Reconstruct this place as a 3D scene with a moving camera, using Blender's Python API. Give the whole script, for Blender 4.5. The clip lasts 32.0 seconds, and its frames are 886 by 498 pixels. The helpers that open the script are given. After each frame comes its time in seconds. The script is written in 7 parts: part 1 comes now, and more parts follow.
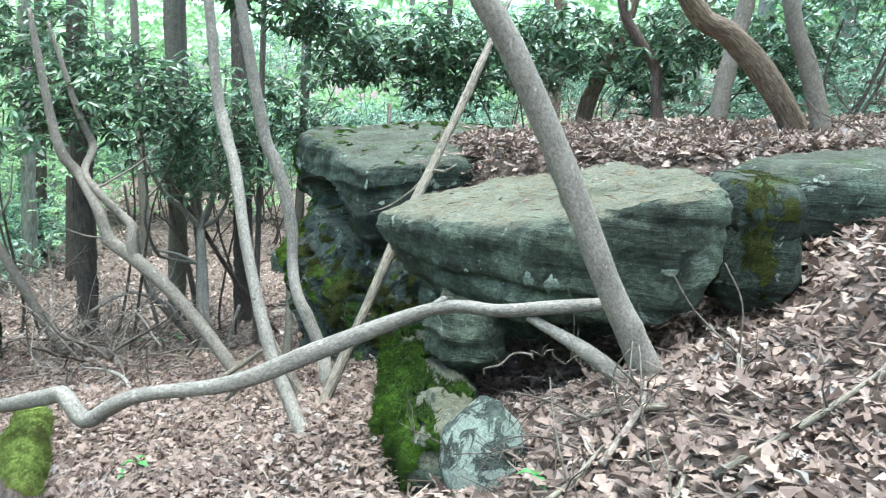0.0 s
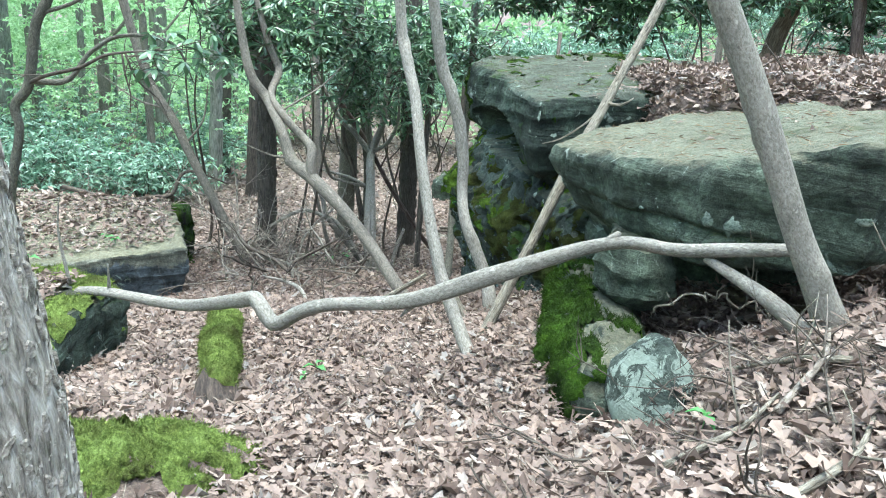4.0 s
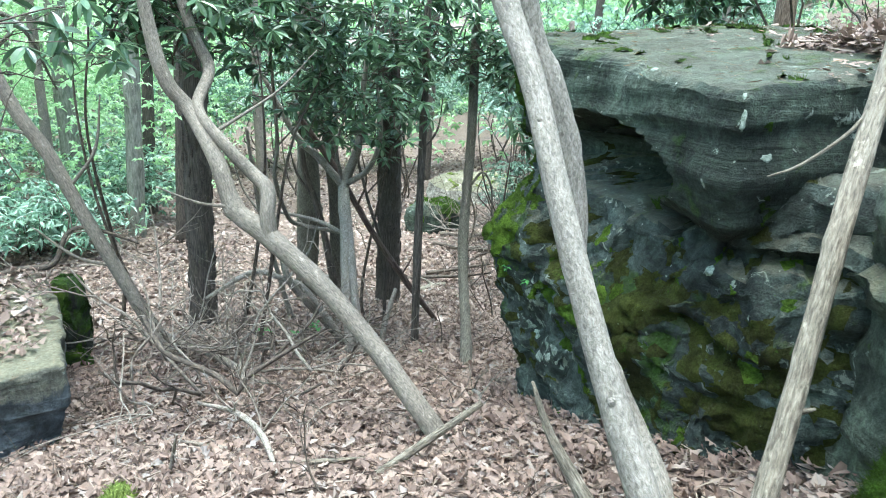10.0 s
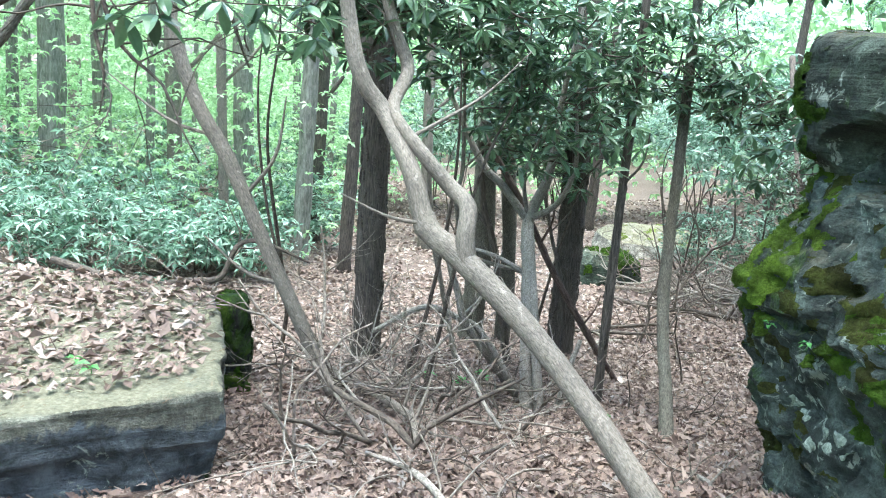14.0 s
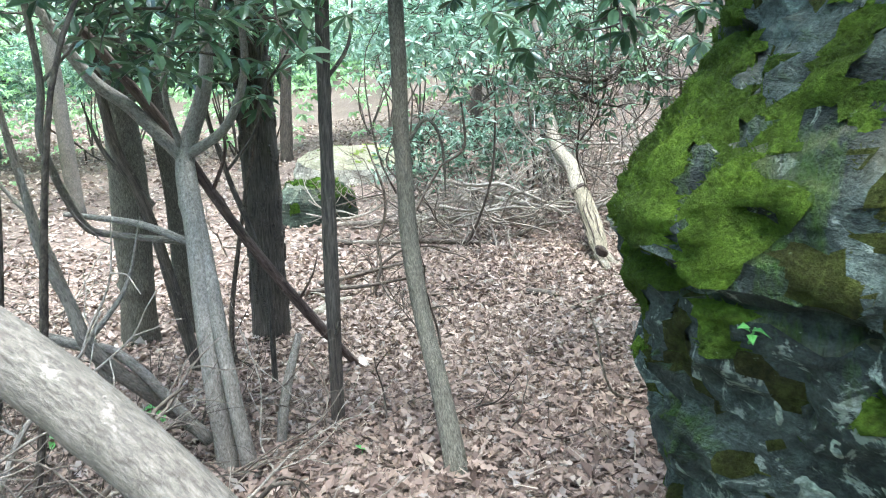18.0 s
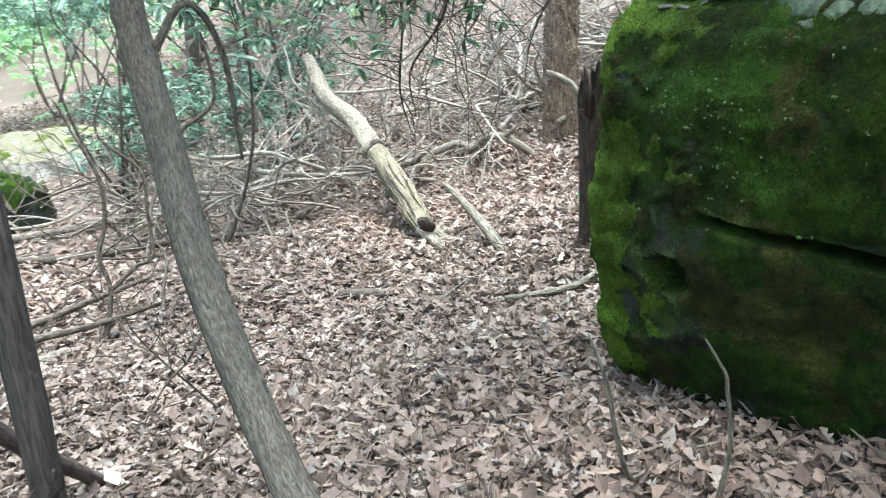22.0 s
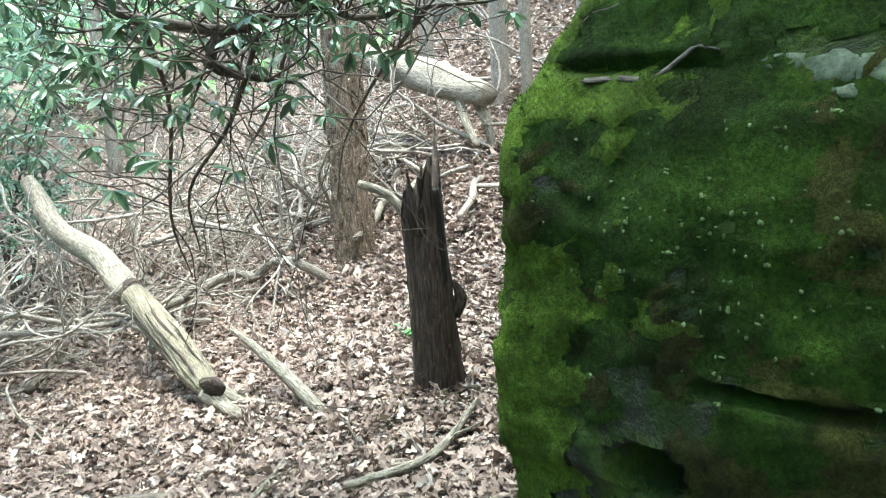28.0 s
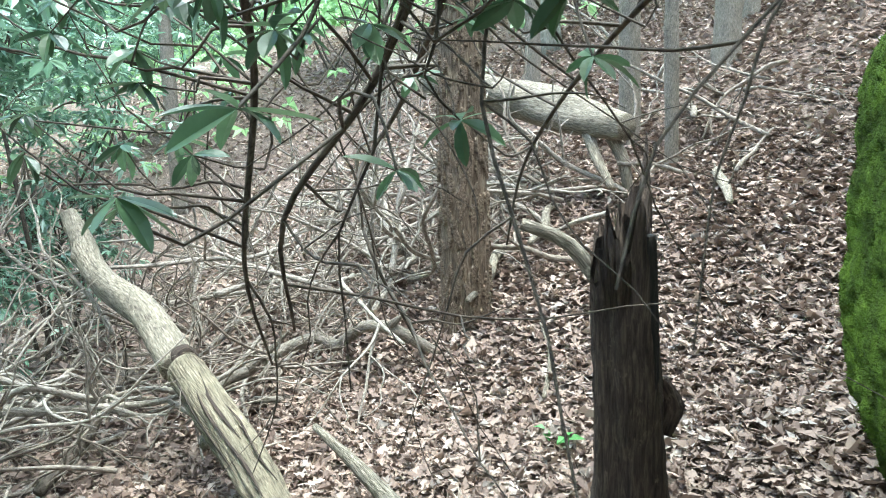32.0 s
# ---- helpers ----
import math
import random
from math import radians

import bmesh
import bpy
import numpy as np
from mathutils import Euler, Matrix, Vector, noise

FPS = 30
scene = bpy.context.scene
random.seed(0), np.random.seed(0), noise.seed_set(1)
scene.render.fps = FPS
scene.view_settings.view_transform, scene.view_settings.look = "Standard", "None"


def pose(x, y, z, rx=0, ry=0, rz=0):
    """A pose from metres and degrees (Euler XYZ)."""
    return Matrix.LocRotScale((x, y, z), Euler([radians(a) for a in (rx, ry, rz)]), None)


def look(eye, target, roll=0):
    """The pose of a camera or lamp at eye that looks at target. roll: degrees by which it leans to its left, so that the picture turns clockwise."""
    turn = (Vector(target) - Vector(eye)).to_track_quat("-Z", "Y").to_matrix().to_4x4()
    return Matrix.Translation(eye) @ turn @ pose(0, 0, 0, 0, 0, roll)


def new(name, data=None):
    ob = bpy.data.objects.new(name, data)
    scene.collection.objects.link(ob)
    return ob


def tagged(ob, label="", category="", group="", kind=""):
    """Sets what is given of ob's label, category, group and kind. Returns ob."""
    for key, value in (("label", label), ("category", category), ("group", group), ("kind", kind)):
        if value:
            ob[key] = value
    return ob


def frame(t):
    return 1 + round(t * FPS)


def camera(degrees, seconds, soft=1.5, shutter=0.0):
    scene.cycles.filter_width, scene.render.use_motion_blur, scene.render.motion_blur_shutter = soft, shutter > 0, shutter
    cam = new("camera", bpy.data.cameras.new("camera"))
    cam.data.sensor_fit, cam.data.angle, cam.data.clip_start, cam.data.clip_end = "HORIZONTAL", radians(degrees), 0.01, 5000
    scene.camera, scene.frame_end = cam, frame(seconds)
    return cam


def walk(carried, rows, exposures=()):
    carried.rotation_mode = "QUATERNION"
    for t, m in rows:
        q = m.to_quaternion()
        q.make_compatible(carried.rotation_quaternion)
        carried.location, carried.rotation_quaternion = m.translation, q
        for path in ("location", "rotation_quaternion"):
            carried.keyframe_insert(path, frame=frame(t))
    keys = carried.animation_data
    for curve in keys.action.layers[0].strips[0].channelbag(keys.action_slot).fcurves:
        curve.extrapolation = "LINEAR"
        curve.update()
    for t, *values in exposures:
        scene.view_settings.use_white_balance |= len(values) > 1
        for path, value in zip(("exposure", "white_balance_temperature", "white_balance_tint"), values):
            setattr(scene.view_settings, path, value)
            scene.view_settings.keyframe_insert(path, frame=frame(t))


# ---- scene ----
cam = camera(58.79, 32.0, 1.0, 0.25)
PATH = [
    (0, (0.615, -1.448, 1.966), (1.024, 0.467, 1.559), 3.42),
    (0.5, (0.564, -1.440, 1.957), (0.867, 0.474, 1.462), 3.72),
    (1, (0.538, -1.460, 1.943), (0.760, 0.450, 1.396), 3.94),
    (1.5, (0.522, -1.467, 1.948), (0.699, 0.441, 1.377), 4.06),
    (2, (0.500, -1.469, 1.951), (0.627, 0.438, 1.362), 4.09),
    (2.5, (0.501, -1.473, 1.945), (0.588, 0.433, 1.345), 4.04),
    (4.5, (0.504, -1.515, 1.973), (0.510, 0.395, 1.380), 4.32),
    (5, (0.379, -1.511, 1.953), (0.333, 0.401, 1.370), 4.64),
    (5.5, (0.300, -1.420, 1.929), (0.168, 0.492, 1.359), 4.79),
    (6, (0.287, -1.020, 1.983), (0.123, 0.884, 1.394), 5.04),
    (6.5, (0.270, -0.831, 1.975), (0.110, 1.060, 1.342), 4.80),
    (7, (0.198, -0.523, 1.820), (0.078, 1.359, 1.154), 4.30),
    (7.5, (0.036, -0.257, 1.796), (-0.025, 1.619, 1.108), 3.91),
    (8, (0.000, 0.000, 1.725), (-0.001, 1.873, 1.024), 3.44),
    (8.5, (0.011, 0.443, 1.783), (0.074, 2.318, 1.090), 2.80),
    (9, (-0.071, 0.867, 1.676), (0.057, 2.749, 1.014), 2.56),
    (9.5, (-0.103, 1.217, 1.648), (0.055, 3.111, 1.023), 2.44),
    (10, (-0.074, 1.492, 1.516), (0.093, 3.408, 0.965), 2.47),
    (10.5, (-0.152, 1.699, 1.437), (0.004, 3.623, 0.914), 2.73),
    (11, (-0.194, 1.840, 1.430), (-0.072, 3.769, 0.915), 3.22),
    (11.5, (-0.277, 1.832, 1.423), (-0.215, 3.764, 0.910), 3.66),
    (12, (-0.306, 1.982, 1.297), (-0.367, 3.916, 0.789), 4.03),
    (12.5, (-0.419, 2.074, 1.261), (-0.545, 4.008, 0.768), 4.57),
    (13, (-0.517, 2.134, 1.249), (-0.703, 4.069, 0.778), 4.68),
    (13.5, (-0.528, 2.186, 1.168), (-0.737, 4.126, 0.728), 4.56),
    (15.5, (-0.128, 3.286, 1.139), (-0.129, 5.220, 0.627), 2.70),
    (16, (-0.241, 3.704, 0.896), (-0.124, 5.622, 0.342), 2.34),
    (16.5, (-0.219, 3.960, 0.865), (-0.014, 5.864, 0.285), 1.66),
    (17, (-0.149, 4.267, 0.808), (0.169, 6.149, 0.212), 1.13),
    (17.5, (-0.205, 4.564, 0.708), (0.256, 6.419, 0.119), 0.94),
    (18, (-0.220, 4.805, 0.693), (0.303, 6.645, 0.110), 0.38),
    (18.5, (-0.008, 5.089, 0.659), (0.567, 6.917, 0.089), 0.01),
    (19, (0.071, 5.364, 0.684), (0.711, 7.177, 0.135), 0.31),
    (19.5, (0.135, 5.555, 0.573), (0.808, 7.361, 0.040), 0.19),
    (20, (0.107, 5.821, 0.443), (0.812, 7.623, -0.066), 0.28),
    (20.5, (0.074, 6.017, 0.451), (0.805, 7.811, -0.045), 0.42),
    (21, (0.129, 6.281, 0.294), (0.822, 8.079, -0.239), 0.33),
    (21.5, (0.214, 6.627, 0.235), (1.110, 8.315, -0.355), 0.60),
    (22, (0.132, 7.056, 0.094), (1.260, 8.576, -0.551), -1.28),
    (22.5, (0.053, 7.271, 0.129), (1.308, 8.669, -0.555), -1.71),
    (23, (0.116, 7.470, 0.043), (1.366, 8.871, -0.647), -1.56),
    (23.5, (0.185, 7.537, 0.039), (1.350, 9.035, -0.594), -0.05),
    (24, (0.291, 7.615, 0.077), (1.414, 9.148, -0.547), -0.08),
    (24.5, (0.272, 7.641, 0.080), (1.383, 9.187, -0.533), -0.01),
    (26.5, (0.423, 7.822, 0.031), (1.790, 9.160, -0.552), -0.98),
    (27, (0.437, 8.027, 0.001), (1.917, 9.253, -0.553), -1.74),
    (27.5, (0.496, 8.093, 0.019), (2.066, 9.231, -0.470), -2.03),
    (28, (0.682, 8.097, -0.019), (2.286, 9.225, -0.415), -2.10),
    (28.5, (0.924, 8.212, -0.025), (2.503, 9.408, -0.300), -2.21),
    (29, (1.174, 8.351, -0.050), (2.720, 9.601, -0.268), -2.15),
    (29.5, (1.155, 8.469, -0.085), (2.679, 9.748, -0.290), -1.70),
    (30, (1.102, 8.544, -0.074), (2.629, 9.818, -0.293), -1.59),
    (30.5, (1.240, 8.717, -0.088), (2.772, 9.983, -0.317), -1.92),
    (31, (1.349, 8.830, -0.132), (2.884, 10.089, -0.375), -1.91),
    (31.5, (1.446, 9.119, -0.210), (2.997, 10.354, -0.469), -0.98),
    (32, (1.524, 9.307, -0.218), (3.060, 10.562, -0.472), -0.81),
]
walk(cam, [(t, look(eye, target, roll)) for t, eye, target, roll in PATH],
     [(0, 2.45, 5720, -3), (5, 2.43, 5700, -5), (8, 2.5, 5700, -6), (9, 2.55, 5710, -6), (10, 2.7, 5700, -4), (12, 2.82, 5700, -1), (14, 2.84, 5760, 0), (17, 2.96, 5790, 1), (19, 3.17, 5770, 1), (21, 3.12, 5790, 1), (23, 3.1, 5860, -1), (24, 3.03, 5870, -1), (28, 3.27, 5920, -4), (30, 3.17, 5900, -4), (32, 2.9, 5850, -4)])

from mathutils.bvhtree import BVHTree

# ---- world and sun ----
world = bpy.data.worlds.new("sky")
scene.world = world
world.use_nodes = True
wn = world.node_tree
sky = wn.nodes.new("ShaderNodeTexSky")
sky.sky_type, sky.sun_disc = 'NISHITA', False
sky.sun_elevation, sky.sun_rotation = radians(72), radians(200)
sky.air_density, sky.dust_density, sky.ozone_density = 1.0, 3.0, 1.0
bg = wn.nodes["Background"]
wn.links.new(sky.outputs[0], bg.inputs[0])
bg.inputs[1].default_value = 0.15
sun = new("sun", bpy.data.lights.new("sun", 'SUN'))
sun.data.energy, sun.data.angle, sun.data.color = 1.5, radians(30), (1.0, 0.98, 0.94)
sun.matrix_world = look((0, 0, 30), (-30 * math.sin(radians(200)) / math.tan(radians(72)) * -1, -30 * math.cos(radians(200)) / math.tan(radians(72)) * -1, 0))

rng = np.random.default_rng(11)


# ---- material helpers ----
def start(name, rough=0.8):
    m = bpy.data.materials.new(name)
    m.use_nodes = True
    nt = m.node_tree
    b = nt.nodes["Principled BSDF"]
    b.inputs["Roughness"].default_value = rough
    b.inputs["Specular IOR Level"].default_value = 0.3
    return m, nt, b


def where(nt, stretch=(1, 1, 1), offset=(0, 0, 0)):
    geo = nt.nodes.new("ShaderNodeNewGeometry")
    mp = nt.nodes.new("ShaderNodeMapping")
    mp.inputs["Scale"].default_value = stretch
    mp.inputs["Location"].default_value = offset
    nt.links.new(geo.outputs["Position"], mp.inputs["Vector"])
    return mp.outputs[0]


def grain_of(nt, stretch=(1, 1, 1), offset=(0, 0, 0)):
    at = nt.nodes.new("ShaderNodeAttribute")
    at.attribute_name = "grain"
    mp = nt.nodes.new("ShaderNodeMapping")
    mp.inputs["Scale"].default_value = stretch
    mp.inputs["Location"].default_value = offset
    nt.links.new(at.outputs["Vector"], mp.inputs["Vector"])
    return mp.outputs[0]


def noise_of(nt, vec, scale, detail=5.0, rough=0.6, distort=0.0):
    n = nt.nodes.new("ShaderNodeTexNoise")
    n.inputs["Scale"].default_value, n.inputs["Detail"].default_value = scale, detail
    n.inputs["Roughness"].default_value, n.inputs["Distortion"].default_value = rough, distort
    nt.links.new(vec, n.inputs["Vector"])
    return n.outputs[0]


def ramp_of(nt, fac, stops, smooth=False):
    r = nt.nodes.new("ShaderNodeValToRGB")
    if smooth:
        r.color_ramp.interpolation = 'EASE'
    e = r.color_ramp.elements
    while len(e) < len(stops):
        e.new(0.5)
    for k, (p, c) in zip(e, stops):
        k.position = p
        k.color = (*c, 1) if isinstance(c, tuple) else (c, c, c, 1)
    nt.links.new(fac, r.inputs[0])
    return r.outputs[0]


def mix_of(nt, fac, a, b, kind='MIX'):
    x = nt.nodes.new("ShaderNodeMix")
    x.data_type, x.blend_type = 'RGBA', kind
    for v, i in ((fac, 0), (a, 6), (b, 7)):
        if isinstance(v, (int, float)):
            x.inputs[i].default_value = v
        elif isinstance(v, tuple):
            x.inputs[i].default_value = (*v, 1)
        else:
            nt.links.new(v, x.inputs[i])
    return x.outputs[2]


def math_of(nt, kind, a, b=0.0):
    x = nt.nodes.new("ShaderNodeMath")
    x.operation = kind
    for v, i in ((a, 0), (b, 1)):
        if isinstance(v, (int, float)):
            x.inputs[i].default_value = v
        else:
            nt.links.new(v, x.inputs[i])
    return x.outputs[0]


def bump_of(nt, bsdf, height, strength=0.6, distance=0.02):
    b = nt.nodes.new("ShaderNodeBump")
    b.inputs["Strength"].default_value, b.inputs["Distance"].default_value = strength, distance
    nt.links.new(height, b.inputs["Height"])
    nt.links.new(b.outputs[0], bsdf.inputs["Normal"])


def island(nt):
    return nt.nodes.new("ShaderNodeNewGeometry").outputs["Random Per Island"]


def translucent(m, nt, bsdf, colour, share):
    t = nt.nodes.new("ShaderNodeBsdfTranslucent")
    nt.links.new(colour, t.inputs[0])
    x = nt.nodes.new("ShaderNodeMixShader")
    x.inputs[0].default_value = share
    nt.links.new(bsdf.outputs[0], x.inputs[1])
    nt.links.new(t.outputs[0], x.inputs[2])
    nt.links.new(x.outputs[0], nt.nodes["Material Output"].inputs[0])


def leaf_material(name, stops, rough=0.45, share=0.3, spots=True, shine=0.45):
    m, nt, b = start(name, rough)
    c = ramp_of(nt, island(nt), stops)
    if spots:
        n = noise_of(nt, where(nt), 60, 3)
        c = mix_of(nt, 0.35, c, mix_of(nt, 1.0, c, ramp_of(nt, n, [(0.3, 0.45), (0.7, 1.0)]), 'MULTIPLY'))
    nt.links.new(c, b.inputs["Base Color"])
    b.inputs["Specular IOR Level"].default_value = shine
    translucent(m, nt, b, c, share)
    return m


def rock_material(name, moss=0.5, lichen=0.5, dust=0.0, base=(0.105, 0.125, 0.11), layers=0.3, dark_below=None, moss_tone=1.0):
    m, nt, b = start(name, 0.85)
    p = where(nt)
    big = noise_of(nt, p, 1.3, 6, 0.6, 0.4)
    grain = noise_of(nt, p, 28, 6, 0.7)
    strat = noise_of(nt, where(nt, (0.8, 0.8, 9)), 2.2, 5, 0.6, 0.6)
    dark = tuple(0.38 * v for v in base)
    pale = tuple(min(1, 1.7 * v) for v in base)
    c = ramp_of(nt, big, [(0.28, dark), (0.5, base), (0.74, pale)])
    c = mix_of(nt, 0.3, c, ramp_of(nt, strat, [(0.3, 0.35), (0.6, 1.0)]), 'MULTIPLY')
    c = mix_of(nt, 0.7, c, ramp_of(nt, grain, [(0.32, 0.3), (0.66, 1.35)]), 'MULTIPLY')
    lines = noise_of(nt, where(nt, (0.35, 0.35, 22), (1, 2, 3)), 2.2, 4, 0.6, 0.25)
    c = mix_of(nt, layers, c, ramp_of(nt, lines, [(0.38, 0.4), (0.47, 1.0), (0.62, 1.15)]), 'MULTIPLY')
    micro = noise_of(nt, p, 130, 4, 0.7)
    c = mix_of(nt, 0.55, c, ramp_of(nt, micro, [(0.35, 0.4), (0.65, 1.35)]), 'MULTIPLY')
    blotch = noise_of(nt, where(nt, (1, 1, 1), (5, 5, 5)), 5.5, 7, 0.7, 0.5)
    c = mix_of(nt, 0.75, c, ramp_of(nt, blotch, [(0.36, 0.4), (0.52, 1.0), (0.66, 1.75)]), 'MULTIPLY')
    wide = noise_of(nt, where(nt, (1, 1, 0.55), (6, 1, 7)), 2.4, 6, 0.65, 0.7)
    c = mix_of(nt, 0.8, c, ramp_of(nt, wide, [(0.34, 0.45), (0.5, 0.95), (0.66, 1.6)]), 'MULTIPLY')
    # Below a ragged edge at this height the stone turns blotched blue-grey.
    if dark_below is not None:
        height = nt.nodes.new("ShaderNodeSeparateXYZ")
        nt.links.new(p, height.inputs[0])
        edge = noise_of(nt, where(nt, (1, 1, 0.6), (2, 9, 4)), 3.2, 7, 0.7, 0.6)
        above_edge = math_of(nt, 'SUBTRACT', math_of(nt, 'ADD', height.outputs[2], math_of(nt, 'MULTIPLY', math_of(nt, 'SUBTRACT', edge, 0.5), 0.55)), dark_below)
        low_tone = mix_of(nt, ramp_of(nt, blotch, [(0.42, 0.0), (0.62, 1.0)]), (0.032, 0.040, 0.044), (0.13, 0.155, 0.175))
        c = mix_of(nt, ramp_of(nt, above_edge, [(0.0, 0.9), (0.035, 0.0)]), c, low_tone)
    # lichen spots
    spot = noise_of(nt, p, 7, 7, 0.72, 0.8)
    grow = noise_of(nt, where(nt, (1, 1, 1), (3, 8, 1)), 1.1, 3)
    spot = math_of(nt, 'ADD', spot, math_of(nt, 'MULTIPLY', math_of(nt, 'SUBTRACT', grow, 0.5), 0.35))
    lo = 0.70 - 0.13 * lichen
    c = mix_of(nt, ramp_of(nt, spot, [(lo, 0.0), (lo + 0.035, 0.85)]), c, (0.30, 0.35, 0.29))
    fleck = noise_of(nt, where(nt, (1, 1, 1), (2, 4, 8)), 34, 4, 0.6)
    c = mix_of(nt, ramp_of(nt, fleck, [(0.70, 0.0), (0.73, 0.8)]), c, (0.42, 0.46, 0.40))
    # moss cover
    cover = noise_of(nt, where(nt, (1, 1, 1), (9, 2, 5)), 1.7, 8, 0.68, 0.7)
    geo = nt.nodes.new("ShaderNodeNewGeometry")
    sep = nt.nodes.new("ShaderNodeSeparateXYZ")
    nt.links.new(geo.outputs["Normal"], sep.inputs[0])
    cover = math_of(nt, 'ADD', cover, math_of(nt, 'MULTIPLY', sep.outputs[2], 0.07))
    lo = 0.76 - 0.42 * moss
    cov = ramp_of(nt, cover, [(lo, 0.0), (lo + 0.09, 1.0)])
    tuft = noise_of(nt, p, 55, 5, 0.75)
    tone = noise_of(nt, p, 4, 5, 0.6)
    mc = ramp_of(nt, tone, [(k, tuple(moss_tone * v for v in col)) for k, col in ((0.3, (0.022, 0.05, 0.008)), (0.5, (0.055, 0.115, 0.012)), (0.72, (0.13, 0.21, 0.02)))])
    mc = mix_of(nt, 0.6, mc, ramp_of(nt, tuft, [(0.3, 0.35), (0.68, 1.2)]), 'MULTIPLY')
    c = mix_of(nt, cov, c, mc)
    if dust:
        lie = math_of(nt, 'ADD', sep.outputs[2], math_of(nt, 'MULTIPLY', math_of(nt, 'SUBTRACT', noise_of(nt, p, 3.0, 6, 0.7), 0.5), 1.1))
        sand = ramp_of(nt, noise_of(nt, p, 40, 6, 0.75), [(0.3, (0.115, 0.112, 0.07)), (0.55, (0.24, 0.225, 0.15)), (0.75, (0.36, 0.325, 0.23))])
        c = mix_of(nt, ramp_of(nt, lie, [(0.62, 0.0), (0.92, dust)]), c, sand)
    nt.links.new(c, b.inputs["Base Color"])
    h = math_of(nt, 'ADD', math_of(nt, 'MULTIPLY', grain, 0.7), math_of(nt, 'MULTIPLY', strat, 0.7))
    h = math_of(nt, 'ADD', h, math_of(nt, 'MULTIPLY', micro, 0.3))
    h = math_of(nt, 'ADD', h, math_of(nt, 'MULTIPLY', lines, 1.2 * layers))
    h = math_of(nt, 'ADD', h, math_of(nt, 'MULTIPLY', math_of(nt, 'MULTIPLY', tuft, 1.6), cov))
    h = math_of(nt, 'ADD', h, math_of(nt, 'MULTIPLY', blotch, 0.8))
    bump_of(nt, b, h, 1.0, 0.05)
    b.inputs["Specular IOR Level"].default_value = 0.25
    return m


def bark_material(name, dark, mid, pale, fine=40, tall=0.15, depth=0.6, moss=0.0):
    m, nt, b = start(name, 0.85)
    p = grain_of(nt, (1, 1, tall))
    a = noise_of(nt, p, fine, 6, 0.7, 0.5)
    w = noise_of(nt, grain_of(nt, (1, 1, 0.6), (4, 4, 4)), 12, 6, 0.7)
    c = ramp_of(nt, a, [(0.35, dark), (0.5, mid), (0.67, pale)])
    c = mix_of(nt, 0.6, c, ramp_of(nt, w, [(0.3, 0.5), (0.7, 1.15)]), 'MULTIPLY')
    lich = noise_of(nt, grain_of(nt, (1, 1, 0.7), (7, 1, 2)), 22, 5, 0.7)
    c = mix_of(nt, ramp_of(nt, lich, [(0.62, 0.0), (0.68, 0.6)]), c, tuple(min(1, 1.35 * v) for v in pale))
    if moss:
        g = noise_of(nt, grain_of(nt, (1, 1, 0.5), (1, 6, 3)), 3, 6, 0.7)
        c = mix_of(nt, ramp_of(nt, g, [(0.75 - 0.3 * moss, 0.0), (0.85 - 0.3 * moss, 0.8)]), c, (0.06, 0.10, 0.02))
    nt.links.new(c, b.inputs["Base Color"])
    bump_of(nt, b, math_of(nt, 'ADD', a, math_of(nt, 'MULTIPLY', w, 0.6)), depth, 0.02)
    return m


M_ROCK = rock_material("weathered_sandstone", 0.36, 0.6, 0.25, base=(0.05, 0.068, 0.05))
M_ROCK_FACE = rock_material("dark_bedded_sandstone", 0.36, 0.74, 0.3, base=(0.072, 0.094, 0.080), layers=0.08)
M_ROCK_PALE = rock_material("pale_sandstone", 0.3, 0.5, 0.62, base=(0.092, 0.114, 0.082), layers=0.2)
M_ROCK_MOSSY = rock_material("mossy_sandstone", 0.66, 0.3, base=(0.055, 0.065, 0.05))
M_ROCK_LICHEN = rock_material("lichen_stone", 0.18, 1.9, base=(0.085, 0.105, 0.085), layers=0.0)
M_ROCK_SLAB = rock_material("pale_two_tone_sandstone", 0.26, 0.5, 0.9, base=(0.175, 0.175, 0.135), layers=0.15, dark_below=-0.70)
M_PALE_BARK = bark_material("smooth_pale_bark", (0.115, 0.103, 0.084), (0.215, 0.196, 0.163), (0.33, 0.305, 0.26), 105, 0.5, 0.5)
M_GREY_BARK = bark_material("grey_brown_bark", (0.10, 0.088, 0.07), (0.185, 0.162, 0.13), (0.29, 0.26, 0.215), 125, 0.3, 0.6)
M_KNOB = bark_material("knobbly_grey_bark", (0.14, 0.124, 0.10), (0.235, 0.212, 0.175), (0.34, 0.315, 0.265), 110, 0.6, 0.4)
M_OLIVE_BARK = bark_material("fine_olive_bark", (0.05, 0.047, 0.036), (0.125, 0.115, 0.088), (0.23, 0.213, 0.17), 150, 0.25, 0.8)
M_DARK_BARK = bark_material("dark_rough_bark", (0.034, 0.029, 0.024), (0.083, 0.070, 0.057), (0.15, 0.13, 0.105), 90, 0.1, 0.9)
M_FLAKY_BARK = bark_material("flaky_brown_bark", (0.05, 0.034, 0.022), (0.15, 0.11, 0.075), (0.29, 0.235, 0.17), 75, 0.13, 1.0)
M_RED_BARK = bark_material("reddish_bark", (0.045, 0.031, 0.025), (0.105, 0.074, 0.059), (0.18, 0.138, 0.115), 60, 0.15, 0.6)
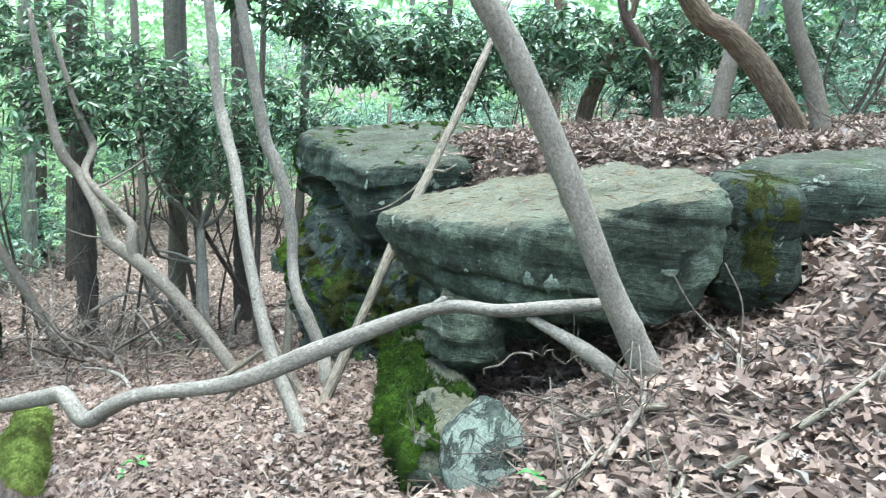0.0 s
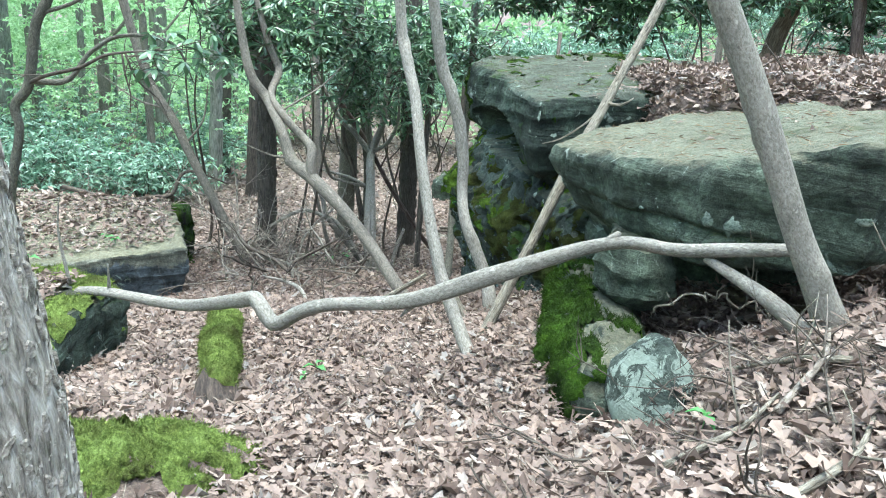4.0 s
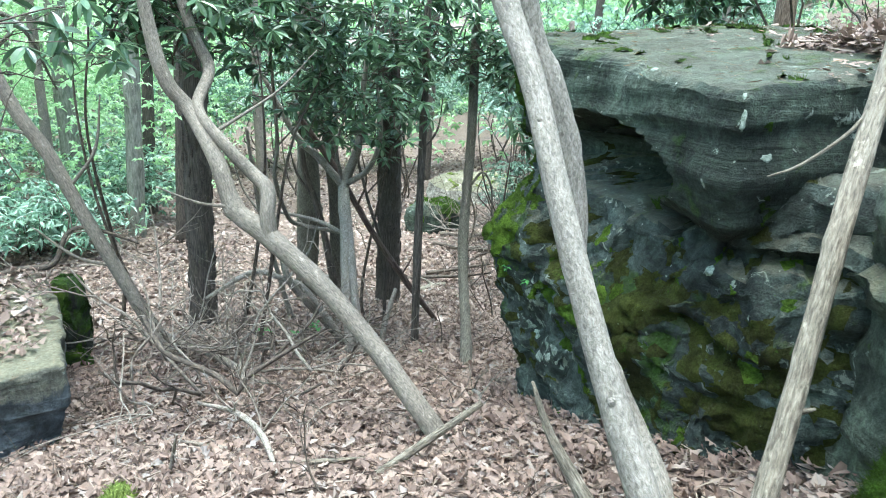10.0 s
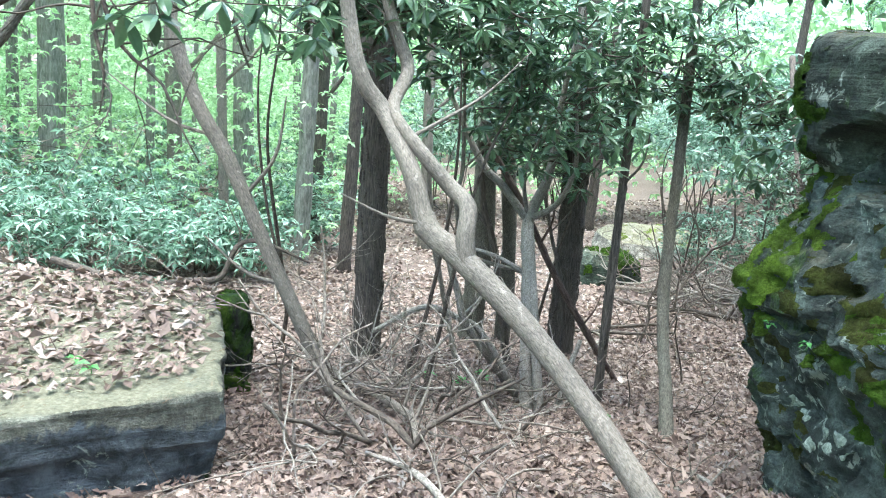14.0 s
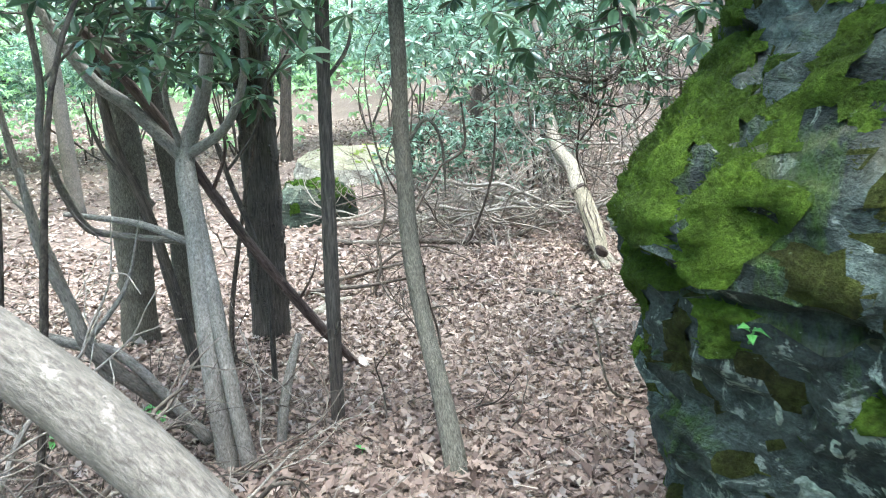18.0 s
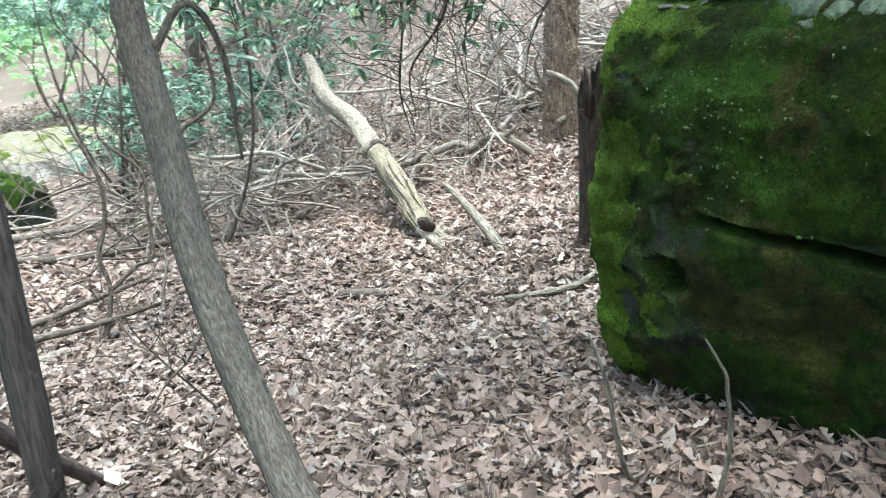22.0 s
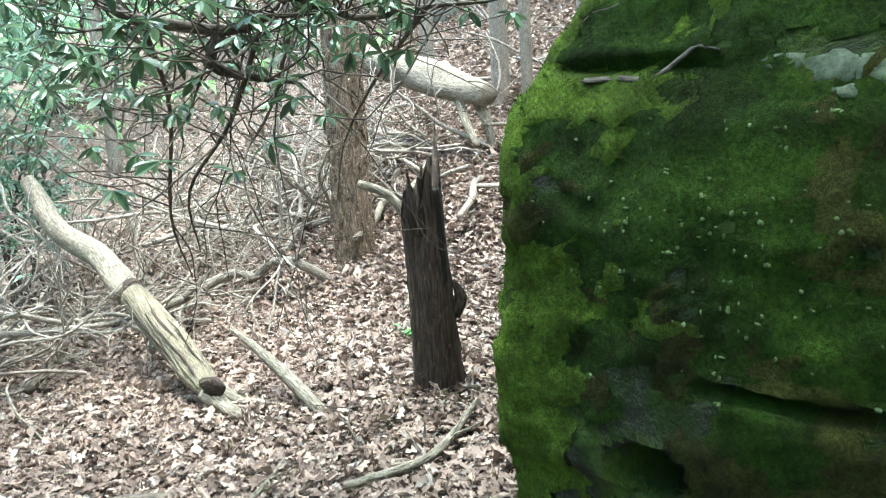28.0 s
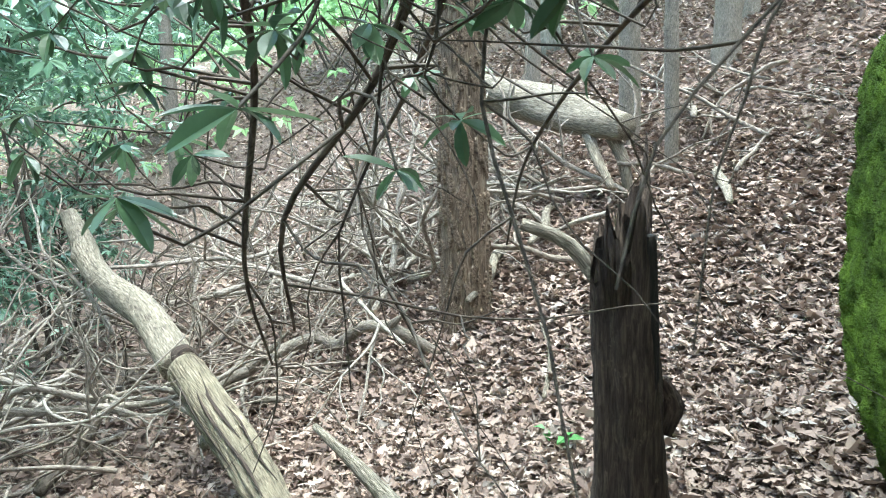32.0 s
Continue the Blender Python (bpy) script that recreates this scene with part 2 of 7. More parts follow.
M_SCALY_BARK = bark_material("scaly_pale_bark", (0.09, 0.075, 0.06), (0.33, 0.29, 0.245), (0.60, 0.55, 0.49), 42, 0.22, 1.0)
M_DEAD = bark_material("weathered_deadwood", (0.075, 0.063, 0.046), (0.20, 0.175, 0.132), (0.36, 0.325, 0.255), 105, 0.16, 0.8)
M_ROT = bark_material("rotten_dark_wood", (0.014, 0.009, 0.007), (0.05, 0.035, 0.026), (0.115, 0.085, 0.064), 80, 0.08, 1.0)
M_HOLLOW_SHADE = bark_material("hollow_shade_black", (0.004, 0.0035, 0.003), (0.012, 0.01, 0.008), (0.03, 0.024, 0.02), 90, 0.1, 0.9)
M_FAR_BARK = bark_material("pale_greenish_bark", (0.11, 0.11, 0.088), (0.20, 0.20, 0.165), (0.31, 0.31, 0.26), 30, 0.2, 0.5)
M_YELLOW_WOOD = bark_material("yellowed_bare_wood", (0.075, 0.06, 0.04), (0.20, 0.172, 0.118), (0.335, 0.30, 0.215), 120, 0.07, 0.9)
M_BRANCH = bark_material("bleached_branch", (0.11, 0.095, 0.075), (0.26, 0.23, 0.19), (0.42, 0.385, 0.325), 90, 0.35, 0.5)
M_TWIG = bark_material("dry_grey_twig", (0.08, 0.063, 0.049), (0.19, 0.16, 0.128), (0.34, 0.30, 0.25), 60, 0.4, 0.3)
M_TWIG_DARK = bark_material("dark_twig", (0.03, 0.024, 0.02), (0.085, 0.068, 0.052), (0.16, 0.135, 0.105), 60, 0.4, 0.3)

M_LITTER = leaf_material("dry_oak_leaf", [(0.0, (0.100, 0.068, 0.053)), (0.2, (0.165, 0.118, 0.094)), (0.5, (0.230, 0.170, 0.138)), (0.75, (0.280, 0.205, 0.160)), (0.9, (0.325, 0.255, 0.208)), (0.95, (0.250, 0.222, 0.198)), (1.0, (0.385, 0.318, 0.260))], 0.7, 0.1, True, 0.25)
# Dry oak leaf made paler to carry brighter light on the far ground.
M_LITTER_LIT = leaf_material("oak_leaf_lit", [(0.0, (0.110, 0.078, 0.062)), (0.25, (0.190, 0.138, 0.112)), (0.5, (0.290, 0.218, 0.178)), (0.7, (0.360, 0.275, 0.220)), (0.86, (0.435, 0.350, 0.288)), (0.95, (0.330, 0.300, 0.268)), (1.0, (0.520, 0.425, 0.345))], 0.7, 0.1, True, 0.25)
M_CHIP = leaf_material("broken_twig", [(0.0, (0.05, 0.036, 0.028)), (0.4, (0.12, 0.09, 0.07)), (0.75, (0.21, 0.165, 0.13)), (1.0, (0.36, 0.30, 0.24))], 0.8, 0.0, False, 0.15)
M_NEEDLE = leaf_material("dry_needle", [(0.0, (0.09, 0.05, 0.025)), (0.5, (0.20, 0.12, 0.06)), (1.0, (0.34, 0.24, 0.13))], 0.7, 0.05, False)
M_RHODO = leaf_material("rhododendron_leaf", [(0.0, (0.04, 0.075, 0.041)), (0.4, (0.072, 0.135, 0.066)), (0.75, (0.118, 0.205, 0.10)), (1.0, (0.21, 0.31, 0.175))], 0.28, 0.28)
# Same leaf made paler: light on the thickets is put into the colour.
M_RHODO_LIT = leaf_material("rhododendron_leaf_lit", [(0.0, (0.06, 0.12, 0.072)), (0.4, (0.14, 0.25, 0.16)), (0.75, (0.245, 0.38, 0.26)), (1.0, (0.46, 0.57, 0.48))], 0.32, 0.34, False)
M_CANOPY = leaf_material("spring_beech_leaf", [(0.0, (0.20, 0.34, 0.14)), (0.5, (0.35, 0.53, 0.26)), (1.0, (0.54, 0.70, 0.44))], 0.5, 0.58, False)

m, nt, b = start("forest_soil", 0.95)
p = where(nt)
c = ramp_of(nt, noise_of(nt, p, 26, 8, 0.75, 0.6), [(0.3, (0.062, 0.044, 0.034)), (0.46, (0.135, 0.098, 0.078)), (0.6, (0.22, 0.165, 0.133)), (0.75, (0.32, 0.255, 0.21))])
c = mix_of(nt, 0.5, c, ramp_of(nt, noise_of(nt, p, 1.6, 4), [(0.3, 0.55), (0.7, 1.1)]), 'MULTIPLY')
nt.links.new(c, b.inputs["Base Color"])
bump_of(nt, b, noise_of(nt, p, 30, 6, 0.7), 1.0, 0.03)
M_SOIL = m


# ---- mesh helpers ----
def mesh_of(name, verts, faces, material, smooth=True):
    """verts: rows of x, y, z, and for limbs also the grain: place across and along the limb."""
    verts = np.asarray(verts, float)
    me = bpy.data.meshes.new(name)
    me.from_pydata(verts[:, :3].tolist(), [], faces)
    me.attributes.new("grain", 'FLOAT_VECTOR', 'POINT').data.foreach_set("vector", np.ascontiguousarray(verts[:, -3:], dtype=np.float32).ravel())
    if smooth:
        me.polygons.foreach_set("use_smooth", [True] * len(me.polygons))
    me.materials.append(material)
    me.update()
    return me


def big_mesh(name, verts, tris, material, smooth=False):
    me = bpy.data.meshes.new(name)
    me.vertices.add(len(verts))
    me.vertices.foreach_set("co", np.ascontiguousarray(verts, dtype=np.float32).ravel())
    me.loops.add(3 * len(tris))
    me.loops.foreach_set("vertex_index", np.ascontiguousarray(tris, dtype=np.int32).ravel())
    me.polygons.add(len(tris))
    me.polygons.foreach_set("loop_start", np.arange(0, 3 * len(tris), 3, dtype=np.int32))
    me.polygons.foreach_set("use_smooth", [smooth] * len(tris))
    me.materials.append(material)
    me.update(calc_edges=True)
    return me


def part(name, me, parent=None, label="", kind=""):
    ob = new(name, me)
    if parent is not None:
        ob.parent = parent
    return tagged(ob, label, kind=kind)


def thing(name, label, category, group="", kind=""):
    return tagged(new(name), label, category, group, kind)


def smooth_path(pts, step=0.08):
    """A smooth line through rough points, with the share of its length at each place."""
    pts = np.array(pts, float)
    if len(pts) == 2:
        pts = np.array([pts[0], pts.mean(0), pts[1]])
    q = np.vstack([2 * pts[0] - pts[1], pts, 2 * pts[-1] - pts[-2]])
    out = []
    for i in range(1, len(q) - 2):
        n = max(2, int(np.linalg.norm(q[i + 1] - q[i]) / step))
        u = np.linspace(0, 1, n, endpoint=False)[:, None]
        a, b2, c2, d = q[i - 1], q[i], q[i + 1], q[i + 2]
        out.append(0.5 * (2 * b2 + (c2 - a) * u + (2 * a - 5 * b2 + 4 * c2 - d) * u**2 + (3 * b2 - a - 3 * c2 + d) * u**3))
    out.append(q[-2][None])
    return np.vstack(out)


def tube(pts, radii, sides=10, step=0.08, rough=0.06, seed=0, flare=0.0, ends=True, knots=0.0):
    """Vertices and faces of a limb along a line; radii are spread over its length."""
    line = smooth_path(pts, step)
    r = np.interp(np.linspace(0, 1, len(line)), np.linspace(0, 1, len(radii)), radii)
    if flare:
        s = np.r_[0, np.cumsum(np.linalg.norm(np.diff(line, axis=0), axis=1))]
        r = r * (1 + flare * np.exp(-s / 0.12))
    tang = np.gradient(line, axis=0)
    tang /= np.linalg.norm(tang, axis=1)[:, None] + 1e-9
    ref = np.array([1.0, 0, 0]) if abs(tang[0][0]) < 0.8 else np.array([0, 1.0, 0])
    g = np.random.default_rng(seed)
    ph = g.uniform(0, 6.28, 6)
    ang = np.linspace(0, 2 * np.pi, sides, endpoint=False)
    span = np.linalg.norm(np.diff(line, axis=0), axis=1).sum()
    bumps = [(g.uniform(0, span) + 3.7 * seed, g.uniform(0, 6.28), g.uniform(0.08, 0.34), g.uniform(0.015, 0.04)) for _ in range(int(knots * span))]
    verts, run = [], np.r_[0, np.cumsum(np.linalg.norm(np.diff(line, axis=0), axis=1))] + 3.7 * seed
    for i, (c, t) in enumerate(zip(line, tang)):
        ref = ref - t * (ref @ t)
        ref /= np.linalg.norm(ref) + 1e-9
        bi = np.cross(t, ref)
        wob = 1 + rough * (np.sin(2 * ang + ph[0] + run[i] * 4) + 0.7 * np.sin(3 * ang + ph[1] - run[i] * 2.7) + 0.5 * np.sin(run[i] * 5 + ph[2]) + 0.4 * np.sin(5 * ang + ph[3] + 7 * run[i]))
        for s0, a0, high, wide in bumps:
            if abs(run[i] - s0) < 3 * wide:
                wob = wob + high * math.exp(-((run[i] - s0) / wide) ** 2) * np.exp((np.cos(ang - a0) - 1) * 3.0)
        place = c + (r[i] * wob)[:, None] * (np.cos(ang)[:, None] * ref + np.sin(ang)[:, None] * bi)
        verts.append(np.column_stack([place, r[i] * np.cos(ang), r[i] * np.sin(ang), np.full(sides, run[i])]))
    verts = np.vstack(verts)
    n = len(line)
    faces = [(i * sides + k, i * sides + (k + 1) % sides, (i + 1) * sides + (k + 1) % sides, (i + 1) * sides + k) for i in range(n - 1) for k in range(sides)]
    if ends:
        faces += [tuple(range(sides))[::-1], tuple((n - 1) * sides + k for k in range(sides))]
    return verts, faces


def joined(pieces):
    verts, faces, at = [], [], 0
    for v, f in pieces:
        verts.append(v)
        faces += [tuple(i + at for i in g) for g in f]
        at += len(v)
    return np.vstack(verts), faces


def twig_lines(g, at, way, length, radius, depth=2, kink=0.35, forks=3):
    """Crooked dry twig: a list of (points, radii) that branch off one another."""
    out, n = [], 5
    p, d = np.array(at, float), np.array(way, float) / np.linalg.norm(way)
    pts = [p]
    for _ in range(n):
        d = d + g.normal(0, kink, 3) * 0.6
        d /= np.linalg.norm(d)
        p = p + d * length / n
        pts.append(p)
    out.append((pts, [radius, radius * 0.35]))
    if depth > 0:
        for _ in range(forks):
            k = g.integers(1, n)
            w = (pts[k + 1] - pts[k]) / (length / n) + g.normal(0, 0.7, 3)
            out += twig_lines(g, pts[k], w, length * g.uniform(0.35, 0.65), radius * 0.55, depth - 1, kink, forks)
    return out


def twig_mesh(name, lines, material, sides=4, step=0.14):
    v, f = joined([tube(p, r, sides, step, 0.05, i, ends=False) for i, (p, r) in enumerate(lines)])
    return mesh_of(name, v, f, material)


# Leaf shapes: base at the origin, tip along x, face up.
def oak_leaf():
    spine = [(0, 0), (0.33, 0), (0.63, 0), (1, 0)]
    side = [(0.2, 0.21), (0.33, 0.085), (0.5, 0.34), (0.63, 0.12), (0.84, 0.25)]
    v = spine + side + [(x, -y) for x, y in side]
    t = [(0, 5, 4), (0, 1, 5), (1, 6, 5), (1, 7, 6), (1, 2, 7), (2, 8, 7), (2, 3, 8)]
    back = {4: 9, 5: 10, 6: 11, 7: 12, 8: 13}
    t += [tuple(back.get(i, i) for i in k[::-1]) for k in t]
    return np.array([(x, y, 0) for x, y in v]), np.array(t)


def long_leaf():
    v = [(0, 0, 0), (0.3, 0.13, 0.03), (0.3, 0, 0), (0.3, -0.13, 0.03), (0.7, 0.15, 0.03), (0.7, 0, 0), (0.7, -0.15, 0.03), (1, 0, 0)]
    t = [(0, 2, 1), (0, 3, 2), (1, 2, 5), (1, 5, 4), (2, 3, 6), (2, 6, 5), (4, 5, 7), (5, 6, 7)]
    return np.array(v, float), np.array(t)


def fine_leaf():
    rows = [(0.12, 0.07), (0.32, 0.15), (0.58, 0.175), (0.8, 0.13), (0.93, 0.065)]
    v = [(0, 0, 0)] + [(x, y, z) for x, w in rows for y, z in ((w, 0.02), (0, 0), (-w, 0.02))] + [(1, 0, 0)]
    t = [(0, 2, 1), (0, 3, 2)]
    for r in range(4):
        p = 1 + 3 * r
        t += [(p, p + 1, p + 4), (p, p + 4, p + 3), (p + 1, p + 2, p + 5), (p + 1, p + 5, p + 4)]
    t += [(13, 14, 16), (14, 15, 16)]
    return np.array(v, float), np.array(t)


def short_leaf():
    v = [(0, 0, 0), (0.45, 0.28, 0.06), (0.45, 0, 0), (0.45, -0.28, 0.06), (1, 0, -0.05)]
    return np.array(v, float), np.array([(0, 2, 1), (0, 3, 2), (1, 2, 4), (2, 3, 4)])


def slim_leaf():
    v = [(0, 0, 0), (0.52, 0.155, 0.03), (0.52, 0, 0), (0.52, -0.155, 0.03), (1, 0, -0.02)]
    return np.array(v, float), np.array([(0, 2, 1), (0, 3, 2), (1, 2, 4), (2, 3, 4)])


def far_leaf():
    return np.array([(0, 0, 0), (0.5, 0.28, 0.06), (1, 0, -0.05), (0.5, -0.28, 0.06)], float), np.array([(0, 2, 1), (0, 3, 2)])


def strew(shape, place, heading, pitch, roll, size, curl, droop):
    """Many leaves as one mesh: every argument after the shape is one row per leaf."""
    tv, tt = shape
    n = len(place)
    p = np.repeat(tv[None], n, 0).copy()
    p[..., 2] += curl[:, None] * p[..., 1] ** 2 * 4 - droop[:, None] * p[..., 0] ** 2
    p *= size[:, None, None]
    cr, sr = np.cos(roll)[:, None], np.sin(roll)[:, None]
    y, z = p[..., 1] * cr - p[..., 2] * sr, p[..., 1] * sr + p[..., 2] * cr
    cp, sp = np.cos(pitch)[:, None], np.sin(pitch)[:, None]
    x, z = p[..., 0] * cp - z * sp, p[..., 0] * sp + z * cp
    ch, sh = np.cos(heading)[:, None], np.sin(heading)[:, None]
    out = np.stack([x * ch - y * sh, x * sh + y * ch, z], -1) + place[:, None]
    tris = (tt[None] + (np.arange(n) * len(tv))[:, None, None]).reshape(-1, 3)
    return out.reshape(-1, 3), tris


def whorls(g, centres, size, leaves=8, shape=None, up=0.0):
    """Leaf rosettes at the twig ends."""
    n = len(centres)
    k = np.repeat(np.arange(n), leaves)
    head = np.tile(np.arange(leaves) * 2 * np.pi / leaves, n) + np.repeat(g.uniform(0, 6.28, n), leaves) + g.normal(0, 0.25, n * leaves)
    pit = g.normal(up, 0.38, n * leaves)
    return strew(shape or long_leaf(), centres[k], head, pit, g.normal(0, 0.35, n * leaves), size * g.uniform(0.65, 1.2, n * leaves), g.uniform(0, 0.6, n * leaves), g.uniform(0.0, 0.4, n * leaves))


# ---- lie of the land ----
def ease(a, b2, v):
    u = np.clip((v - a) / (b2 - a), 0, 1)
    return u * u * (3 - 2 * u)


RUN = ([-300, -40, -6, -1.5, 0, 1, 2.1, 3, 5, 7.8, 8.8, 10.2, 11.3, 13, 18, 30, 60, 300],
       [16, 5, 1.35, 0.42, 0.25, 0.08, -0.12, -0.33, -0.70, -1.40, -1.62, -1.90, -2.0, -2.13, -2.5, -3.0, -4.0, -6.0])


def land(x, y):
    """Height of the forest floor."""
    x, y = np.asarray(x, float), np.asarray(y, float)
    z = np.interp(y, *RUN)
    near = 0.25 * np.clip(x, 0, 0.6) + 0.43 * np.clip(x - 0.6, 0, 3) + 0.2 * np.clip(x - 3.6, 0, 40)
    far = 0.02 * np.clip(x, 0, 9) ** 2 + 0.3 * np.clip(x - 9, 0, 40)
    w = ease(3, 8.5, y)
    z = z + near * (1 - w) + far * w
    z = z + 0.05 * np.clip(-x, 0, 20) * ease(4, 8, y) - 0.06 * np.clip(-x - 2, 0, 20) * (1 - ease(4, 8, y))
    z = z - 0.24 * np.exp(-(((x + 2.5) / 0.9) ** 2 + ((y - 5.5) / 1.1) ** 2)) - 0.14 * np.exp(-(((x + 1.8) / 0.6) ** 2 + ((y - 3.2) / 1.0) ** 2))
    z = z + 0.30 * ease(2.5, 3.3, x) * np.exp(-((y - 1.0) / 0.75) ** 2) * (1 - ease(3.8, 6.0, x))
    z = z + 0.165 * np.clip(x - 4.9, 0, 9) * ease(9.6, 11.4, y)
    z = z - 0.26 * np.exp(-(((x - 2.85) / 0.42) ** 2 + ((y - 1.72) / 0.24) ** 2))
    z = z - 0.12 * np.exp(-(((x - 1.25) / 0.35) ** 2 + ((y - 1.25) / 0.4) ** 2))
    z = z - 0.42 * np.exp(-(((x - 2.25) / 0.55) ** 2 + ((y - 2.25) / 0.42) ** 2))
    shelf = ease(1.75, 2.3, x + 0.12 * (y - 4)) * ease(2.9, 3.4, y - 0.35 * np.clip(3.3 - x, 0, 2) + 0.35 * np.clip(x - 3.3, 0, 2)) * (1 - ease(5.6, 7.2, y))
    z = np.maximum(z, z * (1 - shelf) + shelf * (1.5 + 0.09 * (x - 2)))
    z = z + 0.035 * np.sin(1.9 * x + 0.7 * np.sin(1.3 * y)) * np.sin(2.3 * y + 1.0) + 0.02 * np.sin(4.1 * x + 2.0 * y) * np.sin(3.7 * y - 2.2 * x)
    return z


def axis(lo, hi, fine, far, grow=1.25):
    mid = list(np.arange(lo, hi, fine))
    a, s = [lo], fine
    while a[-1] > -far:
        s *= grow
        a.append(a[-1] - s)
    b2, s = [mid[-1]], fine
    while b2[-1] < far:
        s *= grow
        b2.append(b2[-1] + s)
    return np.array(a[1:][::-1] + mid + b2[1:])


gx, gy = axis(-6, 10, 0.1, 300), axis(-3, 17, 0.1, 300)
XX, YY = np.meshgrid(gx, gy)
ZZ = land(XX, YY)
gv = np.stack([XX, YY, ZZ], -1).reshape(-1, 3)
nx = len(gx)
ii = (np.arange(len(gy) - 1)[:, None] * nx + np.arange(nx - 1)).ravel()
gt = np.concatenate([np.stack([ii, ii + 1, ii + nx + 1], 1), np.stack([ii, ii + nx + 1, ii + nx], 1)])
ground = tagged(new("ground", big_mesh("ground", gv, gt, M_SOIL, True)), "sloping forest floor of brown leaf mould", "ground", kind="structure")


# ---- rocks ----
def outline(plan, seg, crisp):
    p = np.array(plan, float)
    q = np.roll(p, -1, 0)
    if (p[:, 0] * q[:, 1] - p[:, 1] * q[:, 0]).sum() < 0:
        p = p[::-1]
    for _ in range(2):
        q = np.roll(p, -1, 0)
        p = np.stack([crisp * p + (1 - crisp) * q, (1 - crisp) * p + crisp * q], 1).reshape(-1, 2)
    q = np.vstack([p, p[:1]])
    s = np.r_[0, np.cumsum(np.linalg.norm(np.diff(q, axis=0), axis=1))]
    u = np.linspace(0, s[-1], seg, endpoint=False)
    return np.stack([np.interp(u, s, q[:, 0]), np.interp(u, s, q[:, 1])], 1)


def rock_mesh(name, plan, levels, material, tilt=(0, 0), amp=0.06, lump=1.6, beds=0.03, seg=90, step=0.06, seed=0.0, dome=0.0, crisp=0.84, pits=0.0, dents=(), dip=0.03):
    """A boulder: levels are (height, inset at its near end, inset at its far end); beds: how far the layers stand out;
    pits: depth of honeycomb weathering; dents: (centre, size, depth) of hollows and cracks."""
    p = outline(plan, seg, crisp)
    c = p.mean(0)
    out = p - c
    far = np.linalg.norm(out, axis=1)
    u = (p[:, 1] - p[:, 1].min()) / (np.ptp(p[:, 1]) + 1e-6)
    levels = sorted(levels)
    lz = [l[0] for l in levels]
    zs = np.linspace(lz[0], lz[-1], max(4, int((lz[-1] - lz[0]) / step)))
    rings = []
    for z in zs:
        inset = np.interp(z, lz, [l[1] for l in levels]) * (1 - u) + np.interp(z, lz, [l[2] for l in levels]) * u
        k = np.clip(1 - inset / far, 0.05, 2)
        xy = c + out * k[:, None]
        rings.append(np.column_stack([xy, z + (xy - c) @ np.array(tilt)]))
    top = rings[-1]
    for s in (0.97, 0.93, 0.87, 0.8, 0.72, 0.62, 0.52, 0.42, 0.32, 0.22, 0.12, 0.04):
        xy = c + (top[:, :2] - c) * s
        rings.append(np.column_stack([xy, lz[-1] + (xy - c) @ np.array(tilt) + dome * (1 - s * s)]))
    v = np.vstack(rings)
    n = len(rings)
    moved = np.empty_like(v)
    for i, q in enumerate(v):
        w = Vector((q[0] * lump + seed, q[1] * lump, q[2] * lump))
        d = noise.noise_vector(w) * amp + noise.noise_vector(w * 2.7) * amp * 0.5 + noise.noise_vector(w * 7.1) * amp * 0.28 + noise.noise_vector(w * 17.0) * amp * 0.13
        ring = i // seg
        side = out[i % seg] / far[i % seg]
        lay = 0.0
        if ring < len(zs):
            wave = q[2] * 9 + 0.8 * noise.noise(w * 0.6) + 9 * dip * q[1]
            lay = beds * (0.55 * noise.noise(Vector((seed, q[0] * 0.2, wave))) - 3.0 * max(0.0, 0.16 - abs(noise.noise(Vector((seed + 5, 0.1 * q[1], wave * 0.55)))) * 1.6))
            if pits:
                e = noise.voronoi(Vector((q[0] * 5 + seed, q[1] * 5, q[2] * 7)))[0][0]
                lay -= pits * max(0.0, 1 - e / 0.42) * max(0.0, min(1.0, 0.5 + 2.2 * noise.noise(w * 1.1)))
            for (cx, cy, cz), (sx, sy, sz), deep in dents:
                f = 1 - ((q[0] - cx) / sx) ** 2 - ((q[1] - cy) / sy) ** 2 - ((q[2] - cz) / sz) ** 2
                if f > 0:
                    lay -= deep * math.sqrt(f)
        moved[i] = (q[0] + d[0] + side[0] * lay, q[1] + d[1] + side[1] * lay, q[2] + d[2] * 0.7)
    faces = [(r * seg + k, r * seg + (k + 1) % seg, (r + 1) * seg + (k + 1) % seg, (r + 1) * seg + k) for r in range(n - 1) for k in range(seg)]
    faces += [tuple(range(seg))[::-1], tuple((n - 1) * seg + k for k in range(seg))]
    me = mesh_of(name, moved, faces, material)
    me.set_sharp_from_angle(angle=radians(34))
    return me


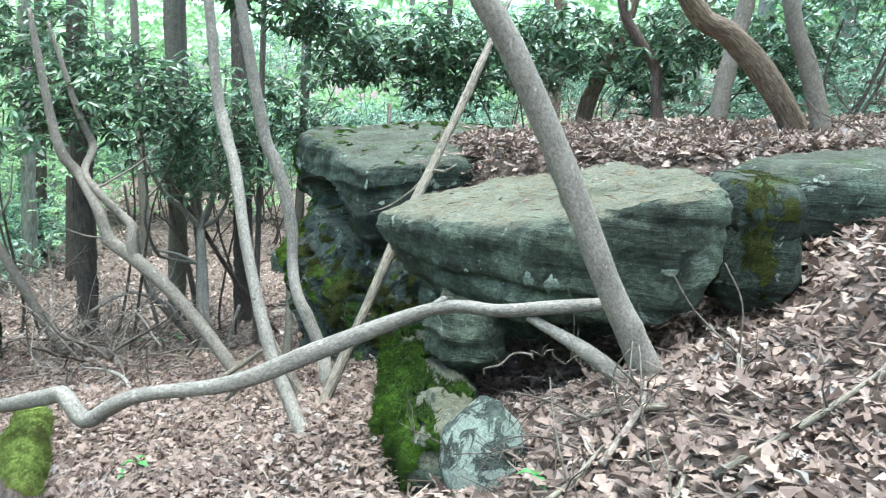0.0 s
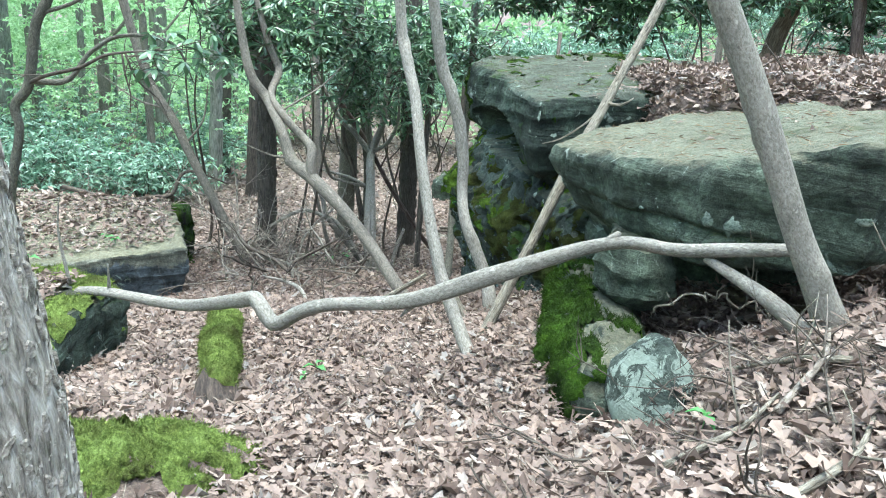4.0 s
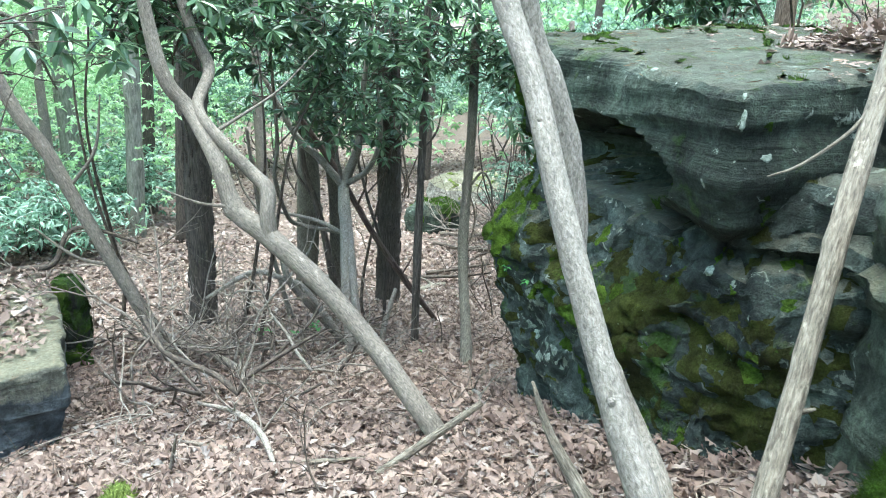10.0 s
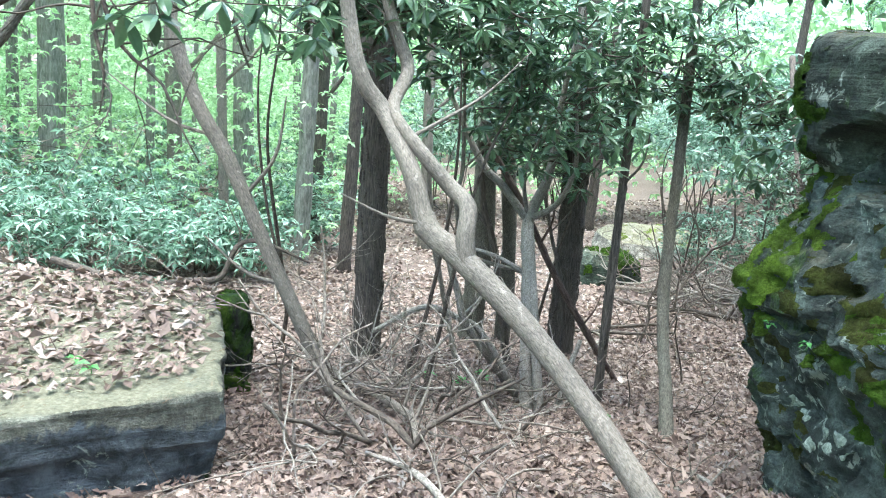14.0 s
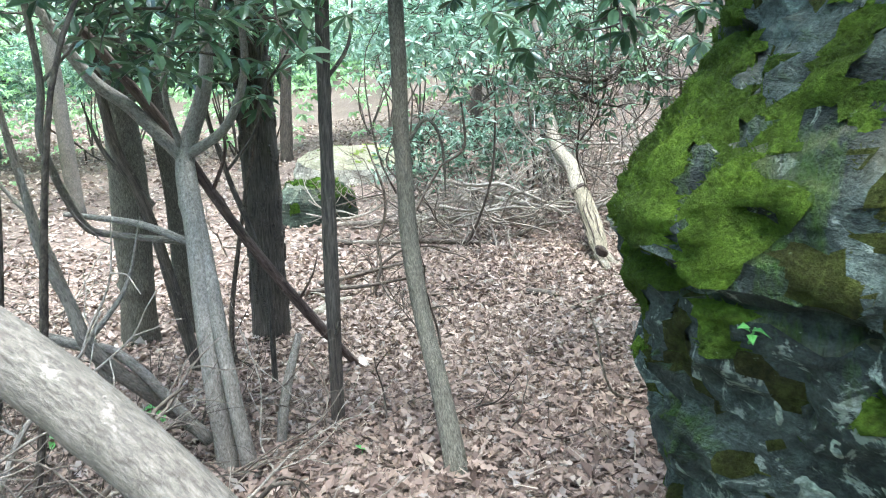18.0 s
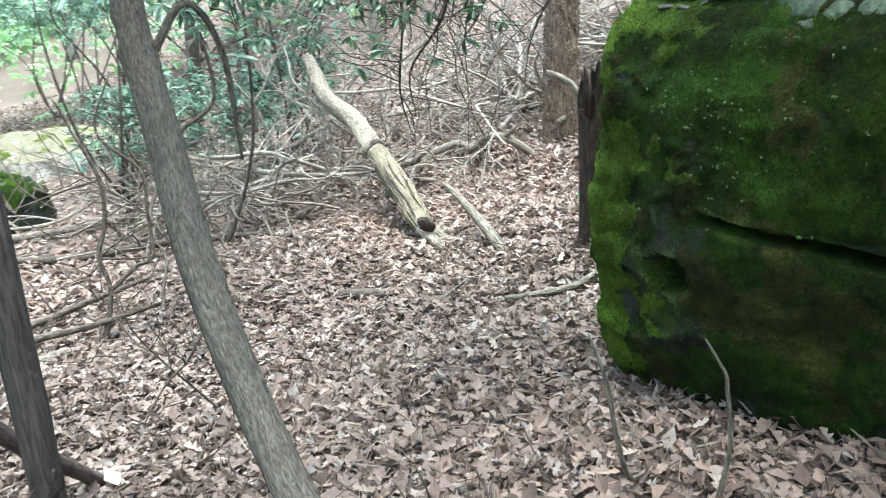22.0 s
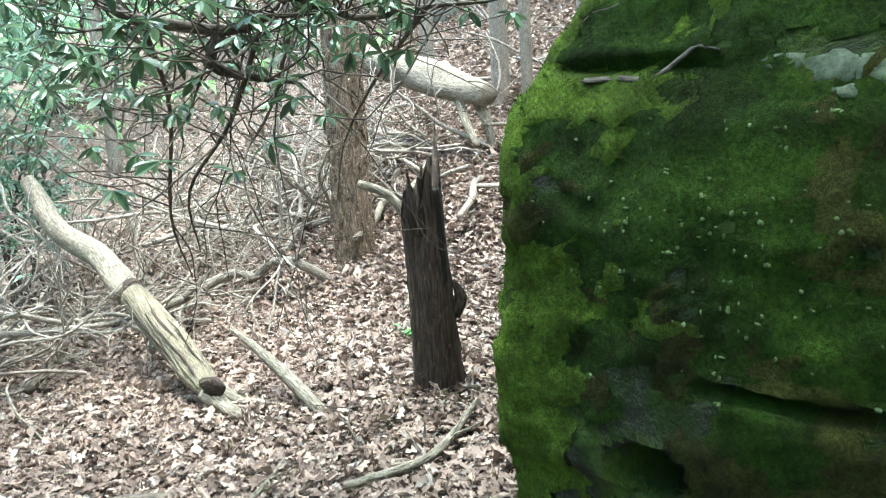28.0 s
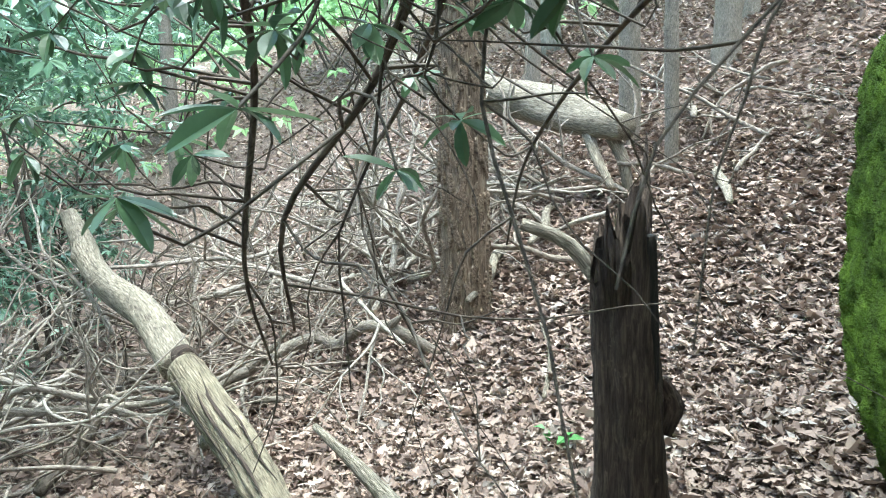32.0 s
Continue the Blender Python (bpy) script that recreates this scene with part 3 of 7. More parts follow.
def moss_on(ob, cover, thick=0.025, seed=0.0, label="thick green moss", fur=None):
    """A furry coat of moss over the faces where cover(place, normal) is over zero."""
    me = ob.data
    co = np.array([v.co for v in me.vertices])
    no = np.array([v.normal for v in me.vertices])
    val = np.array([cover(p, q) + 1.1 * noise.fractal(Vector(p) * 4.6 + Vector((seed, 0, 0)), 0.6, 2.1, 6) for p, q in zip(co, no)])
    keep = [f for f in me.polygons if len(f.vertices) == 4 and sum(val[i] > 0 for i in f.vertices) >= 3]
    if len(keep) < 8:
        return
    used = sorted({i for f in keep for i in f.vertices})
    at = {i: k for k, i in enumerate(used)}
    lift = [thick * min(1.0, max(0.12, val[i] * 3)) * (0.75 + 0.9 * noise.noise(Vector(co[i]) * 14) + 0.7 * noise.noise(Vector(co[i]) * 37)) - (0.012 if val[i] <= 0.02 else 0) for i in used]
    verts = [co[i] + no[i] * h for i, h in zip(used, lift)]
    coat = mesh_of("moss", verts, [tuple(at[i] for i in f.vertices) for f in keep], fur or M_FUR)
    part("moss", coat, ob, label, "stuff")
    tufts(coat, ob, 9000, 0.007 if thick < 0.012 else 0.011 if thick < 0.024 else 0.018, fur or M_FUR, seed)


def tufts(me, parent, density, length, material, seed=0):
    """Short upright blades all over a coat of moss."""
    g2 = np.random.default_rng(int(seed * 10) + 700)
    co = np.array([v.co for v in me.vertices])
    quads = [list(f.vertices) for f in me.polygons if len(f.vertices) == 4]
    area = np.array([f.area for f in me.polygons if len(f.vertices) == 4])
    nor = np.array([f.normal for f in me.polygons if len(f.vertices) == 4])
    n = int(min(26000, density * area.sum()))
    pick = g2.choice(len(quads), n, p=area / area.sum())
    q = co[np.array(quads)[pick]]
    u, w = g2.uniform(0, 1, (n, 1)), g2.uniform(0, 1, (n, 1))
    at = (q[:, 0] * (1 - u) + q[:, 1] * u) * (1 - w) + (q[:, 3] * (1 - u) + q[:, 2] * u) * w
    way = nor[pick] + g2.normal(0, 0.55, (n, 3)) + np.array([0, 0, 0.25])
    side = np.cross(way, g2.normal(0, 1, (n, 3)))
    side *= (g2.uniform(0.0012, 0.003, n) / (np.linalg.norm(side, axis=1) + 1e-9))[:, None]
    tall = length * g2.uniform(0.4, 1.3, (n, 1))
    v = np.stack([at - side, at + side, at + way * tall], 1).reshape(-1, 3)
    part("moss_tuft", big_mesh("moss_tuft", v, np.arange(3 * n).reshape(-1, 3), material), parent, "fine green moss blades", "stuff")


def boulder(name, label, *a, **k):
    return tagged(new(name, rock_mesh(name, *a, **k)), label, "rock")


def fur_material(name, stops):
    m, nt, b = start(name, 0.95)
    p = where(nt)
    tuft = noise_of(nt, p, 90, 6, 0.8)
    clump = noise_of(nt, p, 22, 4, 0.7)
    c = ramp_of(nt, noise_of(nt, p, 4, 6, 0.7), stops)
    c = mix_of(nt, 0.8, c, ramp_of(nt, tuft, [(0.32, 0.25), (0.68, 1.3)]), 'MULTIPLY')
    c = mix_of(nt, 0.55, c, ramp_of(nt, clump, [(0.35, 0.4), (0.6, 1.1)]), 'MULTIPLY')
    fleck = noise_of(nt, where(nt, (1, 1, 1), (1, 7, 3)), 26, 5, 0.65)
    c = mix_of(nt, ramp_of(nt, fleck, [(0.68, 0.0), (0.72, 0.6)]), c, (0.20, 0.24, 0.15))
    nt.links.new(c, b.inputs["Base Color"])
    bump_of(nt, b, math_of(nt, 'ADD', tuft, clump), 1.0, 0.03)
    b.inputs["Specular IOR Level"].default_value = 0.1
    return m


M_FUR = fur_material("deep_moss", [(0.3, (0.02, 0.03, 0.008)), (0.45, (0.04, 0.075, 0.01)), (0.6, (0.075, 0.145, 0.014)), (0.74, (0.13, 0.22, 0.02))])
M_FUR_DARK = fur_material("olive_and_shaded_moss", [(0.3, (0.021, 0.026, 0.008)), (0.45, (0.031, 0.060, 0.010)), (0.6, (0.050, 0.104, 0.013)), (0.74, (0.086, 0.165, 0.022))])
M_FUR_MID = fur_material("mid_green_moss", [(0.3, (0.036, 0.052, 0.010)), (0.45, (0.062, 0.112, 0.014)), (0.6, (0.105, 0.190, 0.020)), (0.74, (0.17, 0.28, 0.034))])
# Fresh outcrop moss; on the big rock its brightness stands for light.
M_FUR_EDGE = fur_material("fresh_and_lit_moss", [(0.3, (0.05, 0.075, 0.012)), (0.45, (0.085, 0.14, 0.018)), (0.6, (0.14, 0.23, 0.025)), (0.74, (0.22, 0.33, 0.04))])
M_FUR_BROWN = fur_material("brown_olive_moss", [(0.3, (0.03, 0.028, 0.012)), (0.45, (0.05, 0.056, 0.016)), (0.6, (0.08, 0.095, 0.022)), (0.74, (0.13, 0.16, 0.035))])
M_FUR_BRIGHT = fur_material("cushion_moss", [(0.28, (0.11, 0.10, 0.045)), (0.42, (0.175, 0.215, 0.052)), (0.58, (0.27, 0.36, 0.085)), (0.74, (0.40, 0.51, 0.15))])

outcrop = boulder("rock_outcrop", "dark weathered sandstone outcrop with green moss and lichen",
        [(1.56, 3.75), (1.27, 4.5), (0.93, 5.55), (0.70, 6.1), (0.92, 6.75), (1.8, 7.1), (3.2, 6.6), (3.1, 4.0)],
        [(-1.7, 0.3, 0.45), (-0.9, 0.1, 0.25), (-0.5, 0.03, 0.08), (-0.2, 0.0, 0.0), (0.0, 0.0, -0.09), (0.16, 0.02, -0.14), (0.3, 0.03, -0.07), (0.5, 0.05, 0.06), (0.75, 0.1, 0.15), (1.0, 0.3, 0.3)],
        M_ROCK_FACE, amp=0.1, lump=2.3, beds=0.04, seg=330, step=0.019, seed=2.0, pits=0.085, dip=0.36,
        dents=[((1.05, 5.25, 0.86), (0.6, 0.75, 0.2), 0.55), ((1.3, 4.2, 0.70), (0.4, 0.35, 0.07), 0.12), ((0.8, 6.2, 0.16), (0.5, 0.9, 0.05), 0.07), ((1.3, 4.2, 0.28), (0.4, 0.5, 0.04), 0.08), ((0.6, 6.1, -0.55), (0.3, 0.16, 0.12), 0.1)])
moss_on(outcrop, lambda q, w: -0.82 + 1.25 * math.exp(-((q[1] - 6.62) / 0.36) ** 2) * ease(-0.15, 0.1, q[2]) + 0.95 * math.exp(-((q[2] - 0.36) / 0.3) ** 2) * ease(5.86, 6.02, q[1]) + 0.95 * math.exp(-((q[1] - 5.15) / 0.3) ** 2 - ((q[2] - 0.3) / 0.2) ** 2) + 0.3 * w[2], 0.016, 3.0, "thick fresh green moss", M_FUR_EDGE)
moss_on(outcrop, lambda q, w: -0.55 + 1.2 * math.exp(-((q[1] - 5.5) / 0.3) ** 4 - ((q[2] - 0.1 - 0.1 * (q[1] - 5.5)) / 0.055) ** 2), 0.006, 43.0, "thin green moss along a bed of the rock", M_FUR_MID)
moss_on(outcrop, lambda q, w: -0.4 + 1.15 * math.exp(-((q[1] - 5.55) / 0.33) ** 4 - ((q[2] - 0.36 - 0.25 * (q[1] - 5.6)) / 0.09) ** 2), 0.006, 63.0, "thin rusty moss under the overhang", M_FUR_BROWN)
moss_on(outcrop, lambda q, w: -0.62 + 0.95 * math.exp(-((q[2] - 0.05) / 0.45) ** 2) * ease(5.6, 5.0, q[1]) + 0.25 * w[2], 0.008, 23.0, "thin brown-green moss over the rock face", M_FUR_BROWN)
cap = boulder("cap_slab", "overhanging grey-green sandstone cap slab on the outcrop",
        [(1.95, 4.5), (1.55, 4.32), (1.2, 4.2), (1.0, 5.2), (0.74, 6.3), (1.0, 6.75), (2.2, 7.0), (3.0, 6.3), (3.0, 4.5)],
        [(0.85, 0.25, 0.14), (0.95, 0.08, 0.03), (1.15, 0.0, 0.0), (1.3, 0.02, 0.03), (1.44, 0.04, 0.05), (1.47, 0.09, 0.1)],
        M_ROCK, tilt=(0.07, 0.075), amp=0.035, lump=2.1, beds=0.06, seg=280, step=0.017, seed=5.0, crisp=0.93, dip=0.06,
        dents=[((0.95, 5.35, 0.92), (0.5, 0.75, 0.2), 0.6), ((0.9, 5.75, 1.42), (0.3, 0.06, 0.3), 0.06)])
moss_on(cap, lambda q, w: -0.62 + 0.5 * math.exp(-((q[1] - 6.5) / 0.5) ** 2), 0.02, 8.0)
FRONT = boulder("front_slab", "broad tilted sandstone slab jutting over a dark hollow",
        [(1.22, 3.42), (1.46, 2.45), (1.76, 1.98), (2.32, 1.62), (2.62, 1.72), (2.86, 2.5), (2.85, 3.9), (1.8, 4.0)],
        [(0.80, 0.3, 0.6), (0.86, 0.1, 0.5), (1.0, 0.02, 0.33), (1.2, 0.0, 0.1), (1.34, 0.0, 0.0), (1.385, 0.015, 0.015), (1.41, 0.05, 0.05)],
        M_ROCK_PALE, tilt=(0.24, -0.06), amp=0.045, lump=1.9, beds=0.05, seg=320, step=0.012, seed=9.0, crisp=0.965, dip=0.02,
        dents=[((1.75, 1.95, 1.03), (0.5, 0.3, 0.012), 0.02), ((2.3, 1.62, 1.22), (0.35, 0.3, 0.1), 0.025)])
boulder("under_ledge_rock", "shadowed rock ledge beneath the sandstone slab",
        [(1.5, 3.9), (1.7, 3.1), (2.15, 2.75), (2.8, 2.5), (3.4, 2.6), (3.2, 4.0), (2.0, 4.4)],
        [(-0.6, 0.05, 0.05), (0.2, 0.0, 0.0), (0.45, 0.12, 0.0), (0.7, 0.0, -0.03), (0.92, 0.05, 0.05)],
        M_ROCK_PALE, amp=0.09, lump=2.2, beds=0.08, seg=110, step=0.05, seed=13.0)
boulder("propped_stone", "pale rounded stone wedged under the slab",
        [(1.34, 2.45), (1.42, 2.22), (1.62, 2.15), (1.8, 2.3), (1.8, 2.7), (1.5, 2.75)],
        [(0.52, 0.14, 0.1), (0.6, 0.02, 0.0), (0.74, 0.0, 0.0), (0.86, 0.06, 0.05)],
        M_ROCK_PALE, amp=0.05, lump=3, beds=0.03, seg=90, step=0.025, seed=17.0)
lb = boulder("ledge_block", "squared dark sandstone block with yellow-green lichen",
        [(2.74, 2.0), (2.82, 1.84), (3.0, 1.78), (3.13, 1.9), (3.2, 2.4), (2.8, 2.4)],
        [(0.95, 0.1, 0.06), (1.1, 0.0, 0.0), (1.5, 0.0, 0.0), (1.6, 0.06, 0.05), (1.62, 0.12, 0.1)],
        M_ROCK, amp=0.035, beds=0.03, seg=140, step=0.02, seed=21.0, crisp=0.92)
moss_on(lb, lambda q, w: -0.5 + 0.55 * math.exp(-((q[2] - 1.45) / 0.2) ** 2), 0.004, 12.0, "yellow-green lichen crust", M_FUR_BROWN)
boulder("ledge_rock", "long dark rock ledge half buried in leaves",
        [(3.0, 2.6), (3.25, 2.2), (3.7, 1.95), (4.6, 1.7), (5.4, 2.2), (4.8, 3.1), (3.5, 3.0)],
        [(0.9, 0.02, 0.05), (1.3, 0.06, 0.0), (1.58, 0.0, 0.0), (1.68, 0.05, 0.05), (1.72, 0.2, 0.15)],
        M_ROCK, tilt=(0.08, 0), amp=0.06, beds=0.04, seg=130, step=0.03, seed=25.0)
mb = boulder("mossy_boulder", "low boulder thick with green moss under the slab",
        [(1.27, 3.4), (1.17, 2.95), (1.1, 2.5), (1.06, 2.05), (1.09, 1.6), (1.24, 1.32), (1.5, 1.5), (1.72, 2.1), (1.85, 2.9), (1.75, 3.45), (1.5, 3.6)],
        [(-0.45, 0.02, 0.02), (0.05, 0.0, 0.0), (0.22, 0.05, 0.05), (0.36, 0.11, 0.1), (0.44, 0.17, 0.16), (0.48, 0.26, 0.26)],
        M_ROCK_PALE, tilt=(0.1, -0.08), amp=0.06, lump=2.5, beds=0.02, seg=150, step=0.025, seed=31.0, dome=0.06)
moss_on(mb, lambda q, w: 0.62 - 4.6 * max(0, q[0] - 1.13 - 0.2 * (q[1] - 1.6)), 0.03, 2.0)
boulder("lichen_stone", "small pale stone patched with blue-grey lichen",
        [(1.27, 1.55), (1.28, 1.25), (1.43, 1.12), (1.62, 1.22), (1.65, 1.53), (1.45, 1.68)],
        [(0.05, 0.16, 0.14), (0.27, 0.09, 0.08), (0.46, 0.0, 0.0), (0.56, 0.02, 0.02), (0.64, 0.09, 0.09), (0.7, 0.15, 0.15)],
        M_ROCK_LICHEN, tilt=(0.12, 0.2), amp=0.016, lump=4, beds=0.01, seg=90, step=0.02, seed=36.0, dome=0.04)
big = boulder("big_mossy_rock", "large rounded rock face furred with deep green moss",
        [(2.42, 7.3), (2.36, 8.2), (2.35, 8.75), (2.425, 9.17), (2.85, 9.28), (3.3, 9.46), (3.75, 9.64), (4.5, 9.93), (5.2, 9.6), (5.0, 8.6), (4.4, 7.0), (3.2, 6.6)],
        [(-2.0, 0.55, 0.5), (-1.6, 0.33, 0.33), (-1.3, 0.14, 0.12), (-1.0, 0.04, 0.0), (-0.6, 0.0, 0.0), (-0.1, 0.02, 0.03), (0.05, 0.04, 0.08), (0.12, 0.07, 0.15), (0.3, 0.15, 0.3), (0.46, 0.25, 0.42), (0.56, 0.37, 0.52), (0.6, 0.46, 0.6)],
        rock_material("deep_moss_rock", 0.7, 0.15, base=(0.045, 0.052, 0.036), layers=0.1, moss_tone=0.8), tilt=(0.1, 0), amp=0.04, lump=1.9, beds=0.008, seg=360, step=0.018, seed=41.0, dome=0.12, crisp=0.9,
        dents=[((2.3, 8.22, -0.69), (0.5, 0.42, 0.024), 0.2), ((2.35, 8.72, -0.93), (0.3, 0.11, 0.075), 0.3), ((2.45, 8.95, -1.1), (0.3, 0.3, 0.14), 0.07), ((2.4, 8.85, 0.03), (0.6, 0.27, 0.025), 0.05)])
# The face's shade is put into the dark colours of this coat.
moss_on(big, lambda q, w: 0.7 - 0.5 * max(0, q[1] - 9.0) - 0.35 * max(0, -0.7 - q[2]) - 0.7 * math.exp(-((q[2] + 0.69) / 0.05) ** 2) - 1.9 * math.exp(-((q[2] + 0.98) / 0.16) ** 2 - ((q[1] - 8.82) / 0.26) ** 2) - 1.3 * math.exp(-((q[2] - 0.03) / 0.05) ** 2 - ((q[1] - 8.27) / 0.24) ** 2) + 0.4 * w[2], 0.007, 6.0, "deep green moss coat darkened for the shaded face", M_FUR_DARK)
# Brighter coat paints the light on the edge and on upward faces.
moss_on(big, lambda q, w: 0.25 + 3.2 * (q[1] - 8.95) - 0.5 * max(0, -0.9 - q[2]) - 2 * max(0, q[0] - 4.8) + 1.5 * max(0.0, w[2] - 0.25), 0.012, 16.0, "green moss brightened for the light on the rock's edge and top", M_FUR_EDGE)
moss_on(big, lambda q, w: -0.2 + 0.75 * math.exp(-((q[2] + 0.95) / 0.17) ** 2) * ease(8.72, 8.5, q[1]) + 0.45 * math.exp(-((q[2] + 0.58) / 0.06) ** 2 - ((q[1] - 8.75) / 0.2) ** 2), 0.011, 26.0, "rusty olive moss low on the rock", M_FUR_BROWN)
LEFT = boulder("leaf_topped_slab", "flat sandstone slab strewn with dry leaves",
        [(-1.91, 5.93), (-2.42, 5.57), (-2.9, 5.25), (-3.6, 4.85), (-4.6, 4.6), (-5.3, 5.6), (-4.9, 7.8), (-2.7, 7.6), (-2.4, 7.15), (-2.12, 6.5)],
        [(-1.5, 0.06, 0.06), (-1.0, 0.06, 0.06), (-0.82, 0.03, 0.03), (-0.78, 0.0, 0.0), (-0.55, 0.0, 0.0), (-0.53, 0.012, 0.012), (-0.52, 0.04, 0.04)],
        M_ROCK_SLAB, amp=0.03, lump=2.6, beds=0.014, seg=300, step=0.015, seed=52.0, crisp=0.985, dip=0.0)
st = boulder("standing_stone", "small upright stone coated in green moss",
        [(-2.67, 7.5), (-2.65, 7.74), (-2.42, 7.78), (-2.37, 7.52)],
        [(-1.5, -0.02, -0.02), (-1.1, 0.0, 0.0), (-0.75, 0.01, 0.01), (-0.58, 0.02, 0.02), (-0.55, 0.06, 0.06)],
        M_ROCK_MOSSY, amp=0.04, lump=4, beds=0.01, seg=50, step=0.03, seed=57.0)
moss_on(st, lambda q, w: -0.15, 0.012, 1.0, "dark green moss", M_FUR_DARK)
blk = boulder("moss_edged_block", "squared rock block with bright moss along its top edge",
        [(-1.66, 3.9), (-1.66, 3.2), (-1.72, 2.3), (-2.2, 1.8), (-3.2, 2.0), (-3.2, 3.9), (-2.3, 4.1)],
        [(-0.9, 0.12, 0.08), (-0.5, 0.03, 0.02), (-0.25, 0.0, 0.0), (-0.14, 0.02, 0.02), (-0.1, 0.08, 0.08)],
        M_ROCK, amp=0.06, lump=2, beds=0.05, seg=170, step=0.025, seed=61.0, dome=0.03, crisp=0.88)
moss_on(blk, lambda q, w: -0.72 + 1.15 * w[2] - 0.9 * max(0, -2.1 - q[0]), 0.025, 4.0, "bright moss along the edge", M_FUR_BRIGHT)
mound = boulder("moss_mound", "low mound of earth under a bright moss cushion",
        [(-0.08, 1.78), (-0.12, 1.2), (-0.5, 0.8), (-1.1, 0.85), (-1.25, 1.5), (-0.7, 1.8)],
        [(-0.2, -0.1, -0.1), (-0.02, 0.0, 0.0), (0.07, 0.1, 0.14), (0.12, 0.26, 0.28)],
        M_SOIL, tilt=(-0.16, -0.1), amp=0.05, lump=3, beds=0.0, seg=130, step=0.02, seed=66.0, dome=0.07)
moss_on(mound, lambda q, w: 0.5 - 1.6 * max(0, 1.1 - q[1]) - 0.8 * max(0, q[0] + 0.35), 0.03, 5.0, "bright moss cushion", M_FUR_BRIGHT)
pale = boulder("pale_flat_rock", "broad pale flat rock edged with moss in the far clearing",
        [(0.9, 19.6), (1.6, 18.9), (3.0, 18.9), (3.8, 19.6), (3.0, 20.6), (1.5, 20.5)],
        [(-2.9, 0.0, 0.0), (-2.3, 0.05, 0.05), (-2.05, 0.15, 0.15), (-2.0, 0.35, 0.35)],
        rock_material("pale_lit_stone", 0.2, 0.6, 1.0, base=(0.42, 0.40, 0.34), layers=0.1), tilt=(0, 0.2), amp=0.08, seg=80, step=0.05, seed=75.0, dome=0.1)
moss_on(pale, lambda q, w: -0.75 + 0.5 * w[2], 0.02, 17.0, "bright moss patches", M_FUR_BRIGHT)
far_rock = boulder("far_mossy_rock", "far boulder with a mossy top and leaves around",
        [(0.45, 16.2), (0.65, 15.9), (1.3, 15.9), (1.75, 16.3), (1.4, 16.9), (0.6, 16.8)],
        [(-2.9, -0.1, -0.1), (-2.3, 0.0, 0.0), (-1.95, 0.05, 0.05), (-1.82, 0.2, 0.2)],
        M_ROCK, amp=0.1, seg=70, step=0.06, seed=71.0)
moss_on(far_rock, lambda q, w: -0.5 + 0.7 * w[2], 0.03, 7.0)


SKINS = {}


def lichen_patch(ob, at, wide, tall, seed, label="pale lichen patch", lift=0.003, crust=None):
    """A thin ragged crust that follows the rock's surface."""
    if ob.name not in SKINS:
        SKINS[ob.name] = BVHTree.FromPolygons([v.co for v in ob.data.vertices], [p.vertices for p in ob.data.polygons])
    skin = SKINS[ob.name]
    g2 = np.random.default_rng(seed)
    c, n, _, _ = skin.find_nearest(Vector(at))
    side = n.cross(Vector((0, 0, 1))).normalized() if abs(n.z) < 0.95 else Vector((1, 0, 0))
    rise = side.cross(n)
    verts, k = [c + n * (lift + 0.001)], 14
    for ring in (0.4, 0.75, 1.0):
        for i in range(k):
            r = ring * g2.uniform(0.65, 1.15)
            q = c + side * (wide * r * math.cos(6.283 * i / k)) + rise * (tall * r * math.sin(6.283 * i / k))
            s, m3, _, _ = skin.find_nearest(q)
            verts.append(s + m3 * (lift if ring < 0.9 else -0.002))
    faces = [(0, 1 + i, 1 + (i + 1) % k) for i in range(k)]
    faces += [(1 + r * k + i, 1 + (r + 1) * k + i, 1 + (r + 1) * k + (i + 1) % k, 1 + r * k + (i + 1) % k) for r in range(2) for i in range(k)]
    part("lichen", mesh_of("lichen", [tuple(v) for v in verts], faces, crust or M_LICHEN), ob, label)


m, nt, b = start("pale_lichen", 0.9)
nt.links.new(ramp_of(nt, noise_of(nt, where(nt), 60, 5, 0.7), [(0.36, (0.07, 0.09, 0.07)), (0.5, (0.17, 0.205, 0.165)), (0.66, (0.31, 0.35, 0.29))]), b.inputs["Base Color"])
M_LICHEN = m
m, nt, b = start("yellow_green_lichen", 0.95)
nt.links.new(ramp_of(nt, noise_of(nt, where(nt), 70, 5, 0.7), [(0.36, (0.05, 0.075, 0.025)), (0.5, (0.085, 0.13, 0.045)), (0.68, (0.15, 0.205, 0.095))]), b.inputs["Base Color"])
M_FLECK = m
m, nt, b = start("bare_green_grey_stone", 0.95)
nt.links.new(ramp_of(nt, noise_of(nt, where(nt), 24, 6, 0.75), [(0.38, (0.03, 0.05, 0.022)), (0.52, (0.085, 0.11, 0.07)), (0.68, (0.15, 0.18, 0.13))]), b.inputs["Base Color"])
M_BARE = m
for i, (at, w, h) in enumerate([((1.23, 4.25, 1.22), 0.013, 0.055), ((1.23, 4.27, 1.32), 0.01, 0.02), ((1.09, 4.94, 1.42), 0.022, 0.026), ((1.35, 4.3, 1.08), 0.03, 0.02)]):
    lichen_patch(cap, at, w, h, 800 + i)
for i, (at, w, h) in enumerate([((1.76, 1.99, 1.08), 0.03, 0.06), ((1.86, 1.92, 1.07), 0.05, 0.06), ((1.5, 2.3, 1.0), 0.02, 0.015), ((2.3, 1.63, 1.2), 0.06, 0.03)]):
    lichen_patch(FRONT, at, w, h, 810 + i)
g = np.random.default_rng(820)
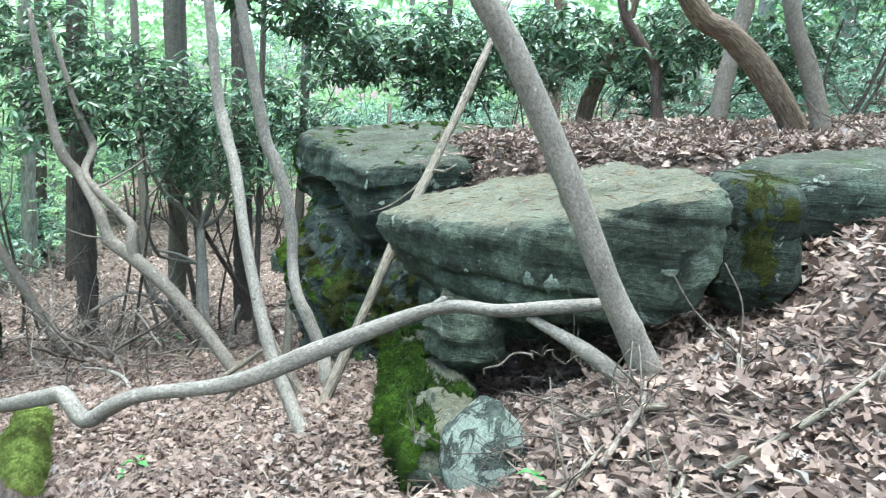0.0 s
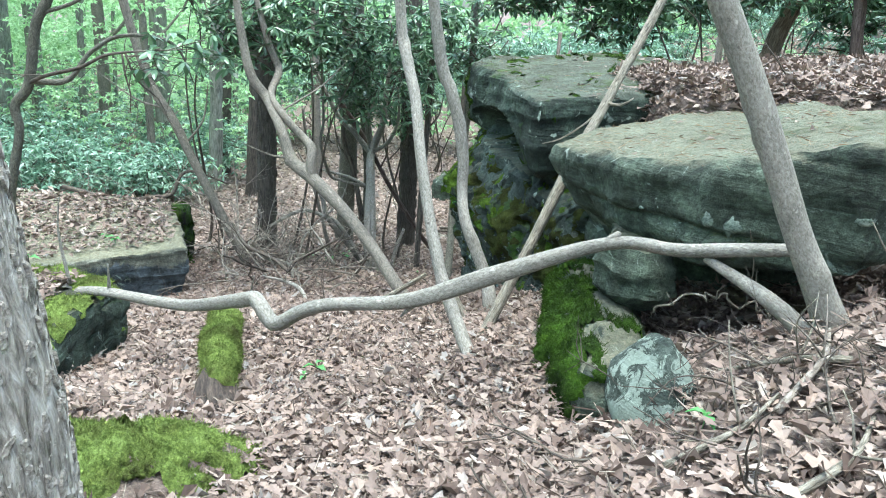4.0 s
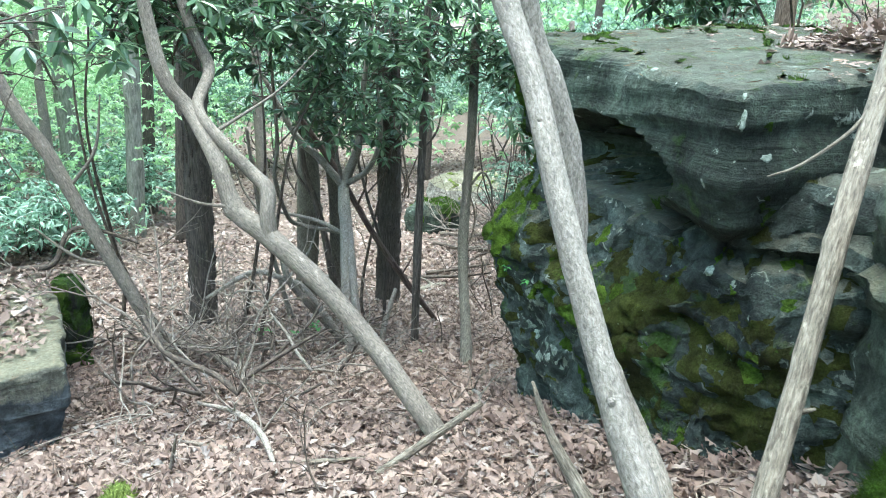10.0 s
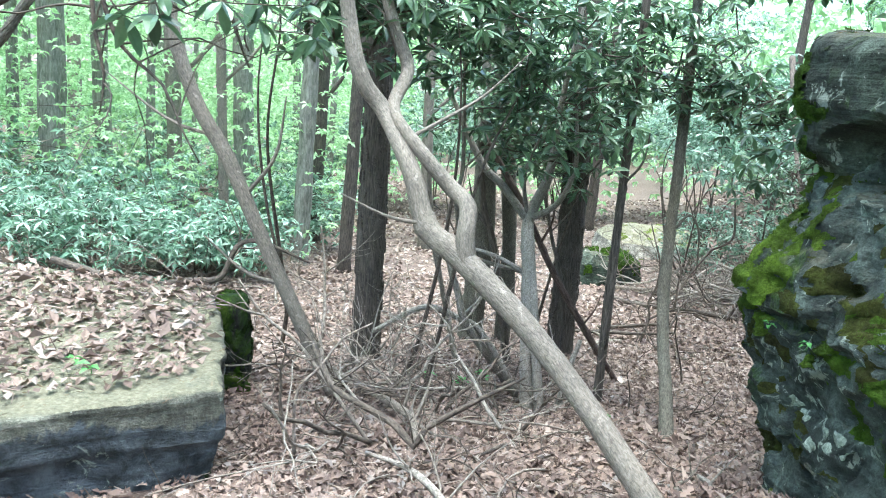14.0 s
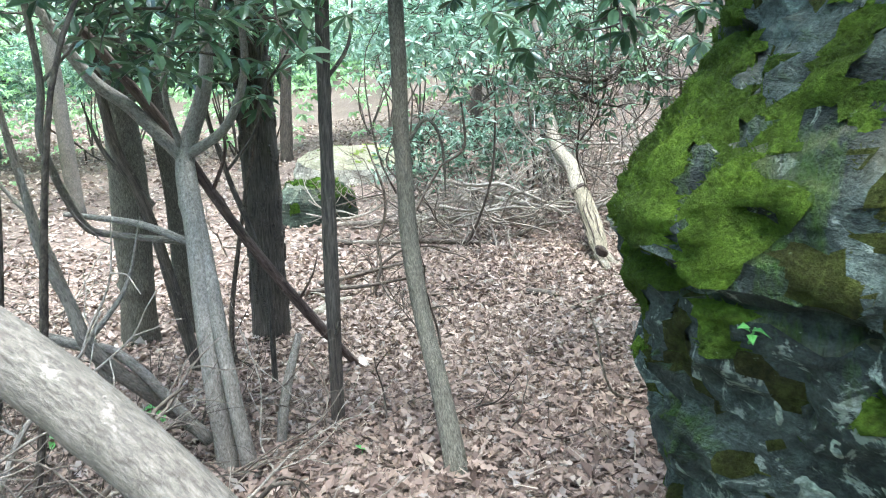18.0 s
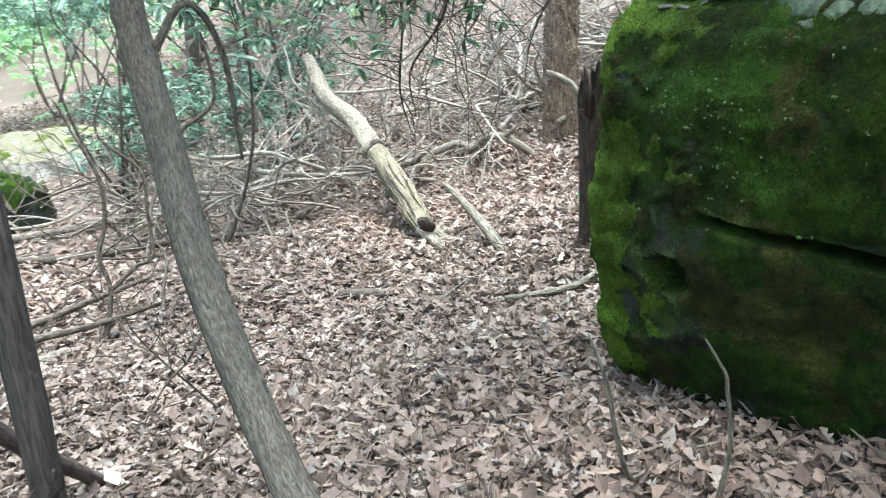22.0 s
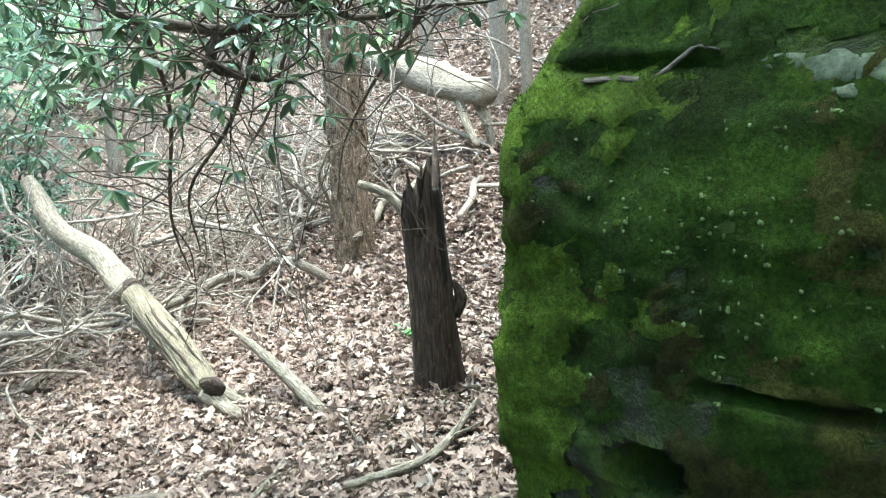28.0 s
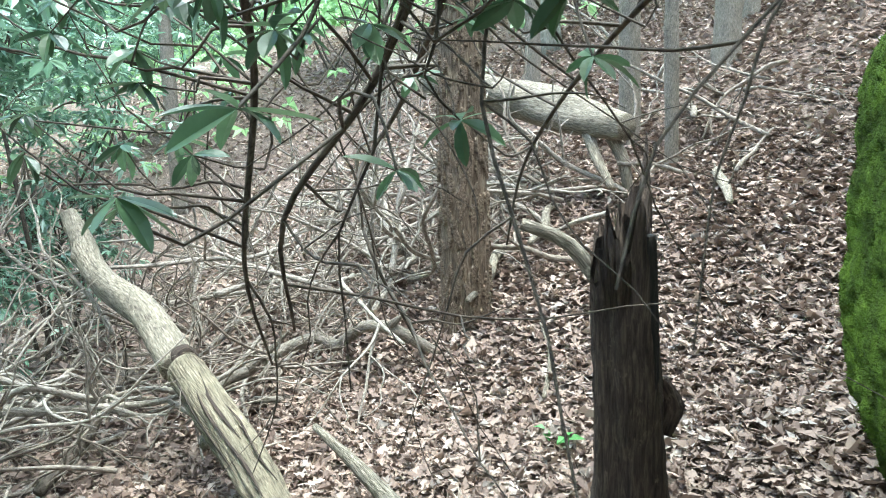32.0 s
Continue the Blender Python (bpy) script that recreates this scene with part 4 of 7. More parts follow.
for i, (at, w, h) in enumerate([((1.23, 4.48, 0.6), 0.035, 0.04), ((1.12, 4.8, 0.3), 0.03, 0.02), ((0.95, 5.4, 0.1), 0.025, 0.03), ((0.87, 5.93, -0.23), 0.05, 0.04), ((0.89, 5.86, -0.26), 0.05, 0.03), ((0.9, 5.78, -0.2), 0.03, 0.04), ((0.92, 5.67, -0.25), 0.04, 0.03), ((0.93, 5.55, -0.23), 0.05, 0.04), ((0.92, 5.6, -0.31), 0.06, 0.03), ((0.9, 5.75, -0.36), 0.05, 0.04), ((0.8, 5.95, -0.05), 0.012, 0.04), ((0.84, 5.85, -0.1), 0.015, 0.035), ((0.93, 5.45, -0.3), 0.06, 0.05), ((0.86, 5.95, -0.35), 0.04, 0.05)]):
    lichen_patch(outcrop, at, w, h, 821 + i)
for i in range(70):
    lichen_patch(big, (2.3, g.uniform(7.9, 9.1), g.uniform(-0.75, 0.05)), g.uniform(0.003, 0.011), g.uniform(0.003, 0.011), 850 + i, "small pale lichen fleck", 0.006, M_FLECK)
for i in range(130):
    lichen_patch(big, (2.3, g.normal(8.52, 0.2), g.normal(-0.34, 0.12)), g.uniform(0.002, 0.007), g.uniform(0.002, 0.008), 950 + i, "small pale lichen fleck", 0.007, M_FLECK)
for i, (y, z, w, h) in enumerate([(8.48, 0.035, 0.06, 0.03), (8.38, 0.02, 0.07, 0.04), (8.28, 0.03, 0.07, 0.045), (8.17, 0.04, 0.07, 0.04), (8.33, -0.03, 0.05, 0.02), (8.06, 0.03, 0.07, 0.03)]):
    lichen_patch(big, (2.42, y, z), w, h, 1090 + i, "bare pale stone showing through the moss", 0.005, M_BARE)


# ---- trees, limbs and dead wood near the walk ----
def root_over(ob, pts, r, seed):
    """A surface root that follows the rock."""
    skin = BVHTree.FromPolygons([v.co for v in ob.data.vertices], [p.vertices for p in ob.data.polygons])
    line = []
    for p in smooth_path(pts, 0.06):
        place, normal, _, _ = skin.find_nearest(Vector(p))
        line.append(tuple(place + normal * (0.2 * r)))
    t = thing("surface_root", "grey-brown root creeping over the mossy rock", "root", "roots on the rock")
    v, f = tube(line, [r * 0.5, r, r, r * 0.8, r * 0.4], 10, 0.03, 0.2, seed, knots=9)
    part("shaft", mesh_of("shaft", v, f, M_OLIVE_BARK), t)


root_over(big, [(2.45, 9.07, 0.06), (2.42, 8.95, 0.065), (2.4, 8.82, 0.08), (2.4, 8.7, 0.08), (2.4, 8.6, 0.09)], 0.007, 31)
root_over(big, [(2.55, 9.0, 0.15), (2.55, 8.92, 0.18), (2.6, 8.82, 0.19), (2.65, 8.7, 0.23), (2.7, 8.5, 0.3)], 0.007, 32)


def tree(name, label, material, trunk, radii, limbs=(), category="tree", sides=16, flare=0.5, rough=0.05, step=0.045, seed=0, group="", knots=2.5):
    """A tree as a thing: its trunk, and each limb (points, radii) as a part."""
    t = thing(name, label, category, group)
    v, f = tube(trunk, radii, sides, step, rough, seed, flare, knots=knots)
    part("trunk", mesh_of("trunk", v, f, material), t)
    for i, (pts, rr) in enumerate(limbs):
        v, f = tube(pts, rr, max(6, sides - 6), step, rough, seed + i + 1)
        part("limb", mesh_of("limb", v, f, material), t)
    return t


def up(pts, h, lean=(0, 0)):
    """The line goes on above the view."""
    a, b2 = np.array(pts[-2], float), np.array(pts[-1], float)
    d = (b2 - a) / np.linalg.norm(b2 - a)
    d = d * 0.6 + np.array([lean[0], lean[1], 0.6])
    return list(pts) + [tuple(b2 + d * h * 0.5), tuple(b2 + d * h)]


tree("bare_tree", "slender pale bare stem leaning back by the outcrop", M_PALE_BARK,
     up([(0.83, 2.45, -0.15), (0.79, 2.54, 0.0), (0.70, 2.74, 0.16), (0.58, 2.96, 0.40), (0.48, 3.2, 0.72), (0.40, 3.43, 1.06), (0.34, 3.65, 1.37), (0.26, 3.82, 1.62), (0.2, 3.95, 1.9)], 2.0), [0.04, 0.037, 0.035, 0.036, 0.034, 0.034, 0.03, 0.02], flare=0.2, seed=1, knots=4,
     limbs=[([(0.50, 3.15, 0.66), (0.475, 3.125, 0.685)], [0.022, 0.008]), ([(0.36, 3.58, 1.27), (0.345, 3.55, 1.285)], [0.018, 0.008])])
tree("bare_tree", "pale kinked stem standing against the mossy outcrop", M_PALE_BARK,
     up([(1.02, 3.8, -0.6), (0.97, 3.9, -0.12), (0.92, 4.1, 0.05), (0.76, 4.25, 0.38), (0.72, 4.42, 0.58), (0.71, 4.47, 0.82), (0.66, 4.5, 1.08), (0.58, 4.55, 1.34), (0.48, 4.6, 1.6)], 2.2), [0.05, 0.046, 0.044, 0.042, 0.048, 0.04, 0.038, 0.035, 0.025], flare=0.2, seed=2, knots=4,
     limbs=[([(0.74, 4.36, 0.5), (0.70, 4.33, 0.53)], [0.024, 0.012])])
tree("leaning_pole", "bare weathered dead pole leaning on the slab", M_DEAD,
     [(0.72, 3.0, -0.35), (1.15, 3.51, 0.42), (1.40, 3.83, 0.88), (1.68, 4.18, 1.34), (2.05, 4.65, 1.95), (2.5, 5.2, 2.75)], [0.036, 0.036, 0.037, 0.034, 0.032, 0.02], category="dead trunk", flare=0, seed=3,
     limbs=[([(1.68, 4.16, 1.36), (1.55, 4.1, 1.22), (1.38, 4.08, 1.1), (1.25, 4.05, 1.06)], [0.01, 0.007, 0.006, 0.003]), ([(1.69, 4.19, 1.36), (1.78, 4.1, 1.36), (1.86, 4.08, 1.42)], [0.014, 0.01, 0.004]), ([(1.18, 3.53, 0.44), (1.21, 3.48, 0.48)], [0.012, 0.004])])
tree("splintered_stub", "short white splintered dead stub", M_DEAD,
     [(0.9, 3.95, -0.5), (0.78, 4.05, -0.28), (0.62, 4.2, -0.02), (0.54, 4.26, 0.19)], [0.05, 0.035, 0.022, 0.006], category="dead wood", sides=9, flare=0, seed=4)
tree("knobby_tree", "grey-brown trunk with knobs leaning over the slab", M_KNOB,
     up([(2.24, 1.48, 0.62), (2.18, 1.5, 0.80), (1.96, 1.5, 1.18), (1.83, 1.5, 1.44), (1.66, 1.5, 1.77), (1.48, 1.5, 2.09), (1.2, 1.5, 2.6)], 2.5), [0.07, 0.056, 0.051, 0.053, 0.047, 0.046, 0.044, 0.04, 0.03], flare=0.7, seed=5, rough=0.03, knots=3.5,
     limbs=[([(2.13, 1.5, 0.72), (1.95, 1.6, 0.86), (1.72, 1.8, 0.97)], [0.045, 0.035, 0.02])])
tree("fallen_branch", "long pale barkless branch lying across the hollow", M_PALE_BARK,
     [(2.02, 1.66, 1.07), (1.85, 1.72, 1.04), (1.6, 1.83, 0.99), (1.33, 2.0, 0.95), (0.85, 2.17, 0.71), (0.41, 2.33, 0.47), (-0.03, 2.5, 0.35), (-0.22, 2.62, 0.24), (-0.37, 2.7, 0.13),
      (-0.50, 2.82, 0.22), (-0.60, 2.95, 0.17), (-1.06, 3.2, 0.0), (-1.66, 3.46, -0.05), (-2.1, 3.62, -0.12), (-2.7, 3.8, -0.1)],
     [0.026, 0.03, 0.033, 0.042, 0.042, 0.04, 0.04, 0.042, 0.043, 0.039, 0.037, 0.033, 0.03, 0.028, 0.02], category="dead branch", flare=0, rough=0.07, seed=6, knots=1.5,
     limbs=[([(1.34, 2.0, 0.96), (1.37, 1.98, 1.01)], [0.03, 0.012]), ([(-1.64, 3.46, -0.04), (-1.63, 3.44, 0.16)], [0.014, 0.004]),
            ([(-1.95, 3.56, -0.05), (-2.02, 3.6, 0.3), (-2.0, 3.6, 0.55)], [0.012, 0.009, 0.004]), ([(0.43, 2.33, 0.45), (0.37, 2.35, 0.37)], [0.02, 0.006])])
tree("leaning_tree", "smooth pale trunk leaning far over and forking twice", M_GREY_BARK,
     [(0.55, 5.15, -1.05), (0.356, 5.386, -0.792), (0.128, 5.627, -0.558), (-0.103, 5.892, -0.338), (-0.436, 6.163, -0.048), (-0.766, 6.364, 0.182), (-0.989, 6.523, 0.309), (-1.116, 6.629, 0.596), (-1.339, 6.894, 0.892), (-1.477, 6.894, 1.073), (-1.583, 6.947, 1.412), (-1.784, 7.106, 2.461)],
     [0.066, 0.062, 0.06, 0.06, 0.062, 0.064, 0.06, 0.05, 0.046, 0.044, 0.038, 0.02], flare=0.2, seed=7,
     limbs=[([(-0.745, 6.343, 0.15), (-0.766, 6.364, 0.32), (-0.777, 6.47, 0.458), (-0.894, 6.629, 0.532), (-1.084, 6.682, 0.712), (-1.286, 6.915, 0.914), (-1.265, 7.212, 1.147), (-1.381, 7.212, 1.433), (-1.678, 7.318, 2.355)], [0.05, 0.044, 0.04, 0.04, 0.04, 0.037, 0.034, 0.028, 0.015]),
            ([(-1.15, 6.75, 0.77), (-0.98, 6.88, 0.88), (-0.77, 7.1, 1.03), (-0.52, 7.2, 1.3)], [0.012, 0.01, 0.008, 0.004]), ([(-0.98, 6.5, 0.33), (-1.2, 6.46, 0.36), (-1.45, 6.4, 0.47)], [0.012, 0.008, 0.004])])
DARK_TREES = []
for i, (label, line) in enumerate([("straight dark reddish-barked tree trunk", [(-1.83, 9.2, -1.95), (-1.85, 9.3, -0.4), (-1.88, 9.4, 1.7)]), ("straight dark grey tree trunk among leaf litter", [(0.08, 11.1, -2.15), (0.06, 11.1, -0.4), (0.0, 11.1, 2.0)])]):
    line, rad = up(line, 6), [0.135 + 0.015 * i, 0.12 + 0.012 * i, 0.112 + 0.01 * i, 0.08]
    DARK_TREES.append((tree("dark_tree", label, M_DARK_BARK, line, rad, flare=0.5, rough=0.025, knots=0.5, seed=8 + i), line, rad))
tree("thin_dark_tree", "thin dark sapling with a pale peeled scar", M_DARK_BARK,
     up([(0.32, 8.9, -1.85), (0.33, 9.05, -0.82), (0.35, 9.25, 0.3), (0.36, 9.3, 0.9)], 3.5), [0.042, 0.038, 0.036, 0.025], flare=0.3, seed=10,
     limbs=[([(0.33, 8.98, -1.1), (0.345, 8.95, -1.05), (0.34, 8.93, -1.0)], [0.012, 0.016, 0.006]), ([(0.35, 9.25, 0.3), (0.5, 9.3, 0.5), (0.55, 9.4, 0.8)], [0.014, 0.01, 0.004])])
tree("slender_tree", "slender grey tree trunk leaning downhill with fine bark", M_OLIVE_BARK,
     up([(0.70, 7.6, -1.62), (0.73, 7.85, -1.4), (0.755, 8.23, -1.17), (0.765, 8.64, -0.93), (0.775, 9.0, -0.60), (0.815, 9.28, -0.3), (0.87, 9.62, 0.02), (0.91, 9.85, 0.44), (0.92, 10.0, 0.9)], 3.0), [0.052, 0.05, 0.05, 0.05, 0.05, 0.048, 0.044, 0.038, 0.02], flare=0.35, seed=11,
     limbs=[([(0.88, 9.5, -0.1), (1.0, 9.5, 0.05), (1.1, 9.5, -0.1), (1.13, 9.5, -0.45)], [0.014, 0.012, 0.01, 0.005])])
tree("forked_tree", "twin pale stems joined at a knotted fork", M_PALE_BARK,
     [(-0.28, 8.4, -1.8), (-0.34, 8.6, -1.1), (-0.40, 9.2, -0.5), (-0.43, 9.6, -0.15), (-0.28, 9.6, 0.3), (-0.24, 9.7, 0.9), (-0.1, 9.8, 2.0)], [0.06, 0.055, 0.055, 0.055, 0.032, 0.024, 0.014], flare=0.3, seed=12,
     limbs=[([(-0.16, 8.3, -1.75), (-0.26, 8.5, -1.1), (-0.36, 9.2, -0.5), (-0.41, 9.55, -0.18)], [0.045, 0.04, 0.036, 0.034]), ([(-0.43, 9.6, -0.16), (-0.7, 9.6, 0.15), (-0.92, 9.6, 0.36), (-1.27, 9.6, 1.0)], [0.042, 0.036, 0.03, 0.02]),
            ([(-0.42, 9.6, -0.14), (-0.18, 9.5, 0.05), (-0.06, 9.5, 0.4), (-0.1, 9.5, 0.9)], [0.034, 0.026, 0.02, 0.012]), ([(-0.40, 9.3, -0.6), (-0.7, 9.4, -0.48), (-1.1, 9.5, -0.42)], [0.024, 0.02, 0.014]),
            ([(-0.45, 9.6, -0.1), (-0.5, 9.5, 0.3), (-0.35, 9.5, 0.75)], [0.022, 0.016, 0.008])])
tree("slanting_stick", "reddish-brown dead stick slanting to the ground", M_RED_BARK,
     [(0.74, 10.3, -2.02), (0.3, 9.9, -1.35), (-0.15, 9.75, -0.65), (-0.5, 9.65, -0.02), (-0.9, 9.5, 0.6)], [0.028, 0.034, 0.033, 0.032, 0.026], category="dead stick", flare=0, seed=13,
     limbs=[([(0.2, 9.85, -1.2), (0.3, 9.8, -1.0), (0.34, 9.8, -0.85)], [0.012, 0.008, 0.003]), ([(-0.3, 9.7, -0.4), (-0.2, 9.6, -0.1), (-0.25, 9.55, 0.2)], [0.014, 0.01, 0.004])])
tree("short_stick", "pale crooked stick propped on the litter", M_PALE_BARK, [(-0.03, 8.72, -1.66), (0.02, 8.8, -1.35), (0.12, 8.95, -1.05)], [0.03, 0.028, 0.018], category="dead stick", sides=8, flare=0, seed=14)
tree("leaning_grey_tree", "thin grey tree leaning out over the slab", M_GREY_BARK,
     up([(-1.7, 7.5, -1.15), (-1.86, 7.5, -0.87), (-2.25, 7.5, -0.1), (-2.5, 7.5, 0.42), (-2.88, 7.5, 1.18)], 4), [0.055, 0.05, 0.046, 0.042, 0.03], flare=0.3, seed=15,
     limbs=[([(-2.1, 7.5, -0.4), (-2.35, 7.4, -0.3), (-2.6, 7.3, -0.05)], [0.016, 0.012, 0.005]), ([(-2.4, 7.5, 0.2), (-2.2, 7.55, 0.5), (-2.15, 7.6, 0.9)], [0.016, 0.012, 0.005]), ([(-2.6, 7.5, 0.6), (-2.9, 7.4, 0.7), (-3.3, 7.3, 1.0)], [0.014, 0.01, 0.004])])
tree("twin_tree", "far grey tree trunk with a second stem", M_OLIVE_BARK, up([(-0.98, 11.3, -2.2), (-0.95, 11.3, -0.7), (-0.98, 11.3, 1.2)], 5), [0.15, 0.125, 0.115, 0.08], flare=0.4, seed=16,
     limbs=[([(-0.6, 11.5, -2.2), (-0.62, 11.5, -0.8), (-0.85, 11.5, 1.5), (-0.9, 11.6, 4)], [0.1, 0.085, 0.075, 0.05])])
for i, (pts, r0, mt) in enumerate([
        ([(-1.6, 8.3, -0.95), (-1.23, 8.6, -0.79), (-0.92, 8.6, -0.86), (-0.73, 8.6, -0.96), (-0.39, 8.6, -1.45)], 0.03, M_PALE_BARK),
        ([(-1.45, 9.8, 0.4), (-1.37, 9.8, -0.21), (-1.32, 9.8, -0.52), (-1.22, 9.8, -0.92), (-1.0, 9.8, -1.75)], 0.03, M_GREY_BARK),
        ([(-1.1, 9.0, 1.5), (-1.05, 9.0, 0.72), (-1.03, 9.0, 0.34), (-1.06, 9.0, 0.04), (-0.98, 9.3, -0.42), (-0.84, 9.4, -0.53), (-0.45, 9.4, -0.6)], 0.022, M_GREY_BARK),
        ([(-1.0, 10.4, 0.6), (-0.91, 10.4, -0.16), (-0.8, 10.4, -0.47), (-0.69, 10.4, -0.88), (-0.5, 10.4, -1.9)], 0.045, M_DARK_BARK),
        ([(-0.15, 10.2, 0.9), (-0.3, 10.0, 0.2), (-0.2, 9.9, -0.3), (0.0, 9.9, -1.0), (0.02, 9.9, -1.85)], 0.02, M_DARK_BARK)]):
    tree("crooked_sapling", "crooked bare sapling tangled in the thicket", mt, pts[::-1], [r0, r0 * 0.9, r0 * 0.8, r0 * 0.6], sides=10, flare=0.1, rough=0.08, seed=80 + i, group="crooked saplings", knots=4,
         limbs=[([pts[2], tuple(np.array(pts[2]) + (0.2 * (-1) ** i, 0.1, 0.25)), tuple(np.array(pts[2]) + (0.3 * (-1) ** i, 0.1, 0.6))], [r0 * 0.5, r0 * 0.35, 0.003])])
tree("crooked_tree", "crooked grey-brown stem forking above the slab", M_OLIVE_BARK,
     up([(-3.36, 5.4, -0.7), (-3.33, 5.4, -0.04), (-3.18, 5.4, 0.62), (-3.2, 5.4, 0.85), (-3.06, 5.4, 1.05), (-2.96, 5.4, 1.55), (-2.81, 5.4, 1.85)], 1.5), [0.05, 0.045, 0.04, 0.042, 0.045, 0.05, 0.03], flare=0.2, seed=17,
     limbs=[([(-3.05, 5.4, 1.08), (-2.75, 5.45, 1.1), (-2.55, 5.5, 1.35), (-2.3, 5.6, 1.5), (-1.9, 5.7, 1.45), (-1.75, 5.8, 1.1)], [0.028, 0.025, 0.02, 0.016, 0.012, 0.005]),
            ([(-2.9, 5.4, 1.65), (-2.55, 5.4, 1.8), (-2.3, 5.3, 2.1)], [0.02, 0.014, 0.008])])
SCALY_LINE = up([(-0.48, 0.2, -0.05), (-0.50, 0.2, 0.8), (-0.57, 0.2, 1.35), (-0.64, 0.2, 1.8), (-0.68, 0.2, 2.05)], 5)
SCALY_R = [0.15, 0.132, 0.122, 0.117, 0.107, 0.1, 0.08]
SCALY = tree("scaly_tree", "stout leaning tree with pale scaly bark", M_SCALY_BARK, SCALY_LINE, SCALY_R, flare=0.3, rough=0.012, knots=0, sides=28, step=0.04, seed=18)

# dead wood of the lower clearing
LOG = thing("leaning_log", "barkless yellow-grey dead log propped on brush", "dead log")
v, f = tube([(3.655, 12.75, -1.29), (3.72, 13.05, -1.17), (3.77, 13.3, -1.08), (3.85, 13.9, -0.96), (3.93, 14.25, -0.76), (3.98, 14.5, -0.62)], [0.094, 0.082, 0.088, 0.084, 0.074, 0.055], 20, 0.03, 0.06, 19, knots=3)
part("upper_length", mesh_of("upper_length", v, f, M_DEAD), LOG, "smooth grey upper length")


def split_wood(line, radii, grooves, seed, sides=64):
    """A barkless length with deep drying cracks that run along the grain."""
    v, f = tube(line, radii, sides, 0.03, 0.03, seed, knots=0)
    pts, g2 = smooth_path(line, 0.03), np.random.default_rng(seed)
    ang = [(g2.uniform(0, sides), g2.uniform(0.0, 0.5), g2.uniform(0.3, 0.6), g2.uniform(0.2, 0.5)) for _ in range(grooves)]
    for i in range(len(pts)):
        u = i / (len(pts) - 1)
        for k in range(sides):
            deep = 0.0
            for a, u0, span, d in ang:
                if u0 < u < u0 + span:
                    off = abs((k - a - 9 * (u - u0) + sides / 2) % sides - sides / 2)
                    deep = max(deep, d * max(0.0, 1 - off / 1.4) * math.sin(math.pi * (u - u0) / span) ** 0.5)
            row = i * sides + k
            v[row, :3] = pts[i] + (v[row, :3] - pts[i]) * (1 - deep)
    return v, f


v, f = split_wood([(3.40, 11.62, -1.70), (3.45, 11.85, -1.62), (3.53, 12.15, -1.51), (3.60, 12.45, -1.40), (3.66, 12.72, -1.30)], [0.05, 0.09, 0.1, 0.1, 0.095], 26, 19)
part("lower_length", mesh_of("lower_length", v, f, M_YELLOW_WOOD), LOG, "yellowed split lower length")
for k, (off, u0, u1, r0) in enumerate([((-0.062, -0.02, 0.072), 0.0, 0.8, 0.008), ((-0.092, 0.0, 0.026), 0.25, 1.0, 0.006), ((-0.025, -0.03, 0.09), 0.35, 1.0, 0.007), ((0.02, -0.03, 0.094), 0.05, 0.6, 0.006)]):
    a, e = np.array([3.42, 11.75, -1.66]), np.array([3.655, 12.7, -1.31])
    pts = [a + (e - a) * (u0 + (u1 - u0) * w) + np.array(off) * (1 + 0.03 * math.sin(9 * w)) + np.array([0.012 * math.sin(7 * w + k), 0, 0]) for w in (0, 0.25, 0.5, 0.75, 1)]
    v, f = tube(pts, [0.001, r0, r0 * 0.8, r0, 0.001], 6, 0.03, 0.3, 93 + k)
    part("crack", mesh_of("crack", v, f, M_ROT), LOG, "dark drying crack along the wood")
for k, (line, rr) in enumerate([([(3.38, 11.68, -1.68), (3.35, 11.45, -1.72), (3.34, 11.2, -1.77)], [0.055, 0.04, 0.02]), ([(3.44, 11.7, -1.68), (3.46, 11.5, -1.72), (3.50, 11.3, -1.78)], [0.05, 0.03, 0.01])]):
    v, f = tube(line, rr, 10, 0.03, 0.14, 95 + k, knots=4)
    part("prong", mesh_of("prong", v, f, M_DEAD), LOG, "frayed grey foot of the log")
v, f = tube([(3.36, 11.66, -1.63), (3.365, 11.6, -1.61), (3.38, 11.54, -1.63)], [0.05, 0.06, 0.03], 12, 0.02, 0.2, 91)
part("knot", mesh_of("knot", v, f, M_ROT), LOG, "hollow dark knot")
v, f = tube([(3.6, 12.7, -1.27), (3.63, 12.74, -1.215), (3.69, 12.74, -1.2), (3.74, 12.72, -1.25)], [0.008, 0.022, 0.018, 0.006], 8, 0.02, 0.25, 92)
part("crack", mesh_of("crack", v, f, M_ROT), LOG, "dark break across the log")
tree("split_board", "flat weathered splinter of wood on the litter", M_DEAD, [(3.50, 10.78, -1.75), (3.56, 11.15, -1.58), (3.61, 11.45, -1.47), (3.645, 11.75, -1.37)], [0.035, 0.04, 0.032, 0.016], category="dead wood", sides=6, flare=0, seed=20,
     limbs=[([(3.5, 10.85, -1.72), (3.62, 10.72, -1.7), (3.72, 10.66, -1.72)], [0.025, 0.018, 0.006])])
FLAKY_LINE = up([(5.52, 12.38, -1.65), (5.5, 12.38, -0.6), (5.46, 12.38, 1.0)], 5)
FLAKY_R = [0.165, 0.14, 0.13, 0.11, 0.09]
FLAKY = tree("flaky_tree", "tree trunk with flaking brown strips of bark", M_FLAKY_BARK, FLAKY_LINE, FLAKY_R, flare=0.45, sides=24, step=0.05, rough=0.015, knots=0, seed=21)


